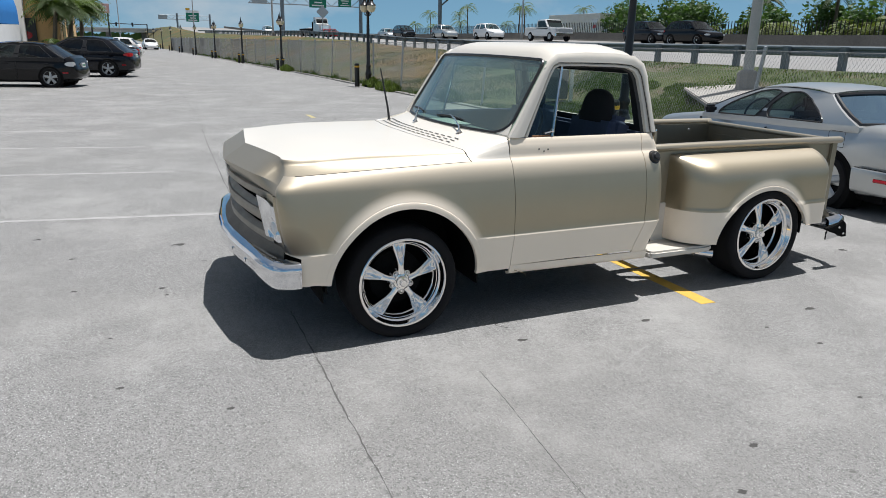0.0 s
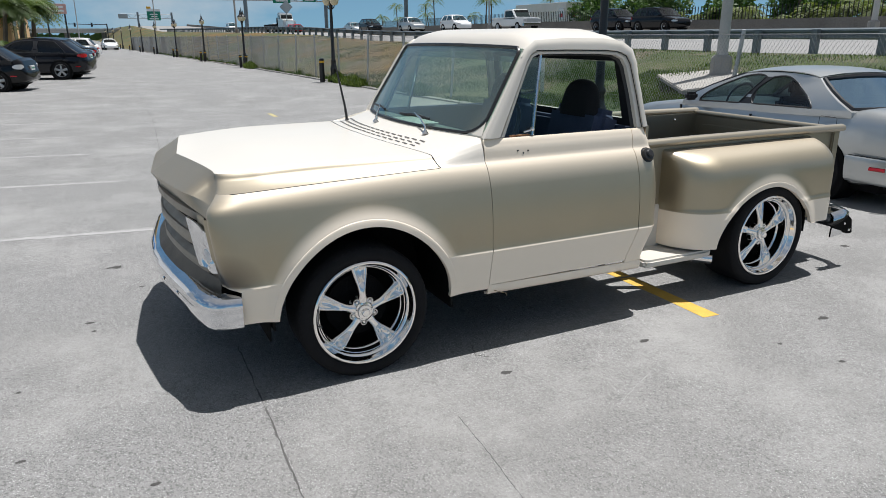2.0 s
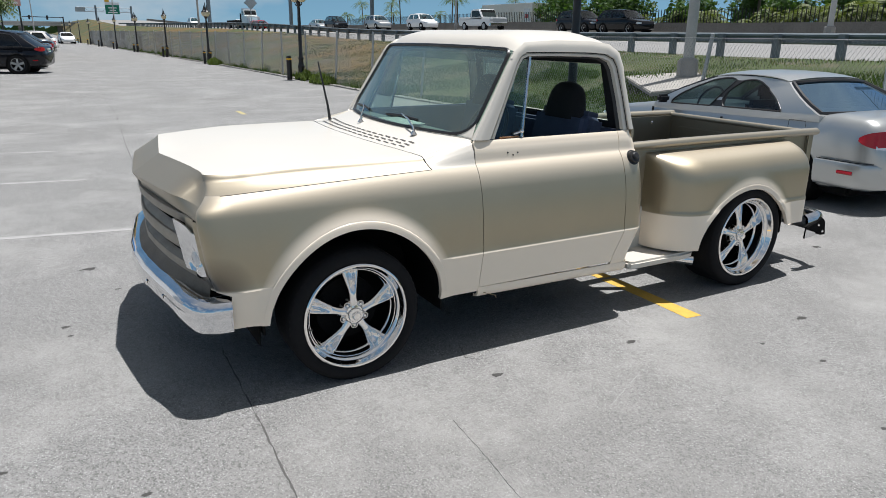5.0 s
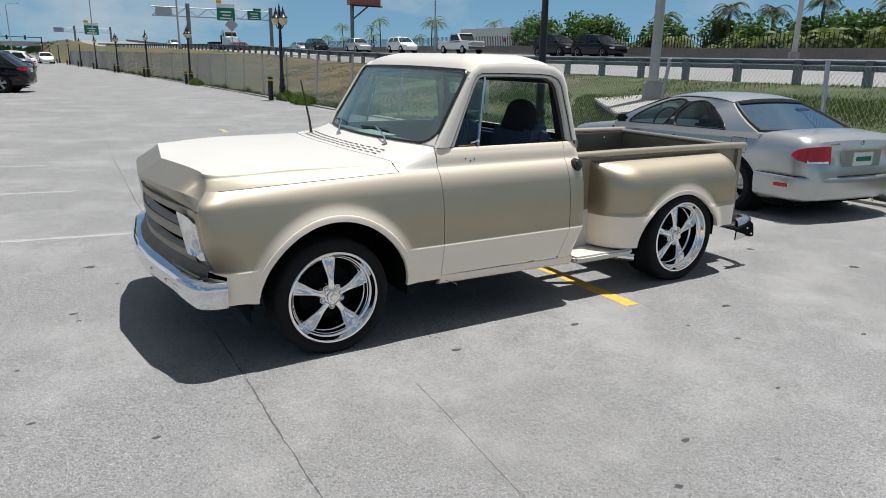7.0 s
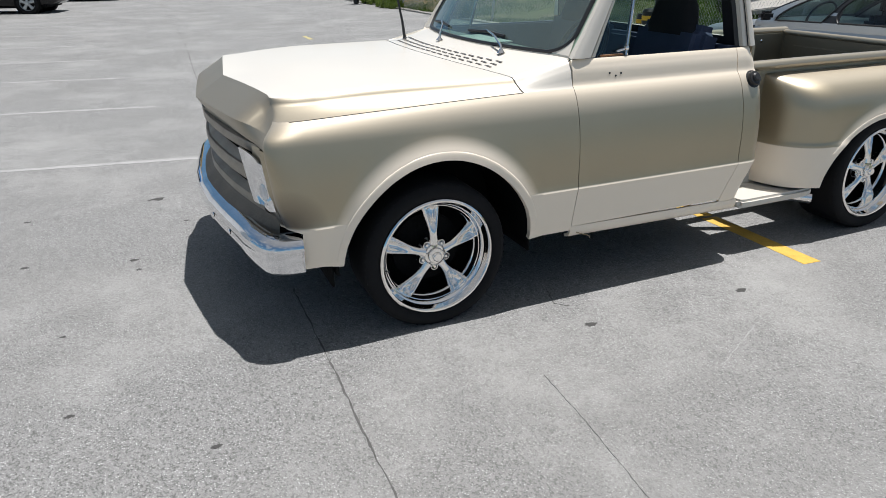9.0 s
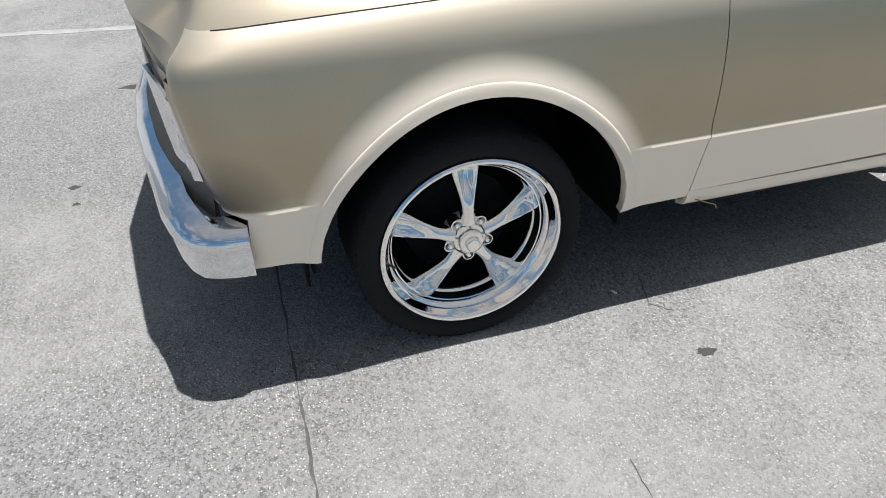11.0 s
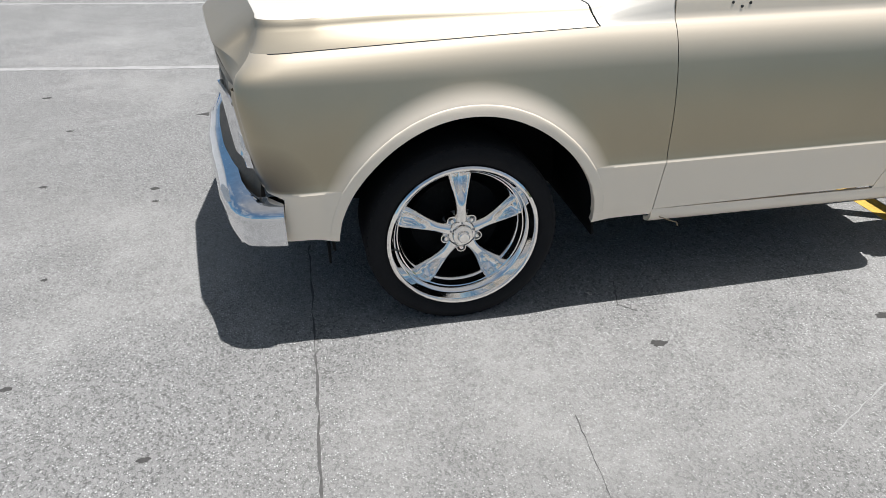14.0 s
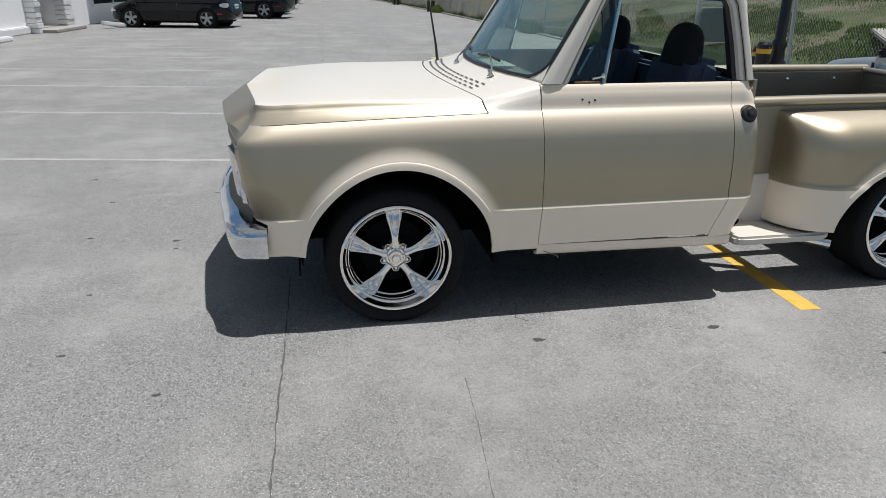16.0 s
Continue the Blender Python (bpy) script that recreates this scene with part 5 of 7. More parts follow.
for k, (x1, y) in enumerate([(-0.66, 3.46), (-0.93, 6.0), (-1.18, 8.4), (-1.46, 10.6), (-1.7, 13.0), (-1.9, 15.4), (-2.2, 17.8)]):
    stripe(-6.2, x1, y + 0.95, -0.95, 0.075)


def ragged(points, w, name, mat, label, category, seed, z=0.0014):
    r = random.Random(seed)
    a, b = [], []
    for k in range(len(points) - 1):
        p, q = Vector(points[k]), Vector(points[k + 1])
        nrm = Vector((-(q - p).y, (q - p).x)).normalized()
        for j in range(14):
            c = p.lerp(q, j / 14) + nrm * r.uniform(-0.5, 0.5) * w
            ww = w * r.uniform(0.08, 0.55)
            a.append((c.x + nrm.x * ww, c.y + nrm.y * ww))
            b.append((c.x - nrm.x * ww, c.y - nrm.y * ww))
    return flat_patch(name, a + b[::-1], mat, label, category, z)


ragged([(-0.54, 0.6), (-0.55, -0.1), (-0.57, -0.7), (-0.58, -1.3), (-0.60, -2.2), (-0.62, -4.0)], 0.010, "asphalt_joint", SEAM, "dark open joint across the asphalt", "joint", 2)
ragged([(-0.42, 4.2), (-0.40, 5.1), (-0.25, 8.5), (0.0, 13.0), (0.07, 16.6), (0.2, 21), (0.4, 28)], 0.010, "asphalt_joint", SEAM, "dark open joint across the asphalt", "joint", 3)
ragged([(0.22, -0.62), (0.20, -0.93), (0.17, -1.2), (0.14, -1.48), (0.10, -1.9)], 0.0035, "asphalt_crack", HAIR, "fine dark crack in the asphalt", "crack", 5)
ragged([(0.18, -1.9), (0.08, -2.3), (0.02, -2.9)], 0.0035, "asphalt_crack", HAIR, "fine dark crack in the asphalt", "crack", 6)
ragged([(0.65, 0.05), (0.60, -0.10), (0.66, -0.16)], 0.005, "asphalt_crack", SEAM, "hair crack in the asphalt", "crack", 8)


def blot(x, y, r, seed):
    q = random.Random(seed)
    n, r = 18, r * 0.8
    pts = [(x + r * q.uniform(0.45, 1.15) * 1.5 * math.cos(2 * math.pi * k / n), y + r * q.uniform(0.45, 1.15) * math.sin(2 * math.pi * k / n)) for k in range(n)]
    return flat_patch("dark_spot", pts, SPOT, "small dark dried spot on the asphalt", "stain", 0.0012)


for k, (x, y, r) in enumerate([(1.031, -1.721, 0.022), (-1.096, 2.445, 0.05), (0.643, -0.348, 0.026), (1.544, -0.373, 0.03), (-1.841, 1.484, 0.022), (-1.063, -0.53, 0.018), (-1.278, 1.349, 0.022), (-1.546, -0.12, 0.016),
                               (-1.26, 1.20, 0.018), (2.3, -1.05, 0.02), (0.72, -1.95, 0.02), (-1.6, 0.55, 0.015), (-2.2, 3.0, 0.03), (-1.9, 2.3, 0.02), (-0.95, 1.9, 0.018), (2.75, -0.62, 0.035), (2.2, -0.75, 0.015),
                               (3.1, -1.4, 0.02), (-2.6, 1.9, 0.03), (-1.0, -1.5, 0.02), (1.9, -1.6, 0.015), (4.6, -0.5, 0.05), (5.3, -0.9, 0.05), (4.3, 0.3, 0.04), (-2.4, 0.2, 0.02)]):
    blot(x, y, r, 20 + k)
# yellow dashes
for k, (y0, y1) in enumerate([(-0.28, 0.50), (0.54, 0.78), (0.9, 1.6)]):
    flat_patch("yellow_line", [(2.105 + 0.01 * k, y0), (2.225, y0 - 0.01), (2.222, (y0 + y1) / 2), (2.225, y1), (2.11, y1 + 0.01), (2.115, (y0 + y1) / 2)], BAYLINE, "yellow painted bay line on asphalt", "yellow line")
flat_patch("yellow_line", [(2.38, 12.1), (2.48, 12.1), (2.49, 12.8), (2.40, 12.8)], material("faded_yellow_paint", (0.42, 0.36, 0.17), 0.8, 0.0, 0.3, 9.0, 90.0, 0.1), "faded yellow mark on asphalt", "yellow line")
# white scrape
ragged([(0.95, -0.86), (1.35, -0.66)], 0.006, "pale_scrape", SCRAPE, "pale scrape on the asphalt", "scrape", 9, 0.001)

# ---- highway ----
def deck_z(x, y):
    return rail_base(y) - 0.02 + 0.036 * (x - RAIL_X) * smooth01((60 - y) / 60 + 0.6)


slab("highway", steps(RAIL_X - 0.7, 40, 10), [-900, -200, -60, -20] + steps(0, 120, 30) + [160, 200, 260, 320, 420, 700, 1500], lambda x, y: Vector((x, y, deck_z(x, y))), HIGHWAY, "pale concrete highway on the embankment", "highway")
slab("far_land", [39.9, 60, 200, 900], [-900, 0, 200, 1500], lambda x, y: Vector((x, y, 1.2)), GRASS, "flat green land beyond the highway", "land")


def guard_rail():
    t = thing("guard_rail", "weathered steel highway guard rail on posts", "guard rail")
    prof = [(0, 0.36), (-0.04, 0.40), (-0.04, 0.45), (0, 0.49), (0, 0.53), (-0.04, 0.57), (-0.04, 0.62), (0, 0.66)]
    ys = steps(-40, 200, 120)
    part("rail_beam", thicken(sheet(list(range(8)), ys, lambda i, y: Vector((RAIL_X + 0.10 + prof[int(i)][0], y, rail_base(y) + prof[int(i)][1] + 0.05))), 0.006), DULLZINC, t, "corrugated steel beam")
    post = box((-0.08, -0.10, -0.3), (0.08, 0.10, 0.68), 0.01)
    first = part("rail_post", post, DULLZINC, t, "square weathered post")
    first.location = (RAIL_X - 0.04, -28.0, rail_base(-28))
    for k in range(1, 110):
        ob = new("rail_post", first.data)
        ob.parent = t
        y = -28.0 + 1.905 * k
        ob.location = (RAIL_X - 0.04, y, rail_base(y))


guard_rail()
wall = sheet([0, 1, 2, 3, 4, 5], [-200, -60] + steps(-20, 120, 28) + [200, 320], lambda i, y: Vector((38.6 + (0, 0.1, 0.18, 0.42, 0.5, 0.6)[int(i)], y, deck_z(38.6, y) + (0.0, 0.25, 0.75, 0.75, 0.25, 0.0)[int(i)])))
tagged(part("highway_barrier", wall, material("rain_stained_concrete", (0.17, 0.155, 0.135), 0.9, 0.0, 0.35, 0.5, 12.0, 0.2), None, "stained concrete barrier of the highway"), "", "barrier", "", "structure")


def picket_fence():
    t = thing("picket_fence", "dark metal picket fence on the barrier", "fence", kind="stuff")
    bm = bmesh.new()
    for k in range(420):
        y = -20 + 0.28 * k
        z = deck_z(38.6, y) + 0.7
        box((38.86, y, z), (38.90, y + 0.04, z + 0.95), 0, bm)
    part("pickets", bm, IRON, t, smooth=False)


picket_fence()

# ---- chain-link fence ----
def chain_fence():
    t = thing("chain_link_fence", "weathered chain-link fence on steel posts", "fence")
    verts, faces = [], []
    h, pitch = 1.68, 0.062
    y0, y1 = -8.0, 100.0

    def lean(y, z):
        return fence_x(y) + 0.05 * math.sin(y * 0.7) * z

    def wire(ya, yb, r):
        n = len(verts)
        for y, z in ((ya, 0.04), ((ya + yb) / 2, h / 2), (yb, h)):
            x = lean(y, z)
            verts.extend([(x - r, y, z), (x + r * 0.5, y - r, z), (x + r * 0.5, y + r, z)])
        for s in (0, 3):
            for k in range(3):
                faces.append((n + s + k, n + s + (k + 1) % 3, n + s + 3 + (k + 1) % 3, n + s + 3 + k))

    y = y0
    while y < y1:
        p = pitch if y < 40 else pitch * 2
        r = 0.0020 if y < 18 else 0.0032 if y < 30 else 0.0042 if y < 40 else 0.0075
        wire(y, y + h * 0.62, r)
        wire(y + h * 0.62, y, r)
        y += p
    me = bpy.data.meshes.new("wire_mesh")
    me.from_pydata(verts, [], faces)
    me.materials.append(WIRE)
    ob = new("wire_mesh", me)
    ob.parent = t
    tagged(ob, "diamond wire mesh", "", "", "stuff")
    part("top_wire", pipe([(lean(v, h) , v, h - 0.01) for v in steps(y0, y1, 60)], 0.006, 5), WIRE, t)
    r = random.Random(3)
    for k in range(36):
        y = -7.1 + 3.0 * k
        lx, ly = r.uniform(-0.08, 0.08), r.uniform(-0.22, 0.10) if k > 3 else 0.1
        part("fence_post", rod((fence_x(y) + 0.03, y, 0), (fence_x(y) + 0.03 + lx, y + ly, 1.74), 0.032, n=10), ZINC, t, "round galvanised fence post")


chain_fence()

# ---- lamps, bollards, poles ----
def street_lamp():
    t = thing("street_lamp", "black cast-iron street lamp with two cream globes", "street lamp", group="lamps along the fence")
    base = [(0.16, 0.0), (0.17, 0.06), (0.14, 0.12), (0.12, 0.45), (0.14, 0.50), (0.13, 0.55), (0.10, 0.60), (0.085, 0.75), (0.105, 0.79), (0.105, 0.83), (0.075, 0.88), (0.062, 2.2), (0.050, 2.75), (0.08, 2.80), (0.08, 2.86), (0.05, 2.9), (0.05, 3.30), (0.07, 3.34), (0.03, 3.45), (0.035, 3.5), (0.0, 3.72)]
    part("post", lathe(base, 16), IRON, t, "tapered fluted black post")
    for s in (-1, 1):
        arm = part("arm", pipe([(0, 0, 2.72), (0.06 * s, 0.08 * s, 2.74), (0.12 * s, 0.15 * s, 2.80), (0.13 * s, 0.165 * s, 2.88)], 0.022, 8), IRON, t)
        m = Matrix.Translation((0.13 * s, 0.165 * s, 0))
        part("globe", moved(lathe([(0.06, 2.86), (0.12, 2.90), (0.165, 2.98), (0.175, 3.06), (0.165, 3.12)], 20), m), GLOBE, arm, "cream glass globe")
        part("lamp_cap", moved(lathe([(0.175, 3.11), (0.18, 3.14), (0.12, 3.20), (0.07, 3.28), (0.075, 3.31), (0.03, 3.40), (0.035, 3.43), (0.0, 3.55)], 16), m), IRON, arm, "black finial cap")
    return t


def bollard():
    t = thing("bollard", "black steel bollard with a yellow band", "bollard", group="bollards along the fence")
    part("tube", lathe([(0.105, 0.0), (0.105, 0.80)], 20), IRON, t)
    part("band", lathe([(0.106, 0.80), (0.108, 0.80), (0.108, 0.87), (0.106, 0.87)], 20), YELLOW, t, "yellow reflective band")
    part("cap", lathe([(0.105, 0.87), (0.105, 0.93), (0.08, 0.965), (0.0, 0.98)], 20), IRON, t)
    return t


lamp = street_lamp()
lamp.matrix_world = pose(6.24, 5.96, 0)
bol = bollard()
bol.matrix_world = pose(5.77, 5.62, 0) @ Matrix.Scale(0.9, 4)
copy_thing(bol, pose(5.85, 5.93, 0, 0, 5) @ Matrix.Scale(0.9, 4))
rows = [(7.2, 22.75), (6.93, 38.1), (6.46, 49.9), (5.93, 62.2), (5.39, 74.5), (4.86, 86.3), (4.4, 98.0), (3.85, 110.5), (3.2, 123.0), (2.5, 137.0)]
for k, (x, y) in enumerate(rows):
    size = 0.96 if k == 0 else 0.87
    small = 1.0 if k == 0 else 0.80
    copy_thing(lamp, pose(x, y, 0, 0, 0, 60 if k == 0 else (44, 50, 36, 58, 40)[k % 5]) @ Matrix.Scale(size, 4))
    copy_thing(bol, pose(x - (0.40 if k == 0 else 0.34), y - (-0.2 if k == 0 else 0.5), 0) @ Matrix.Scale(small, 4))
    if 0 < k < 4:
        copy_thing(bol, pose(x - 0.14, y - 0.8, 0, 0, 6) @ Matrix.Scale(small, 4))


def highway_light(x, y, z, h, r, label, base=True):
    t = thing("highway_light_pole", label, "light pole", (x, y, z), "light poles")
    part("pole", lathe([(r, 0.5), (r * 0.62, h)], 16), PALE_CONCRETE if r > 0.11 else ZINC, t)
    if base:
        part("footing", lathe([(r * 1.9, -0.3), (r * 1.9, 0.42), (r * 1.7, 0.46), (r * 1.2, 0.50), (0.0, 0.50)], 8), CONCRETE, t, "concrete pole footing")
    part("lamp_arm", pipe([(0, 0, h - 0.1), (0.4, 0, h + 0.3), (2.2, 0, h + 0.55)], 0.05, 8), ZINC, t)
    part("lamp_head", box((2.0, -0.14, h + 0.46), (2.8, 0.14, h + 0.60), 0.04), ZINC, t)
    return t


highway_light(12.2, 8.95, 0.72, 11.0, 0.125, "grey highway light pole on a concrete footing by the fence")
slab_ob = extrude_outline([(10.1, 8.0), (11.5, 7.4), (12.9, 9.3), (11.6, 10.4)], "z", 0.0, 0.10, 0.02)
for v in slab_ob.verts:
    v.co.z += 0.50 + 0.12 * (v.co.x - 10.5)
tagged(part("tilted_slab", slab_ob, CONCRETE, None, "cracked concrete slab tilted on the grass bank"), "", "slab")
highway_light(37.6, 21.8, 1.9, 11.0, 0.16, "grey light pole beside the highway barrier")
highway_light(37.9, 64.0, 2.3, 11.5, 0.10, "thin grey light pole beside the highway")
highway_light(16.3, 90.0, 2.1, 10.0, 0.13, "grey light pole beside the guard rail")
highway_light(16.3, 201.0, 2.8, 14.0, 0.16, "grey light pole beside the guard rail")
highway_light(-2.0, 200.0, 0.0, 12.0, 0.14, "thin grey light pole beyond the parking lot")

# electrical cabinet behind the fence
def utility_cabinet():
    t = thing("utility_frame", "white steel frame round a grey utility cabinet in the grass", "utility cabinet", (9.6, 13.2, 0.15), turn=-28)
    for x in (-0.42, 0.42):
        part("leg", box((x - 0.05, -0.04, 0), (x + 0.05, 0.04, 1.02), 0.01), WHITE, t)
    part("top_bar", box((-0.47, -0.04, 0.98), (0.47, 0.04, 1.06), 0.01), WHITE, t)
    part("cabinet", box((-0.33, 0.0, 0.1), (0.33, 0.5, 0.9), 0.02), DULLZINC, t)


utility_cabinet()

# sign gantries
def gantry(y, x0, x1, z, signs, grey, tabs=()):
    t = thing("sign_gantry", "steel truss gantry with green highway signs", "road sign", group="sign gantries")
    for x in (x0, x1):
        part("column", rod((x, y, 0), (x, y, z + 2.2), 0.35, n=10), DULLZINC, t)
    x0 -= 6.0
    for dz in (0.0, 1.5):
        part("chord", rod((x0, y, z + dz), (x1, y, z + dz), 0.10, n=6), ZINC, t)
    n = int((x1 - x0) / 1.8)
    for k in range(n):
        a, b = x0 + (x1 - x0) * k / n, x0 + (x1 - x0) * (k + 1) / n
        part("brace", rod((a, y, z + (1.5 if k % 2 else 0)), (b, y, z + (0 if k % 2 else 1.5)), 0.06, n=5), ZINC, t)
    for a, b, lo, hi in signs:
        s = part("sign_panel", box((a, y - 0.5, lo), (b, y - 0.42, hi), 0.03), SIGNGREEN, t, "green sign panel with white lettering")
        for fz, fa, fb in ((0.62, 0.2, 0.8), (0.36, 0.3, 0.75), (0.12, 0.15, 0.85)):
            h = (hi - lo)
            part("lettering_bar", box((a + (b - a) * fa, y - 0.56, lo + h * fz), (a + (b - a) * fb, y - 0.50, lo + h * (fz + 0.11))), WHITE, s)
    for a, b, lo, hi in grey:
        part("rear_panel", box((a, y - 0.5, lo), (b, y - 0.42, hi), 0.03), ZINC, t, "grey back of a sign panel")
    for a, b, lo, hi, mat in tabs:
        part("sign_tab", box((a, y - 0.52, lo), (b, y - 0.42, hi), 0.03), mat, t, "small tab above a sign panel")


gantry(130.0, 25.7, 40.6, 7.9, [(30.6, 33.8, 7.5, 9.7), (36.1, 38.6, 7.8, 9.4)], [(20.2, 22.9, 7.9, 9.3)],
       [(30.6, 33.8, 9.74, 10.35, WHITE), (30.6, 31.5, 10.4, 10.95, YELLOW), (37.2, 38.6, 9.44, 9.85, SIGNGREEN)])
gantry(290.0, 18.1, 30.0, 8.3, [(21.3, 26.0, 7.6, 10.8)], [(11.4, 14.6, 8.2, 9.8)], [(21.3, 26.0, 10.85, 11.7, WHITE), (21.3, 22.8, 11.75, 12.5, YELLOW)])
tower = thing("billboard", "billboard frame on a dark steel column", "billboard", (44.0, 100.0, 0.0))
part("column", rod((0, 0, 0), (0, 0, 9.3), 0.30, n=12), DULLZINC, tower)
part("strut", rod((0.1, 0, 7.2), (3.0, -0.5, 9.6), 0.12, n=8), DULLZINC, tower)
part("panel", box((-0.6, -0.6, 9.3), (4.6, 0.6, 12.4), 0.05), material("faded_billboard", (0.35, 0.12, 0.10), 0.6, 0, 0.2, 0.5, 5), tower, "faded reddish billboard back")
part("catwalk", box((-0.6, -1.3, 9.1), (4.6, -0.5, 9.25), 0.02), IRON, tower)
sign = thing("roadside_sign", "pink and white shop sign on two posts", "sign", (-7.4, 160.0, 0))
for x in (0.4, 3.6):
    part("post", rod((x, 0, 0), (x, 0, 7.9), 0.16, n=8), IRON, sign)
part("board", box((0, -0.2, 6.1), (4.0, 0.2, 8.0), 0.05), material("pink_sign", (0.62, 0.36, 0.32), 0.6), sign)
for z in (6.5, 7.2):
    part("lettering_bar", box((0.5, -0.26, z), (3.5, -0.2, z + 0.35)), WHITE, sign)

notice = thing("warning_sign", "grey back of a diamond road sign on a thin post", "road sign", (17.6, 69.8, 0.0))
part("post", rod((0, 0, 0), (0, 0, 5.2), 0.04, n=8), ZINC, notice)
part("diamond", moved(box((-0.46, -0.02, -0.46), (0.46, 0.02, 0.46), 0.03), Matrix.Translation((0, -0.07, 4.5)) @ Matrix.Rotation(radians(45), 4, "Y")), ZINC, notice)

# overpass far off
over = thing("overpass", "long pale concrete highway overpass on piers", "bridge")
part("deck", box((-60, 330, 3.4), (22, 346, 4.5), 0.2), PALE_CONCRETE, over)
part("parapet", box((-60, 329.6, 4.5), (22, 330.2, 5.1), 0.05), PALE_CONCRETE, over)
for k in range(5):
    part("pier", box((-50 + 14 * k, 334, 0), (-48 + 14 * k, 342, 3.4), 0.1), CONCRETE, over)
arm = thing("traffic_signal", "traffic lights on a long mast arm", "traffic light", (-2.1, 262.0, 0.0))
part("mast", rod((8.5, 0, 0), (8.5, 0, 5.9), 0.18, n=8), IRON, arm)
part("mast_arm", rod((8.5, 0, 5.6), (-3.0, 0, 5.8), 0.12, n=8), IRON, arm)
for x in (-1.0, 4.0):
    part("signal_head", box((x - 0.28, -0.2, 4.9), (x + 0.28, 0.2, 6.2), 0.05), IRON, arm)

# ---- buildings at the far end of the stalls ----
def white_building():
    """The front runs along local y, at local x = 0, with a doorway between stone pilasters near its near end."""
    t = thing("white_building", "white stucco shop with blue awnings and a stone-framed doorway", "building", (-8.7, 21.0, 0), turn=-5.7)
    part("wall", box((-7, -8.0, 0), (0, 0.35, 6.0), 0.01), STUCCO, t)
    part("wall", box((-7, 2.15, 0), (0, 23.4, 6.0), 0.01), STUCCO, t)
    part("lintel", box((-7, 0.35, 2.35), (-0.01, 2.15, 6.0), 0.0), STUCCO, t)
    door_ = part("dark_door", box((-0.80, 0.35, 0.12), (-0.62, 2.15, 2.35), 0.0), TRIM, t, "dark glazed door in shade")
    for y in (0.38, 1.23, 2.08):
        part("door_frame", box((-0.62, y, 0.12), (-0.58, y + 0.05, 2.3), 0.004), IRON, door_)
    part("door_reveal", box((-0.62, 0.35, 0.0), (0.02, 2.15, 0.12), 0.01), CONCRETE, t)
    part("plinth", box((-7, -8.1, 0), (0.10, -0.05, 0.22), 0.03), WHITE, t, "white painted kerb at the foot of the wall")
    part("door_step", box((-0.1, 0.20, 0), (0.75, 2.6, 0.10), 0.02), CONCRETE, t)
    r = random.Random(2)
    for y, w in ((0.0, 0.36), (2.15, 0.62)):
        for k in range(16):
            dz = 0.155 * k
            part("stone", box((-0.05, y + r.uniform(-0.03, 0.0), dz), (0.30 + r.uniform(-0.03, 0.03), y + w + r.uniform(0, 0.04), 0.145 + dz), 0.015), WHITE, t)
    part("parapet", box((-7.1, -8.1, 6.0), (0.1, 23.5, 6.3), 0.03), STUCCO, t)
    for y0, y1 in ((5.0, 10.0), (12.2, 17.2)):
        bm = sheet(steps(0, math.pi / 2, 8), [y0, y1], lambda a, y: Vector((0.95 * math.sin(a), y, 2.7 + 1.4 * math.cos(a))))
        bm = join(bm, sheet([0, 1], [y0, y1], lambda i, y: Vector((0.95, y, 2.7 - 0.55 * i))))
        for y in (y0, y1):
            bm = join(bm, extrude_outline([(0.0, 2.15)] + [(0.95 * math.sin(a), 2.7 + 1.4 * math.cos(a)) for a in steps(0, math.pi / 2, 8)] + [(0.95, 2.15)], "y", y - 0.01, y + 0.01))
        part("awning", bm, BLUE, t, "round bright blue awning")
        w = part("shop_window", box((-0.02, y0 + 0.4, 0.7), (0.02, y1 - 0.4, 2.5), 0.01), DEEP, t)
        for y in (y0 + 0.34, (y0 + y1) / 2, y1 - 0.40):
            part("window_frame", box((0.0, y, 0.64), (0.06, y + 0.06, 2.56), 0.01), STUCCO, w)


white_building()


def ochre_building():
    t = thing("ochre_building", "ochre stucco shop with a black banner", "building")
    part("wall", box((-16, 44.2, 0), (-4.7, 60, 8.0), 0.02), ORANGE, t)
    part("cornice", box((-16.2, 43.9, 4.4), (-4.5, 60.2, 4.8), 0.05), ORANGE, t)
    part("parapet", box((-16.2, 44.0, 8.0), (-4.5, 60.2, 8.4), 0.05), ORANGE, t)
    b = part("banner", box((-7.0, 44.05, 0.9), (-5.9, 44.15, 2.6), 0.01), TRIM, t, "black banner with a red emblem")
    part("emblem", extrude_outline([(-6.45 + 0.33 * math.cos(a), 1.65 + 0.22 * math.sin(a)) for a in steps(0, 2 * math.pi, 16)[:-1]], "y", 44.01, 44.04), RED, b)
    part("lettering_bar", box((-6.75, 44.01, 1.15), (-6.15, 44.04, 1.25)), WHITE, b)
    for y in (46, 50, 54):
        w = part("window", box((-4.72, y, 1.0), (-4.66, y + 2.2, 3.0), 0.02), DEEP, t)
        part("window_sill", box((-4.7, y - 0.1, 0.9), (-4.55, y + 2.3, 1.0), 0.02), STUCCO, w)


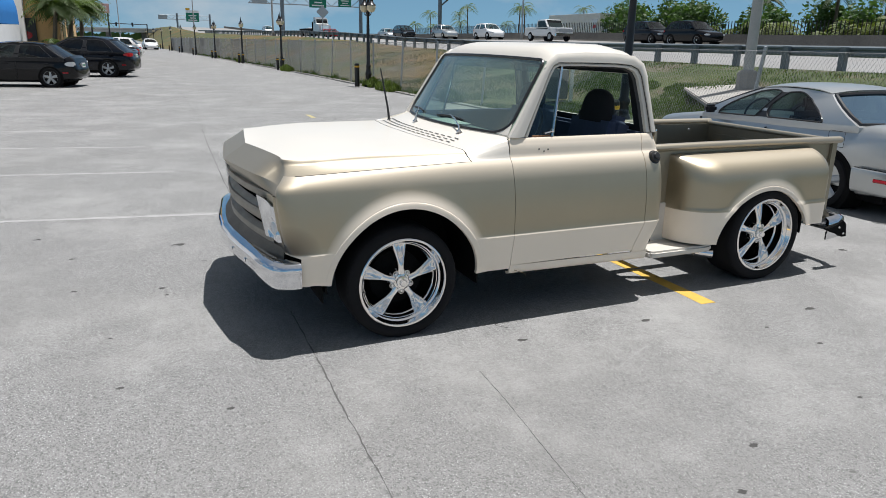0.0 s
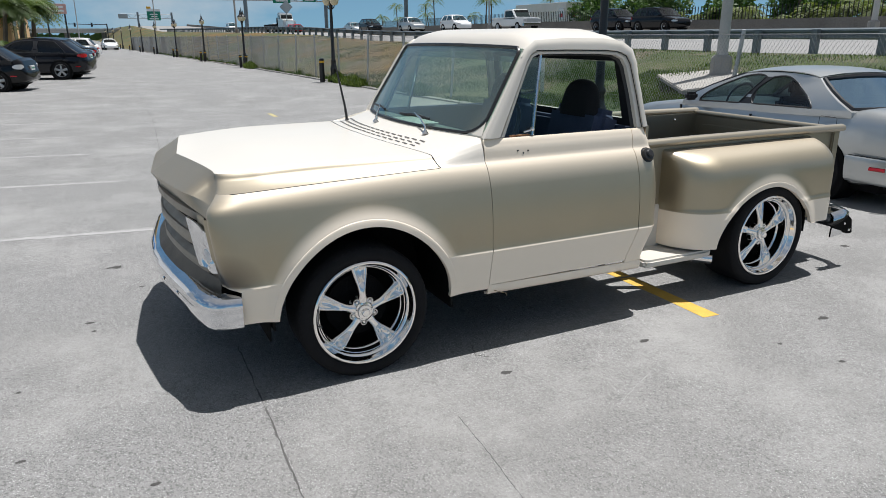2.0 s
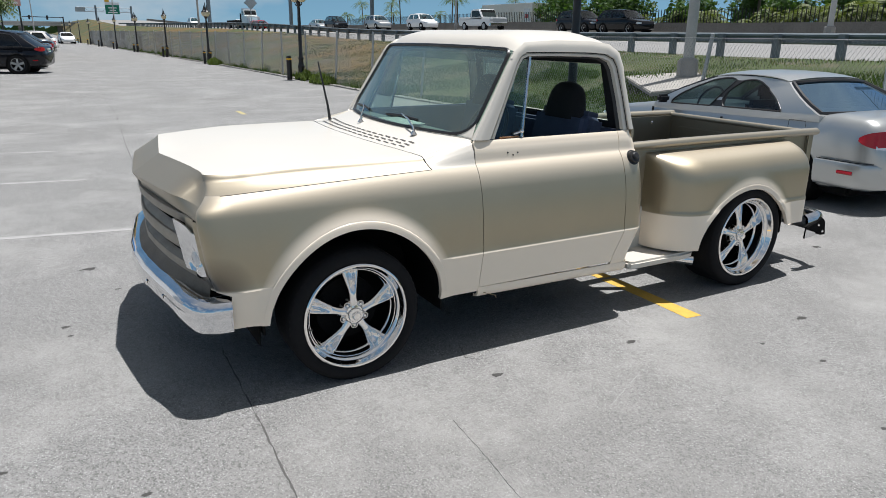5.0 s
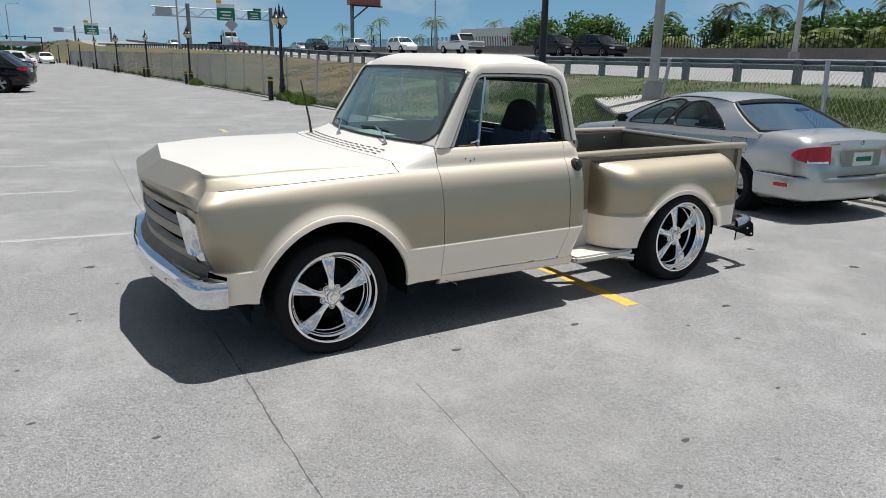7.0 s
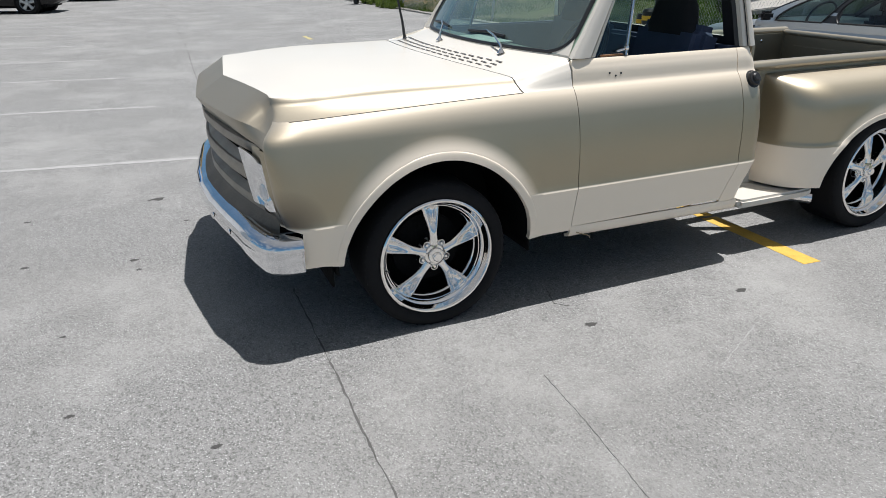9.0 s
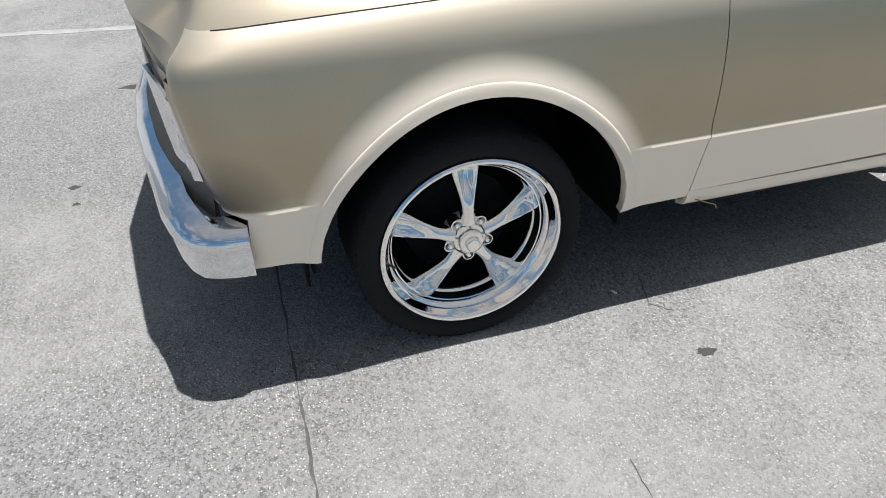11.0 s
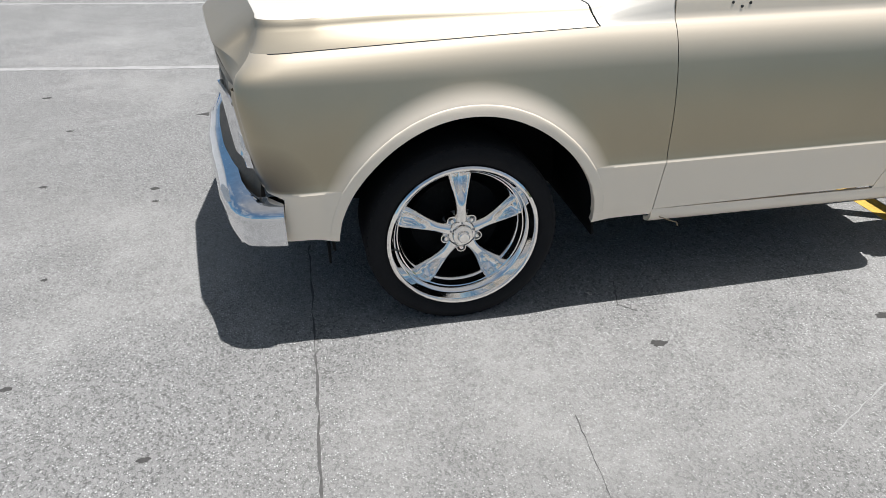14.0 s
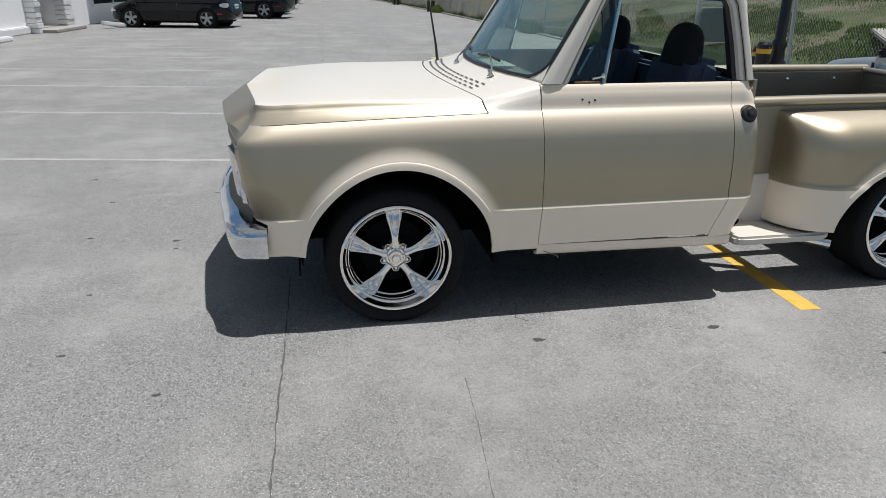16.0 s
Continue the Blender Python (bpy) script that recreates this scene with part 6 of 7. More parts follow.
ochre_building()
stop = thing("wheel_stop", "broken white concrete wheel stop beside a parked car", "wheel stop", (-6.83, 23.6, 0), turn=60)
part("block", moved(box((-0.55, -0.10, 0), (0.55, 0.10, 0.14), 0.03), Matrix.Rotation(radians(7), 4, "Y") @ Matrix.Translation((0, 0, 0.06))), WHITE, stop)
stop2 = thing("wheel_stop", "white concrete wheel stop near the wall", "wheel stop", (-8.3, 17.3, 0), turn=85)
part("block", box((-0.9, -0.10, 0), (0.9, 0.10, 0.13), 0.03), WHITE, stop2)

# ---- other vehicles ----
def car(name, label, category, at, turn, paint, L=4.6, W=1.78, H=1.45, belt=0.92, hood=0.92, deck=0.98, nose=0.68, tail=0.62, rb=-1.75, rt=-0.95, ft=0.25, fb=1.0, clear=0.20, base=2.7, wr=0.32,
        glass=None, group="", detail=True, warp=0.0, tilt=0.0, foot=0.955, front_curve=0.92, rear_glass=None, tail_mat=None, tail_w=0.36, front_axle=None, rim=None, head=0.70, top_v=0.88, lamp=(0.065, 0.225), lamp_end=0.86, cut_lamp=False, soften=0.0, crown=0.05, wins=((0.10, 0.47), (0.53, 0.945))):
    """A passenger car looking along +x, built round the origin: body shell, glazed cabin, wheels, lamps and trim."""
    glass = glass or DEEP
    t = thing(name, label, category, at, group, turn=turn)
    h2 = L / 2
    top_tab = [(-h2, tail), (-h2 + 0.04, tail + 0.10), (-h2 + 0.10, deck - 0.06), (-h2 + 0.22, deck), (rb, deck + 0.02), (rb + 0.25, belt + 0.35 * tilt), (fb - 0.1, belt - 0.5 * tilt), (fb, hood + 0.03), (fb + 0.2, hood), (h2 - 0.45, nose + (hood - nose) * 0.45), (h2 - 0.12, nose), (h2 - 0.04, nose - 0.10), (h2, nose - 0.2)]
    wid_tab = [(-h2, 0.70), (-h2 + 0.05, 0.82), (-h2 + 0.18, 0.93), (-h2 + 0.6, 0.985), (0, 1.0), (h2 - 0.8, 0.98), (h2 - 0.3, 0.90), (h2 - 0.1, 0.78), (h2, 0.62)]
    bot_tab = [(-h2, clear + 0.14), (-h2 + 0.15, clear + 0.05), (-h2 + 0.6, clear), (h2 - 0.6, clear), (h2 - 0.1, clear + 0.03), (h2, clear + 0.10)]
    xs = sorted(set([-h2, -h2 + 0.02, -h2 + 0.05, -h2 + 0.1, -h2 + 0.16, -h2 + 0.22, h2 - 0.22, h2 - 0.12, h2 - 0.06, h2 - 0.02, h2] + steps(-h2 + 0.3, h2 - 0.3, 30)))
    sec = [(0.0, 0.0), (0.80, 0.0), (0.93, 0.06), (0.965, 0.16), (0.985, 0.30), (1.0, 0.52), (1.0, 0.66), (0.985, 0.80), (0.955, 0.90), (0.91, 0.965), (0.85, 0.995), (0.7, 1.01), (0.4, 1.025), (0.0, 1.03)]

    def shell(x, i):
        i = int(i)
        s = 1
        if i >= len(sec):
            i = 2 * len(sec) - 1 - i
            s = -1
        a, f = sec[i]
        b, tp = curve_at(bot_tab, x), curve_at(top_tab, x)
        w = W / 2 * curve_at(wid_tab, x)
        if f > 0.6:
            a = a * (1 - 0.02 * smooth01((f - 0.6) / 0.4))
        return Vector((x, s * a * w, b + f * (tp - b)))

    body = sheet(xs, list(range(2 * len(sec))), shell)
    bmesh.ops.remove_doubles(body, verts=body.verts, dist=0.0005)
    ends = [[e for e in body.edges if len(e.link_faces) == 1 and all(abs(v.co.x - x) < 1e-4 for v in e.verts)] for x in (-h2, h2)]
    for ring in ends:
        bmesh.ops.holes_fill(body, edges=ring, sides=0)
    bmesh.ops.recalc_face_normals(body, faces=body.faces)
    part("body", body, paint, t, angle=40)
    part("underbody", box((-h2 + 0.3, -W / 2 + 0.12, clear - 0.03), (h2 - 0.3, W / 2 - 0.12, clear + 0.1), 0.03), BLACK, t)
    # cabin
    yb, yt = W / 2 * foot, W / 2 * head
    zb = belt + 0.0

    def eased(u, v):
        # rounds the corners of the side windows
        for lo, hi in wins:
            a, b = (2 * u - lo - hi) / (hi - lo), (2 * v - 0.06 - top_v) / (top_v - 0.06)
            if soften and v > 0 and abs(a) < 1.12:
                k = soften * min(1.0, (1.12 - abs(a)) / 0.12) * min(1.0, max(0.0, (1.19 - abs(b)) / 0.18))
                a, b = a * math.sqrt(1 - k * b * b / 2), b * (math.sqrt(1 - k * a * a / 2) if b > 0 else 1.0)
                return (a * (hi - lo) + lo + hi) / 2, (b * (top_v - 0.06) + 0.06 + top_v) / 2
        return u, v

    def cabin(u, v):
        u, v = eased(u, v)
        low, v = min(0.0, v), max(0.0, v)
        x0, x1 = rb + 0.12 + (rt - rb - 0.12) * v ** 0.9, fb + (ft - fb) * v ** front_curve
        bow = 0.02 * math.sin(math.pi * v)
        u = u + warp * v ** 2.2 * math.exp(-((u - 0.2) / 0.16) ** 2) * min(1.0, u / 0.1)
        y = yb + (yt - yb) * v ** 1.2 + bow
        roof_drop = crown * abs(2 * u - 1) ** 2.5 * v
        arc = warp * 0.85 * (max(0.0, 0.55 - u) / 0.33) ** 2 * min(1.0, u / 0.2) ** 2 * (v if v <= 0.88 else 0.88 * (1 - v) / 0.12)
        foot_z = zb + tilt * (0.42 - u)
        return Vector((x0 + (x1 - x0) * u, -y, foot_z + (H - 0.045 - foot_z) * (v + low) - roof_drop - arc))

    us = sorted(set([0, 0.05, 0.10, 0.16, 0.26, 0.31, 0.35, 0.42, 0.48, 0.60, 0.67, 0.75, 0.83, 0.90, 1.0] + [wins[0][0], wins[0][1], wins[1][0], wins[1][1], (wins[0][1] + wins[1][0]) / 2]))
    vs = [-0.18, 0.0, 0.06, 0.3, 0.55, 0.78, top_v, 0.95, 1.0]
    if soften:
        us = sorted(set(us + [lo + (hi - lo) * q for lo, hi in wins for q in (0.04, 0.09, 0.15, 0.25, 0.75, 0.85, 0.91, 0.96)]))
        vs = sorted(set(vs + [top_v - (top_v - 0.06) * q for q in (0.03, 0.07, 0.12, 0.2, 0.3)]))

    def is_window(u, v):
        return 0.06 < v < top_v and (wins[0][0] < u < wins[0][1] or wins[1][0] < u < wins[1][1])

    for s in (1, -1):
        flip = Matrix.Diagonal((1, s, 1, 1))
        side = thicken(sheet(us, vs, cabin, keep=lambda u, v: not is_window(u, v)), 0.012)
        panes = [sheet([u for u in us if lo <= u <= hi], [v for v in vs if 0.06 <= v <= top_v], lambda u, v: cabin(u, v) + Vector((0, 0.004, 0))) for lo, hi in wins]
        for bm, nm, mt in [(side, "cabin_side", paint)] + [(p, "side_window", glass) for p in panes]:
            moved(bm, flip)
            if s < 0:
                bmesh.ops.reverse_faces(bm, faces=bm.faces)
            part(nm, bm, mt, t)
        if detail:
            trim = None
            for lo, hi in wins:
                loop = [cabin(lo, v) for v in steps(0.06, top_v, 14)] + [cabin(u, top_v) for u in steps(lo, hi, 14)[1:-1]] + [cabin(hi, v) for v in steps(top_v, 0.06, 14)] + [cabin(u, 0.06) for u in steps(hi, lo, 14)[1:]]
                trim = pipe([p + Vector((0, -0.002, 0)) for p in loop], 0.011, 5, trim)
            part("window_trim", moved(trim, flip), TRIM, t)
            part("door_pillar", moved(sheet([wins[0][1] - 0.005, wins[1][0] + 0.005], [0.06, 0.5, top_v], lambda u, v: cabin(u, v) + Vector((0, -0.006, 0))), flip), TRIM, t)
            for x in (cabin(0.58, 0)[0], cabin(0.16, 0)[0]):
                part("door_handle", moved(box((x, -W / 2 - 0.015, belt - 0.17), (x + 0.16, -W / 2 + 0.03, belt - 0.135), 0.012), flip), paint, t)
            for x in (cabin(0.5, 0)[0], cabin(0.985, 0)[0]):
                part("door_gap", moved(box((x - 0.004, -W / 2 - 0.0015, clear + 0.14), (x + 0.004, -W / 2 + 0.03, belt - 0.10), 0.0), flip), TRIM, t)
        part("mirror", moved(box((fb - 0.34, -W / 2 - 0.13, belt - 0.02), (fb - 0.25, -W / 2 + 0.05, belt + 0.085), 0.03), flip), TRIM if cut_lamp else paint, t)
    def across(u0, bulge):
        return lambda k, v: (lambda p: Vector((p.x + bulge * (1 - k * k) * (1 - 0.3 * v), p.y * -k, p.z + (0.035 * (1 - k * k)) * v)))(cabin(u0, v))

    ks = steps(-1, 1, 14)
    for nm, u0, bulge in (("windscreen", 1.0, 0.10), ("rear_window", 0.0, -0.10)):
        f = across(u0, bulge)
        ks2 = sorted(set(ks + [-0.93, 0.93]))
        surround = sheet(ks2, vs, f, keep=lambda k, v: not (abs(k) < 0.93 and 0.06 < v < 0.95))
        inner = [k for k in ks2 if abs(k) <= 0.93]
        pane = sheet(inner, vs[2:-1], lambda k, v: f(k, v) + Vector((-0.004 if u0 else 0.004, 0, 0)))
        if not u0:
            bmesh.ops.reverse_faces(surround, faces=surround.faces)
            bmesh.ops.reverse_faces(pane, faces=pane.faces)
        part(nm + "_frame", surround, paint, t)
        if detail:
            edge = [(k, 0.06) for k in inner] + [(0.93, v) for v in (0.3, 0.55, 0.78)] + [(k, 0.95) for k in inner[::-1]] + [(-0.93, v) for v in (0.78, 0.55, 0.3, 0.06)]
            part(nm + "_seal", pipe([f(*e) for e in edge], 0.026 if cut_lamp else 0.018, 6), TRIM, t)
        part(nm, pane, glass if u0 else rear_glass or glass, t)
    fr, bk = across(1.0, 0.10), across(0.0, -0.10)

    def roof(k, w):
        a, b = bk(k, 1.0), fr(k, 1.0)
        p = a.lerp(b, w)
        side = cabin(w, 1.0)
        p.z = side.z + 0.045 * (1 - abs(k) ** 2.6) + 0.012 * math.sin(math.pi * w)
        p.y = -k * (-side.y)
        return p

    rf = sheet(ks, steps(0, 1, 12), roof)
    part("roof", thicken(rf, -0.01), paint, t)
    # cabin inside
    for x in (ft - 0.55, rt + 0.15):
        for y in (-0.36, 0.36):
            st = part("seat", box((x - 0.10, y - 0.24, belt - 0.45), (x + 0.08, y + 0.24, belt + 0.10), 0.06), DARKCLOTH, t)
            part("headrest", box((x - 0.10, y - 0.13, belt + 0.11), (x + 0.0, y + 0.13, belt + 0.30), 0.04), DARKCLOTH, st)
    part("parcel_shelf", box((rb, -yb + 0.06, belt - 0.06), (rt, yb - 0.06, belt - 0.03), 0), DARKCLOTH, t)
    # wheels
    fx = base / 2 if front_axle is None else front_axle
    for x in (fx, fx - base):
        for s in (-1, 1):
            w = new("wheel")
            w.parent = t
            w.matrix_local = pose(x, s * (W / 2 - 0.005), wr, 0, 0, 0 if s < 0 else 180)
            part("wheel_well", lathe([(wr + 0.055, 0.006), (wr + 0.055, 0.26), (0, 0.26)], 28, "y"), BLACK, w)
            part("arch_shade", lathe([(wr - 0.02, 0.003), (wr + 0.05, 0.000), (wr + 0.056, 0.006)], 28, "y"), BLACK, w)
            part("tyre", lathe([(wr * 0.68, 0.0), (wr * 0.74, -0.012), (wr * 0.93, -0.012), (wr, 0.02), (wr, 0.19)], 28, "y"), RUBBER, w)
            rm = part("rim", lathe([(wr * 0.70, -0.006), (wr * 0.67, 0.004), (wr * 0.64, 0.05)], 28, "y"), rim or ZINC, w)
            part("disc", lathe([(0.0, 0.05), (wr * 0.66, 0.05)], 20, "y"), BLACK, w)
            for k in range(5 if detail else 0):
                bm = sheet(steps(0, 1, 4), [-1, -0.5, 0.5, 1], lambda u, v: Vector(((0.035 + 0.02 * u) * v, -0.004 + 0.018 * u + 0.02 * (abs(v) > 0.9), wr * (0.08 + 0.58 * u))))
                part("spoke", moved(bm, Matrix.Rotation(2 * math.pi * k / 5, 4, "Y")), rim or ZINC, rm)
            part("cap", lathe([(0.0, -0.012), (0.05, -0.008), (0.06, 0.01)], 16, "y"), rim or ZINC, rm)
    # lamps, plate
    for s in (-1, 1):
        tz0, tz1 = tail + lamp[0], tail + lamp[1]
        def around(a, lift, end):
            # half plan of the tail or nose, a from the middle (0) round to the flank (1)
            tab = [(0, 0.0, 0.0), (0.35, 0.012, 0.33), (0.55, 0.04, 0.58), (0.68, 0.10, 0.74), (0.78, 0.19, 0.815), (0.88, 0.36, 0.85), (1.0, 0.62, 0.866)]
            x = h2 - curve_at([(p[0], p[1]) for p in tab], a) + lift * (1 - a ** 2)
            return Vector((end * x, s * (curve_at([(p[0], p[2]) for p in tab], a) * W / 1.73 + lift * a ** 2), 0))
        def lens(a0, a1, z0, z1, end, mat, nm, lab):
            def f(v, b):
                p = around(a0 + (a1 - a0) * b, 0.022 + (0.03 * (1 - v) if cut_lamp and end < 0 else 0.0), end)
                p.z = (z0 + z1) / 2 + (z1 - z0) * (v - 0.5) * (math.sqrt(1 - 0.93 * b ** 3.5) if cut_lamp and end < 0 else (0.35 + 0.65 * (1 - abs(2 * b - 1) ** 3.5))) + 0.02 * (0.5 - v) * b
                return p
            bm = sheet(steps(0, 1, 4), steps(0, 1, 14), f)
            bmesh.ops.recalc_face_normals(bm, faces=bm.faces)
            part(nm, thicken(bm, 0.02), mat, t, lab)
        lens(lamp_end - tail_w, lamp_end, tz0, tz1, -1, tail_mat or RED, "tail_light", "clear tail light" if tail_mat else "red tail light")
        lens(0.52, 0.84, nose - 0.19, nose - 0.06, 1, LENS, "headlight", "clear headlight")
        if detail:
            part("side_marker", box((-h2 + 0.25, s * W / 2 * 0.955 - 0.01, clear + 0.26), (-h2 + 0.43, s * W / 2 * 0.955 + 0.01, clear + 0.30), 0.004), RED, t)
    plate = part("number_plate", box((-h2 - 0.016, -0.155, tail + 0.02), (-h2 + 0.05, 0.155, tail + 0.17), 0.006), WHITE, t, "white plate with unreadable green bars")
    part("plate_bar", box((-h2 - 0.019, -0.12, tail + 0.07), (-h2 - 0.014, 0.12, tail + 0.12)), SIGNGREEN, plate)
    return t


SILVER_CAR = car("silver_sedan", "silver four-door sedan parked beside the fence", "car", (6.80, 2.93, -0.04), 82.6, SILVER, L=4.72, W=1.73, H=1.33, belt=0.905, hood=0.845, deck=0.965, nose=0.68, tail=0.635, rb=-1.76, rt=-0.98, ft=0.12, fb=1.02, base=2.70,
                 glass=SHADED, tail_w=0.32, lamp_end=0.80, cut_lamp=True, soften=0.55, crown=0.035, wins=((0.15, 0.54), (0.575, 0.90)), tilt=0.10, warp=0.08, foot=0.93, head=0.665, top_v=0.92, lamp=(0.05, 0.24), front_curve=1.3, rear_glass=SKYGLASS)


def silver_trim(t, L, W):
    """Bumper, boot lid gap, plate recess, badge bar, filler flap and exhaust of the silver sedan."""
    h2 = L / 2
    def wrap(a, lift):
        # half plan of the tail, a from the middle (0) round to the wheel (1)
        tab = [(0, 0.0, 0.0), (0.35, 0.012, 0.33), (0.55, 0.04, 0.58), (0.68, 0.10, 0.74), (0.78, 0.19, 0.815), (0.88, 0.36, 0.85), (1.0, 0.62, 0.866)]
        x = -h2 + curve_at([(p[0], p[1]) for p in tab], abs(a)) - lift * (1 - abs(a) ** 2)
        y = math.copysign(curve_at([(p[0], p[2]) for p in tab], abs(a)) * W / 1.73 + lift * abs(a) ** 2, a)
        return x, y

    prof = [(0.28, 0.0), (0.31, 0.03), (0.39, 0.045), (0.47, 0.050), (0.515, 0.054), (0.532, 0.045), (0.538, 0.02), (0.538, 0.0)]
    bm = sheet(steps(-1, 1, 48), list(range(len(prof))), lambda a, i: (lambda q: Vector((q[0], -q[1], prof[int(i)][0])))(wrap(a, prof[int(i)][1])))
    bmesh.ops.recalc_face_normals(bm, faces=bm.faces)
    if sum(f.normal.x for f in bm.faces) > 0:
        bmesh.ops.reverse_faces(bm, faces=bm.faces)
    bp = part("rear_bumper", bm, SILVER, t, "rounded silver rear bumper")
    part("bumper_gap", sheet(steps(-1, 1, 48), [0, 1], lambda a, i: (lambda q: Vector((q[0], -q[1], 0.540 + 0.008 * i)))(wrap(a, 0.018))), TRIM, bp)
    for s in (-1, 1):
        q, r = wrap(0.80 * s, 0.052), wrap(0.88 * s, 0.052)
        part("side_reflector", rod((q[0], -q[1], 0.44), (r[0], -r[1], 0.44), 0.020, n=8), RED, bp, "red side reflector")
        part("lens_clear_strip", sheet(steps(0.50, 0.68, 8), [0, 1, 2], lambda a, i: (lambda q: Vector((q[0], -q[1], 0.690 + 0.018 * i)))(wrap(a * s, 0.056 - 0.006 * i))), LENS, t, "clear lower strip of the tail light")
    part("plate_recess", box((-h2 - 0.006, -0.30, 0.635), (-h2 + 0.05, 0.30, 0.83), 0.012), SILVER, t)
    part("boot_bar", box((-h2 - 0.030, -0.30, 0.826), (-h2 + 0.04, 0.30, 0.848), 0.008), CHROME, t, "chrome bar above the plate")
    part("badge", moved(lathe([(0.020, -0.004), (0.028, -0.006), (0.030, 0.0), (0.020, 0.004)], 20, "x"), Matrix.Translation((-h2 + 0.03, 0, 0.90))), CHROME, t)
    part("badge_bar", box((-h2 + 0.02, 0.36, 0.885), (-h2 + 0.05, 0.52, 0.905), 0.003), CHROME, t)
    part("exhaust_tip", rod((-h2 + 0.15, -0.55, 0.24), (-h2 - 0.03, -0.55, 0.235), 0.035, n=14), STEEL, t)
    flap = [(-1.42 + 0.11 * max(-1, min(1, 1.35 * math.cos(a))), 0.80 + 0.085 * max(-1, min(1, 1.35 * math.sin(a)))) for a in steps(0, 2 * math.pi, 32)]
    part("filler_flap", pipe([(x, 0.866 * W / 1.73 - 0.004, z) for x, z in flap], 0.003, 4), TRIM, t)
    ring = [(0.19 * math.cos(a), 0.19 * math.sin(a), 0) for a in steps(0, 2 * math.pi, 24)]
    part("steering_wheel", moved(pipe(ring, 0.014, 6), Matrix.Translation((0.42, 0.38, 0.93)) @ Matrix.Rotation(radians(65), 4, "Y")), TRIM, t)


silver_trim(SILVER_CAR, 4.72, 1.73)
car("black_sedan", "glossy black sedan parked in a stall", "car", (-4.80, 24.4, 0), 166, NIGHT, L=4.32, W=1.76, H=1.46, belt=0.93, hood=0.93, deck=0.99, nose=0.70, rb=-1.95, rt=-1.15, ft=0.25, fb=1.15, base=2.7, tail_mat=LENS, tail_w=0.26)
car("dark_suv", "dark grey sport utility car parked in a stall", "suv", (-3.15, 31.0, 0), 166, SLATE, L=4.65, W=1.87, H=1.66, belt=1.03, hood=1.03, deck=1.10, nose=0.82, tail=0.80, rb=-2.22, rt=-1.38, ft=0.30, fb=1.18, clear=0.24, base=2.68, wr=0.36, tilt=-0.06, crown=0.10, soften=0.35, head=0.72, wins=((0.13, 0.48), (0.53, 0.93)))
car("dark_suv", "black sport utility car parked in a row", "suv", (-3.3, 35.0, 0), 168, NIGHT, L=4.7, W=1.85, H=1.65, belt=1.05, hood=1.0, deck=1.08, nose=0.8, tail=0.75, rb=-2.2, rt=-1.6, ft=0.35, fb=1.15, base=2.7, wr=0.36, detail=False)
car("parked_car", "black car parked in a row", "car", (-2.9, 41.5, 0), 174, NIGHT, detail=False)
car("parked_car", "white car parked in a row", "car", (-2.2, 64.0, 0), 172, WHITE, H=1.6, belt=1.0, deck=1.05, rb=-2.1, rt=-1.5, detail=False)
car("parked_car", "dark car parked in a row", "car", (-2.6, 52.0, 0), 172, SLATE, detail=False)
car("parked_car", "silver car parked in a row", "car", (-2.8, 60.0, 0), 172, SILVER, detail=False)
car("parked_car", "white sedan standing at the far end", "car", (2.0, 106.0, 0), -85, WHITE, detail=False)

# highway traffic, standing
def traffic(name, label, category, x, y, paint, turn=-90, **kw):
    return car(name, label, category, (x, y, deck_z(x, y)), turn, paint, detail=False, group="vehicles on the highway", glass=SHADED, **kw)


SUV = dict(H=1.7, belt=1.08, hood=1.02, deck=1.1, nose=0.85, tail=0.8, rb=-2.15, rt=-1.65, ft=0.35, fb=1.1, clear=0.25, wr=0.36, W=1.85)
traffic("highway_car", "grey sport utility car on the highway", "suv", 36.2, 41.4, SLATE, **SUV)
traffic("highway_car", "black sport utility car on the highway", "suv", 36.1, 36.5, NIGHT, **SUV)
traffic("highway_car", "white sport utility car on the highway", "suv", 35.2, 66.5, WHITE, **SUV)
traffic("highway_car", "silver sport utility car on the highway", "suv", 34.4, 76.5, SILVER, **SUV)
traffic("highway_car", "black sport utility car on the highway", "suv", 32.2, 84.5, NIGHT, **SUV)
traffic("highway_car", "pale car on the highway", "car", 34.0, 96.0, SILVER)
traffic("highway_car", "dark red car on the highway", "car", 33.3, 124.0, RED)
traffic("highway_car", "white car on the highway", "car", 35.5, 150.0, WHITE, 90, **SUV)
traffic("highway_van", "white passenger van on the highway", "van", 31.0, 175.0, WHITE, H=2.1, L=5.4, W=1.95, belt=1.2, hood=1.15, deck=1.25, nose=0.95, tail=0.9, rb=-2.6, rt=-2.3, ft=1.2, fb=1.9, clear=0.28, wr=0.37, base=3.4)


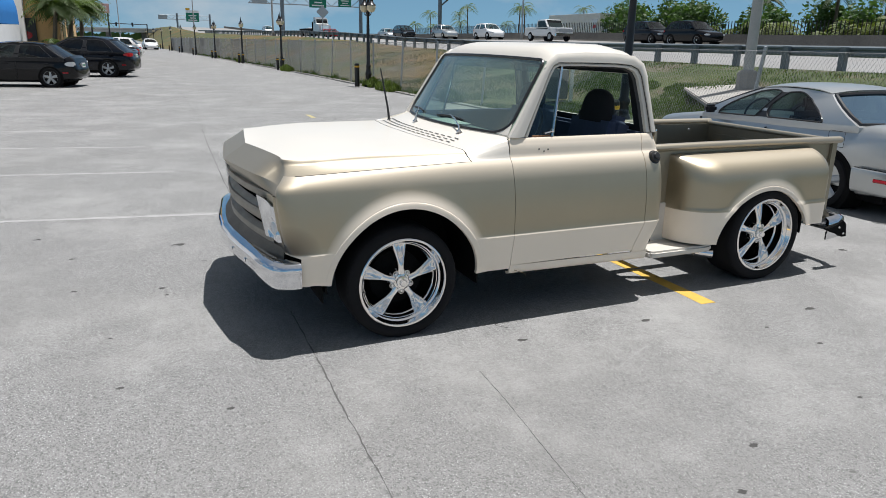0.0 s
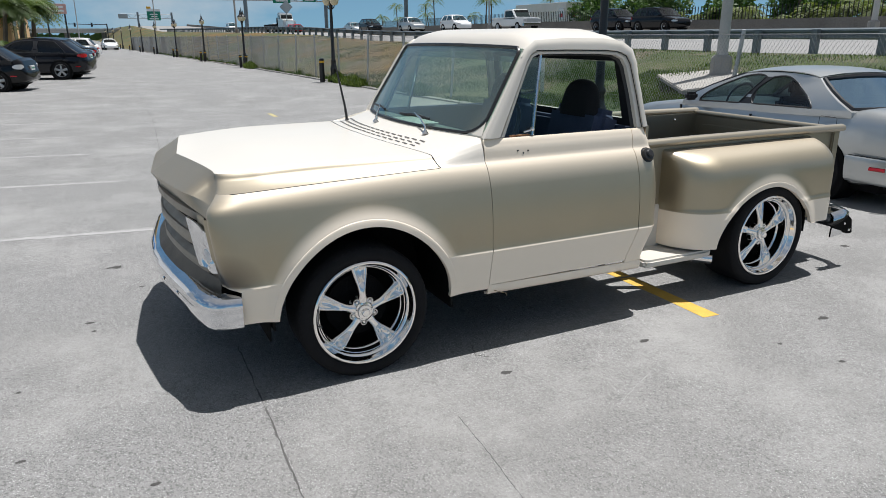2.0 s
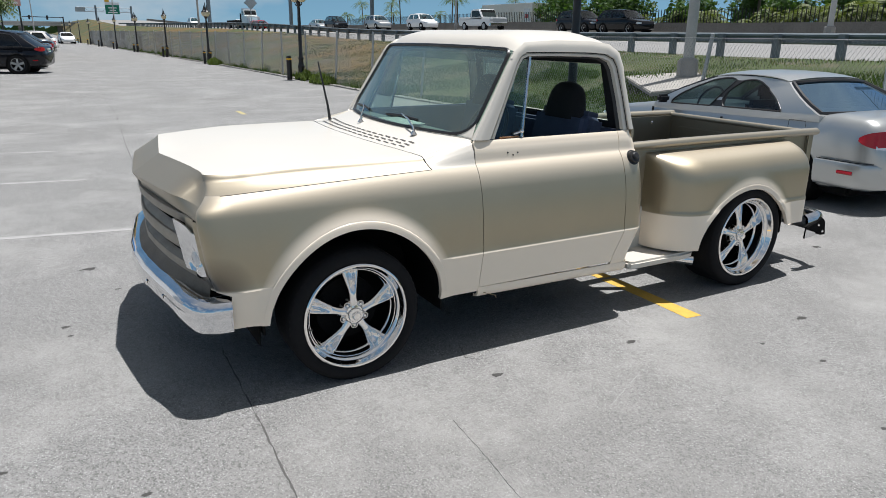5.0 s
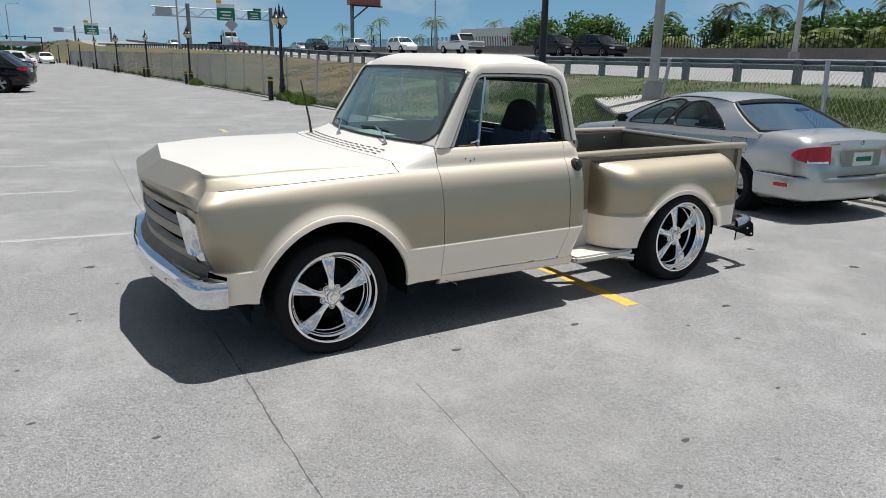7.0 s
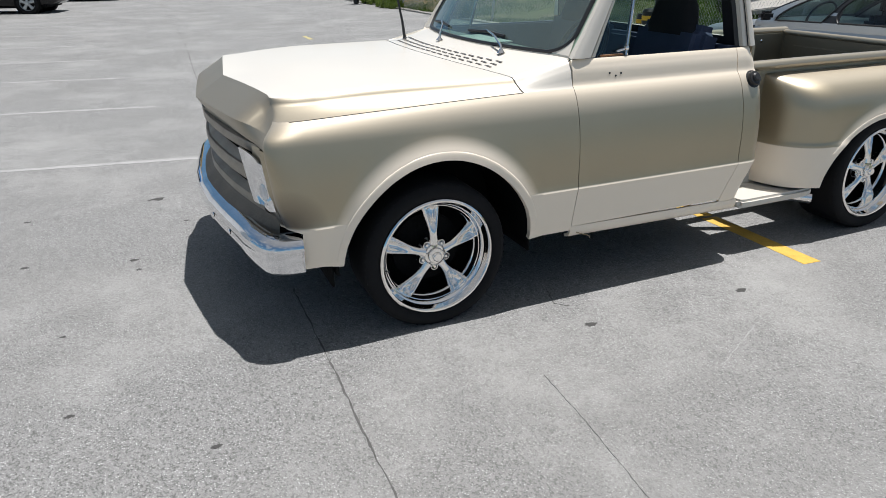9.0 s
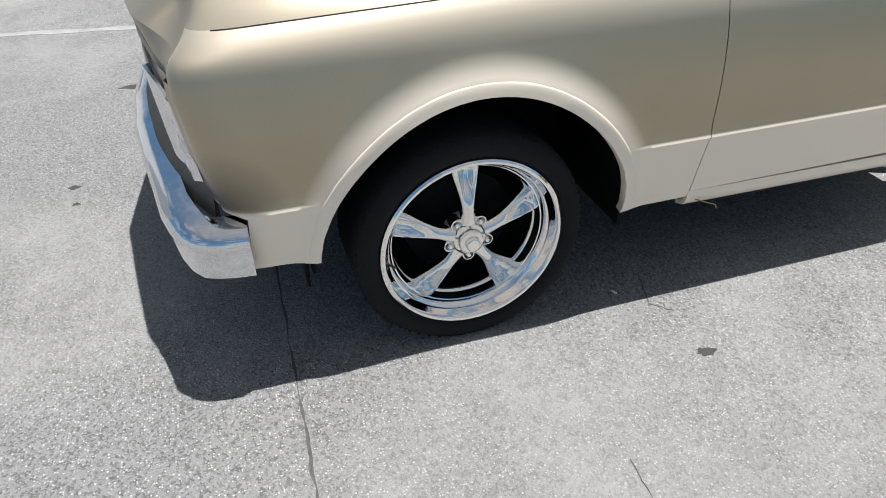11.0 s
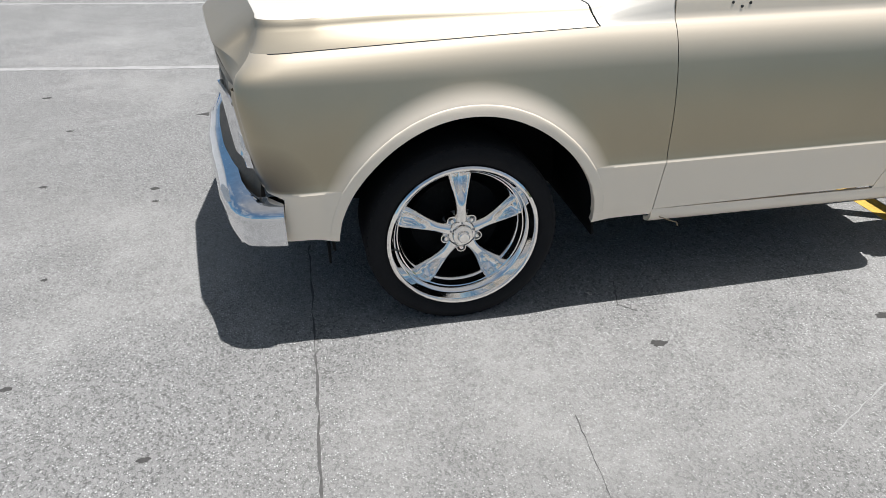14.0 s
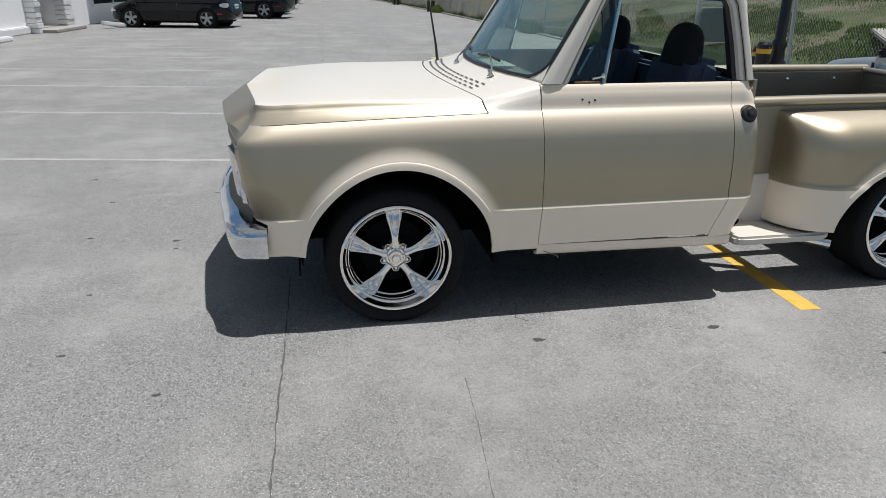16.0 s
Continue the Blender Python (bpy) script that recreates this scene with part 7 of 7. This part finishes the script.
def pickup(x, y, paint, label):
    t = thing("white_pickup", label, "pickup truck", (x, y, deck_z(x, y)), "vehicles on the highway", turn=-90)
    part("body", box((-2.7, -0.95, 0.45), (2.7, 0.95, 1.05), 0.09), paint, t)
    part("bonnet", box((1.2, -0.9, 0.95), (2.66, 0.9, 1.18), 0.08), paint, t)
    part("bed", box((-2.7, -0.94, 1.0), (-0.7, 0.94, 1.2), 0.05), paint, t)
    cab = extrude_outline([(-0.8, 1.1), (-0.65, 1.85), (0.7, 1.88), (1.35, 1.15)], "y", -0.82, 0.82, 0.06)
    part("cab", cab, paint, t)
    for s in (-1, 1):
        part("side_window", extrude_outline([(-0.55, 1.2), (-0.48, 1.72), (0.62, 1.74), (1.05, 1.22)], "y", s * 0.825 - 0.004, s * 0.825 + 0.004), DEEP, t)
        for wx in (-1.6, 1.75):
            w = part("tyre", moved(lathe([(0.0, -0.1), (0.36, -0.12), (0.40, -0.08), (0.40, 0.1), (0.0, 0.12)], 24, "y"), Matrix.Translation((wx, s * 0.86, 0.40))), RUBBER, t)
            part("rim", moved(lathe([(0.0, -0.02 * 1), (0.22, -0.02), (0.24, 0.02)], 16, "y"), Matrix.Translation((wx, s * 0.99, 0.40))), ZINC, w)
    part("windscreen", extrude_outline([(0.78, 1.80), (1.27, 1.22), (1.30, 1.24), (0.81, 1.83)], "y", -0.72, 0.72), DEEP, t)
    part("grille", box((2.68, -0.6, 0.75), (2.73, 0.6, 1.05), 0.02), ZINC, t)
    for s in (-1, 1):
        part("headlight", box((2.66, s * 0.75 - 0.14, 0.8), (2.72, s * 0.75 + 0.14, 1.02), 0.02), LENS, t)
    part("front_bumper", box((2.6, -0.96, 0.45), (2.82, 0.96, 0.68), 0.04), CHROME, t)


pickup(34.3, 53.0, WHITE, "white pickup truck on the highway")


def parked_trailer():
    """A white box trailer standing beyond the barrier."""
    t = thing("box_trailer", "white box trailer with two red emblems parked beyond the highway", "trailer", (58.2, 82.7, 1.2), turn=-90)
    b = part("trailer_body", box((-6.3, -1.25, 1.0), (6.3, 1.25, 4.75), 0.04), WHITE, t)
    for x in steps(-6.0, 6.0, 16):
        part("rib", box((x - 0.02, -1.27, 1.1), (x + 0.02, -1.25, 4.65)), WHITE, b)
    part("emblem", box((4.6, -1.29, 2.4), (5.9, -1.265, 4.0), 0.0), LENS, b)
    part("emblem_mark", box((4.9, -1.31, 2.8), (5.6, -1.285, 3.3), 0.0), RED, b)
    part("emblem", box((6.305, -0.7, 2.4), (6.33, 0.7, 4.0), 0.0), LENS, b)
    part("emblem_mark", box((6.325, -0.4, 2.8), (6.35, 0.4, 3.3), 0.0), RED, b)
    part("chassis", box((-6.0, -0.5, 0.7), (6.0, 0.5, 1.0), 0.02), BLACK, t)
    for x in (-4.6, -3.4, 4.8):
        for s in (-1, 1):
            part("tyre", moved(lathe([(0.0, -0.12), (0.46, -0.14), (0.5, -0.1), (0.5, 0.12), (0.0, 0.14)], 22, "y"), Matrix.Translation((x, s * 1.0, 0.5))), RUBBER, t)


parked_trailer()


def flatbed_lorry():
    x, y = 32.6, 133.0
    t = thing("flatbed_lorry", "grey bonneted lorry with an empty dark flatbed on the highway", "lorry", (x, y, deck_z(x, y)), "vehicles on the highway", turn=-90)
    part("flatbed", box((-9.0, -1.2, 1.1), (2.0, 1.2, 1.5), 0.03), BLACK, t)
    part("headboard", box((1.6, -1.2, 1.4), (1.9, 1.2, 2.6), 0.03), BLACK, t)
    cab = part("tractor_cab", extrude_outline([(2.4, 0.9), (2.4, 3.3), (2.9, 3.5), (4.2, 3.2), (4.7, 2.3), (6.4, 2.0), (6.6, 1.5), (6.6, 0.7), (5.6, 0.7)], "y", -1.15, 1.15, 0.08), SILVER, t, "grey bonneted tractor cab")
    part("windscreen", extrude_outline([(4.26, 3.05), (4.70, 2.36), (4.74, 2.38), (4.30, 3.08)], "y", -1.0, 1.0), DEEP, cab)
    part("grille", box((6.58, -0.7, 0.9), (6.66, 0.7, 1.9), 0.03), CHROME, cab)
    for s in (-1, 1):
        part("side_window", box((3.2, s * 1.155 - 0.004, 2.3), (4.1, s * 1.155 + 0.004, 3.0), 0), DEEP, cab)
        for wx in (-8.0, -6.8, 2.2, 3.3, 5.7):
            part("tyre", moved(lathe([(0.0, -0.12), (0.46, -0.14), (0.5, -0.1), (0.5, 0.12), (0.0, 0.14)], 22, "y"), Matrix.Translation((wx, s * 1.0, 0.5))), RUBBER, t)


flatbed_lorry()

# ---- plants ----
def leaf_material(name, color, spread=0.35):
    m = material(name, color, 0.6, 0.0, spread, 0.8, 9.0, 0.0)
    b = m.node_tree.nodes["Principled BSDF"]
    b.inputs["Transmission Weight"].default_value = 0.0
    b.inputs["Subsurface Weight"].default_value = 0.0
    nt, n = m.node_tree, m.node_tree.nodes
    tr, add = n.new("ShaderNodeBsdfTranslucent"), n.new("ShaderNodeMixShader")
    tr.inputs["Color"].default_value = (color[0] * 1.6, color[1] * 1.7, color[2] * 0.8, 1)
    add.inputs[0].default_value = 0.3
    nt.links.new(b.outputs[0], add.inputs[1])
    nt.links.new(tr.outputs[0], add.inputs[2])
    nt.links.new(add.outputs[0], n["Material Output"].inputs["Surface"])
    return m


LEAF = leaf_material("broad_leaves", (0.05, 0.10, 0.025))
PALM = leaf_material("palm_fronds", (0.072, 0.112, 0.03))
BLADE = leaf_material("grass_blades", (0.050, 0.092, 0.015), 0.55)
SUNNY = leaf_material("sunny_weed_leaves", (0.095, 0.135, 0.028), 0.5)
WEED = leaf_material("green_weed_leaves", (0.062, 0.108, 0.020), 0.5)
DRY = leaf_material("dry_grass_blades", (0.115, 0.076, 0.030), 0.4)
TALL = leaf_material("dark_palm_fronds", (0.030, 0.055, 0.018))
LOW = leaf_material("sunny_low_palm_fronds", (0.088, 0.115, 0.024))


def mesh_of(name, verts, faces, mat, parent=None, label=""):
    me = bpy.data.meshes.new(name)
    me.from_pydata(verts, [], faces)
    me.materials.append(mat)
    ob = new(name, me)
    if parent:
        ob.parent = parent
    return tagged(ob, label)


def broad_tree(at, h, w, seed, label="broad green tree beyond the highway", leaves=2600):
    t = thing("tree", label, "tree", at, "trees beyond the highway")
    r = random.Random(seed)
    part("trunk", pipe([(0, 0, -0.3), (0.1, 0.05, h * 0.3), (0.0, 0.1, h * 0.6)], 0.2, 8, radii=[0.22, 0.16, 0.08]), BARK, t)
    clumps = []
    for k in range(16):
        a = r.uniform(0, 2 * math.pi)
        d = w * r.uniform(0.1, 0.85)
        z = h * r.uniform(0.32, 0.93)
        d *= math.sqrt(max(0.15, 1 - ((z / h - 0.5) / 0.52) ** 2))
        clumps.append((d * math.cos(a), d * math.sin(a), z, w * r.uniform(0.25, 0.45)))
        part("limb", rod((0, 0, h * r.uniform(0.25, 0.5)), (d * math.cos(a), d * math.sin(a), z), 0.05, 0.015, n=5), BARK, t)
    verts, faces = [], []
    for k in range(leaves):
        cx, cy, cz, cr = clumps[k % len(clumps)]
        v = Vector((r.gauss(0, 1), r.gauss(0, 1), r.gauss(0, 0.8))).normalized() * cr * r.uniform(0.55, 1.08)
        p = Vector((cx, cy, cz)) + v
        s = r.uniform(0.10, 0.24)
        a = Vector((r.uniform(-1, 1), r.uniform(-1, 1), r.uniform(-0.6, 0.6))).normalized() * s
        b = a.cross(Vector((r.uniform(-1, 1), r.uniform(-1, 1), r.uniform(-1, 1)))).normalized() * s * 0.55
        n = len(verts)
        verts += [tuple(p - a), tuple(p + b), tuple(p + a), tuple(p - b)]
        faces.append((n, n + 1, n + 2, n + 3))
    mesh_of("crown", verts, faces, LEAF, t, "dense green crown")
    return t


def palm_tree(at, h, seed, label="palm tree beyond the highway", spread=2.0, fronds=18, group="palms", green=None):
    t = thing("palm_tree", label, "palm tree", at, group)
    r = random.Random(seed)
    lean = r.uniform(-0.4, 0.4)
    part("trunk", pipe([(0, 0, -0.3), (lean * 0.4, 0, h * 0.5), (lean, 0.1, h)], 0.12, 8, radii=[0.17, 0.12, 0.10]), BARK, t)
    verts, faces = [], []
    for k in range(fronds):
        a = 2 * math.pi * k / fronds + r.uniform(-0.2, 0.2)
        lift = r.uniform(-0.35, 1.1) if fronds < 28 else r.uniform(0.1, 1.7)
        ln = spread * r.uniform(0.8, 1.15)
        out = Vector((math.cos(a), math.sin(a), 0))
        side = Vector((-math.sin(a), math.cos(a), 0))
        pts = [Vector((lean, 0.1, h)) + out * ln * u * (1 - 0.12 * u) + Vector((0, 0, ln * (lift * u - (0.55 + 0.5 * lift) * u * u))) for u in steps(0, 1, 12)]
        for j in range(1, 13):
            for s in (-1, 1):
                p = pts[j]
                d = (pts[j] - pts[j - 1]).normalized()
                leaf = ln * 0.34 * math.sin(math.pi * min(0.97, 0.12 + 0.8 * j / 12)) * r.uniform(0.8, 1.1)
                tip = p + (side * s * 0.8 + d * 0.6 + Vector((0, 0, -0.35))).normalized() * leaf
                w = d * 0.055 * max(1.0, spread / 2.2)
                n = len(verts)
                verts += [tuple(p - w), tuple(p + w), tuple(tip)]
                faces.append((n, n + 1, n + 2))
    mesh_of("crown", verts, faces, green or PALM, t, "feathery palm crown")
    return t


r = random.Random(11)
for k, (x, y, h, w) in enumerate([(41.6, 51.0, 4.4, 2.6), (42.6, 46.5, 4.6, 2.5), (42.0, 42.5, 4.2, 2.4), (44.5, 38.0, 4.6, 2.6), (45.0, 30.0, 4.2, 2.6), (45.0, 22.5, 4.4, 2.6), (45.0, 15.0, 4.0, 2.6), (45.0, 7.0, 4.2, 2.6), (45.0, -1.0, 4.2, 2.8), (61.0, 75.5, 6.4, 4.3), (47.0, 34.0, 4.4, 2.8), (47.0, 26.5, 4.6, 2.8), (47.0, 18.5, 4.3, 2.8), (47.0, 11.0, 4.5, 2.8), (47.0, 3.0, 4.3, 2.8)]):
    broad_tree((x, y, 1.2), h * (0.92 if y > 40 else 0.76), w, 100 + k)
for k in range(26):
    y = 43 - 1.9 * k + r.uniform(-0.6, 0.6)
    palm_tree((41.3 + r.uniform(-0.3, 2.4), y, 1.2), r.uniform(1.1, 2.0), 200 + k, "low bushy palm behind the picket fence", r.uniform(1.5, 2.1), 34, "low palms", LOW)
for k, (x, y, h) in enumerate([(46, 33, 5.3), (46.5, 29.5, 5.0), (46.5, 26, 5.6), (45, 20, 4.9), (46, 15.5, 5.5), (46, 10, 5.2), (45, 4, 4.4), (47, 40, 5.0), (46, 0, 5.3)]):
    palm_tree((x, y, 1.2), h - 0.7, 300 + k, spread=1.5, fronds=26, green=TALL)
for k in range(12):
    palm_tree((62 + r.uniform(0, 25), 105 + 6 * k + r.uniform(-3, 3), 1.2), r.uniform(4.0, 8.0), 330 + k, "small palm far beyond the highway", 2.6, 14)
for k, (x, y, h, s) in enumerate([(-5.0, 42.3, 3.1, 1.6), (-4.3, 43.2, 2.8, 1.5), (-3.7, 44.5, 3.1, 1.6), (-4.6, 41.0, 0.7, 1.4), (-3.7, 42.3, 0.6, 1.5)]):
    palm_tree((x, y, 0), h, 360 + k, "bushy palm beside the ochre building", s * 1.12, 64, "palms by the shops")
# far treeline
verts, faces = [], []
for k in range(7000):
    y, x = r.uniform(-200, 700), 0
    x = 150 + r.uniform(-6, 6)
    z = 1.2 + abs(r.gauss(0, 1)) * 1.6 * (1 + 0.5 * noise.noise((y * 0.03, 0, 0)))
    s = r.uniform(0.4, 0.9)
    n = len(verts)
    verts += [(x, y - s, z), (x, y + s * 0.6, z - s * 0.3), (x, y + s * 0.3, z + s)]
    faces.append((n, n + 1, n + 2))
tagged(mesh_of("far_trees", verts, faces, LEAF), "low green treeline on the horizon", "trees", "", "stuff")
verts, faces = [], []
for k in range(5000):
    x, y = r.uniform(-150, 30), 420 + r.uniform(-6, 6)
    z = abs(r.gauss(0, 1)) * 1.2
    s = r.uniform(0.6, 1.6)
    n = len(verts)
    verts += [(x - s, y, z), (x + s * 0.6, y, z - s * 0.3), (x + s * 0.3, y, z + s)]
    faces.append((n, n + 1, n + 2))
tagged(mesh_of("far_trees", verts, faces, LEAF), "low green treeline on the horizon", "trees", "", "stuff")


def blades(name, label, mat, count, place, height, seed, width=0.007):
    q = random.Random(seed)
    verts, faces = [], []
    for k in range(count):
        x, y, z, s = place(q)
        h = height * s * q.uniform(0.5, 1.2)
        a = q.uniform(0, 2 * math.pi)
        dx, dy = math.cos(a) * width, math.sin(a) * width
        lx, ly = q.uniform(-0.6, 0.6) * h, q.uniform(-0.6, 0.6) * h
        n = len(verts)
        verts += [(x - dx, y - dy, z - 0.02), (x + dx, y + dy, z - 0.02), (x + lx, y + ly, z + h)]
        faces.append((n, n + 1, n + 2))
    return tagged(mesh_of(name, verts, faces, mat), label, "grass", "", "stuff")


def on_bank(y0, y1, x0, x1, pull=1.0):
    def f(q):
        y = q.uniform(y0, y1)
        x = fence_x(y) + x0 + (x1 - x0) * q.random() ** pull
        lush = 0.5 + 1.1 * max(-0.35, noise.noise((x * 0.55, y * 0.45, 3.0)))
        return x, y, bank_z(x, y), lush
    return f


def on_edge(q):
    y = q.uniform(-8, 75)
    clump = max(0.12, noise.noise((y * 0.8, 2.0, 0)) + 0.25)
    x = fence_x(y) + q.gauss(-0.02, 0.10)
    return x, y, 0.02, clump * 1.3


blades("grass", "long green grass on the bank", BLADE, 70000, on_bank(-4, 26, 0.05, 6.5, 1.2), 0.13, 1, 0.009)
blades("dry_grass", "dry straw-coloured grass on the bank", DRY, 7000, on_bank(-4, 30, 2.5, 9.0), 0.12, 2)
blades("grass", "coarse green grass on the upper bank", BLADE, 24000, on_bank(-4, 40, 4.0, 9.3), 0.10, 3, 0.012)
blades("weeds", "weeds along the foot of the fence", BLADE, 16000, on_edge, 0.38, 4, 0.008)


def weed_clump(q):
    """Leafy weeds in scattered low mounds on the bank."""
    c = random.Random(q.randrange(46))
    y0 = c.uniform(-3, 17)
    x0 = fence_x(y0) + 0.4 + 5.0 * c.random()
    s = c.uniform(0.3, 0.9)
    a, d = q.uniform(0, 6.28), q.random() ** 0.6
    x, y = x0 + s * d * math.cos(a), y0 + s * d * 1.3 * math.sin(a)
    return x, y, bank_z(x, y) + q.random() * 0.34 * s * (1 - d * d), 0.8


blades("weeds", "leafy green weeds in mounds on the bank", WEED, 26000, weed_clump, 0.12, 9, 0.022)


def bush(q):
    x, y, s = [(7.3, 22.6, 0.5), (7.2, 20.5, 0.6), (6.9, 36.6, 0.55), (7.4, 15.5, 0.4), (6.6, 52.0, 0.5)][q.randrange(5)]
    a = q.uniform(0, 6.28)
    d = s * q.random() ** 0.6
    return x + d * math.cos(a) * 0.6, y + d * math.sin(a) * 1.6, q.uniform(0, 0.35) * (1 - d / s * 0.6), 1.0


blades("weed_bush", "bushy green weeds beside the lamp posts", SUNNY, 7000, bush, 0.12, 5, 0.026)
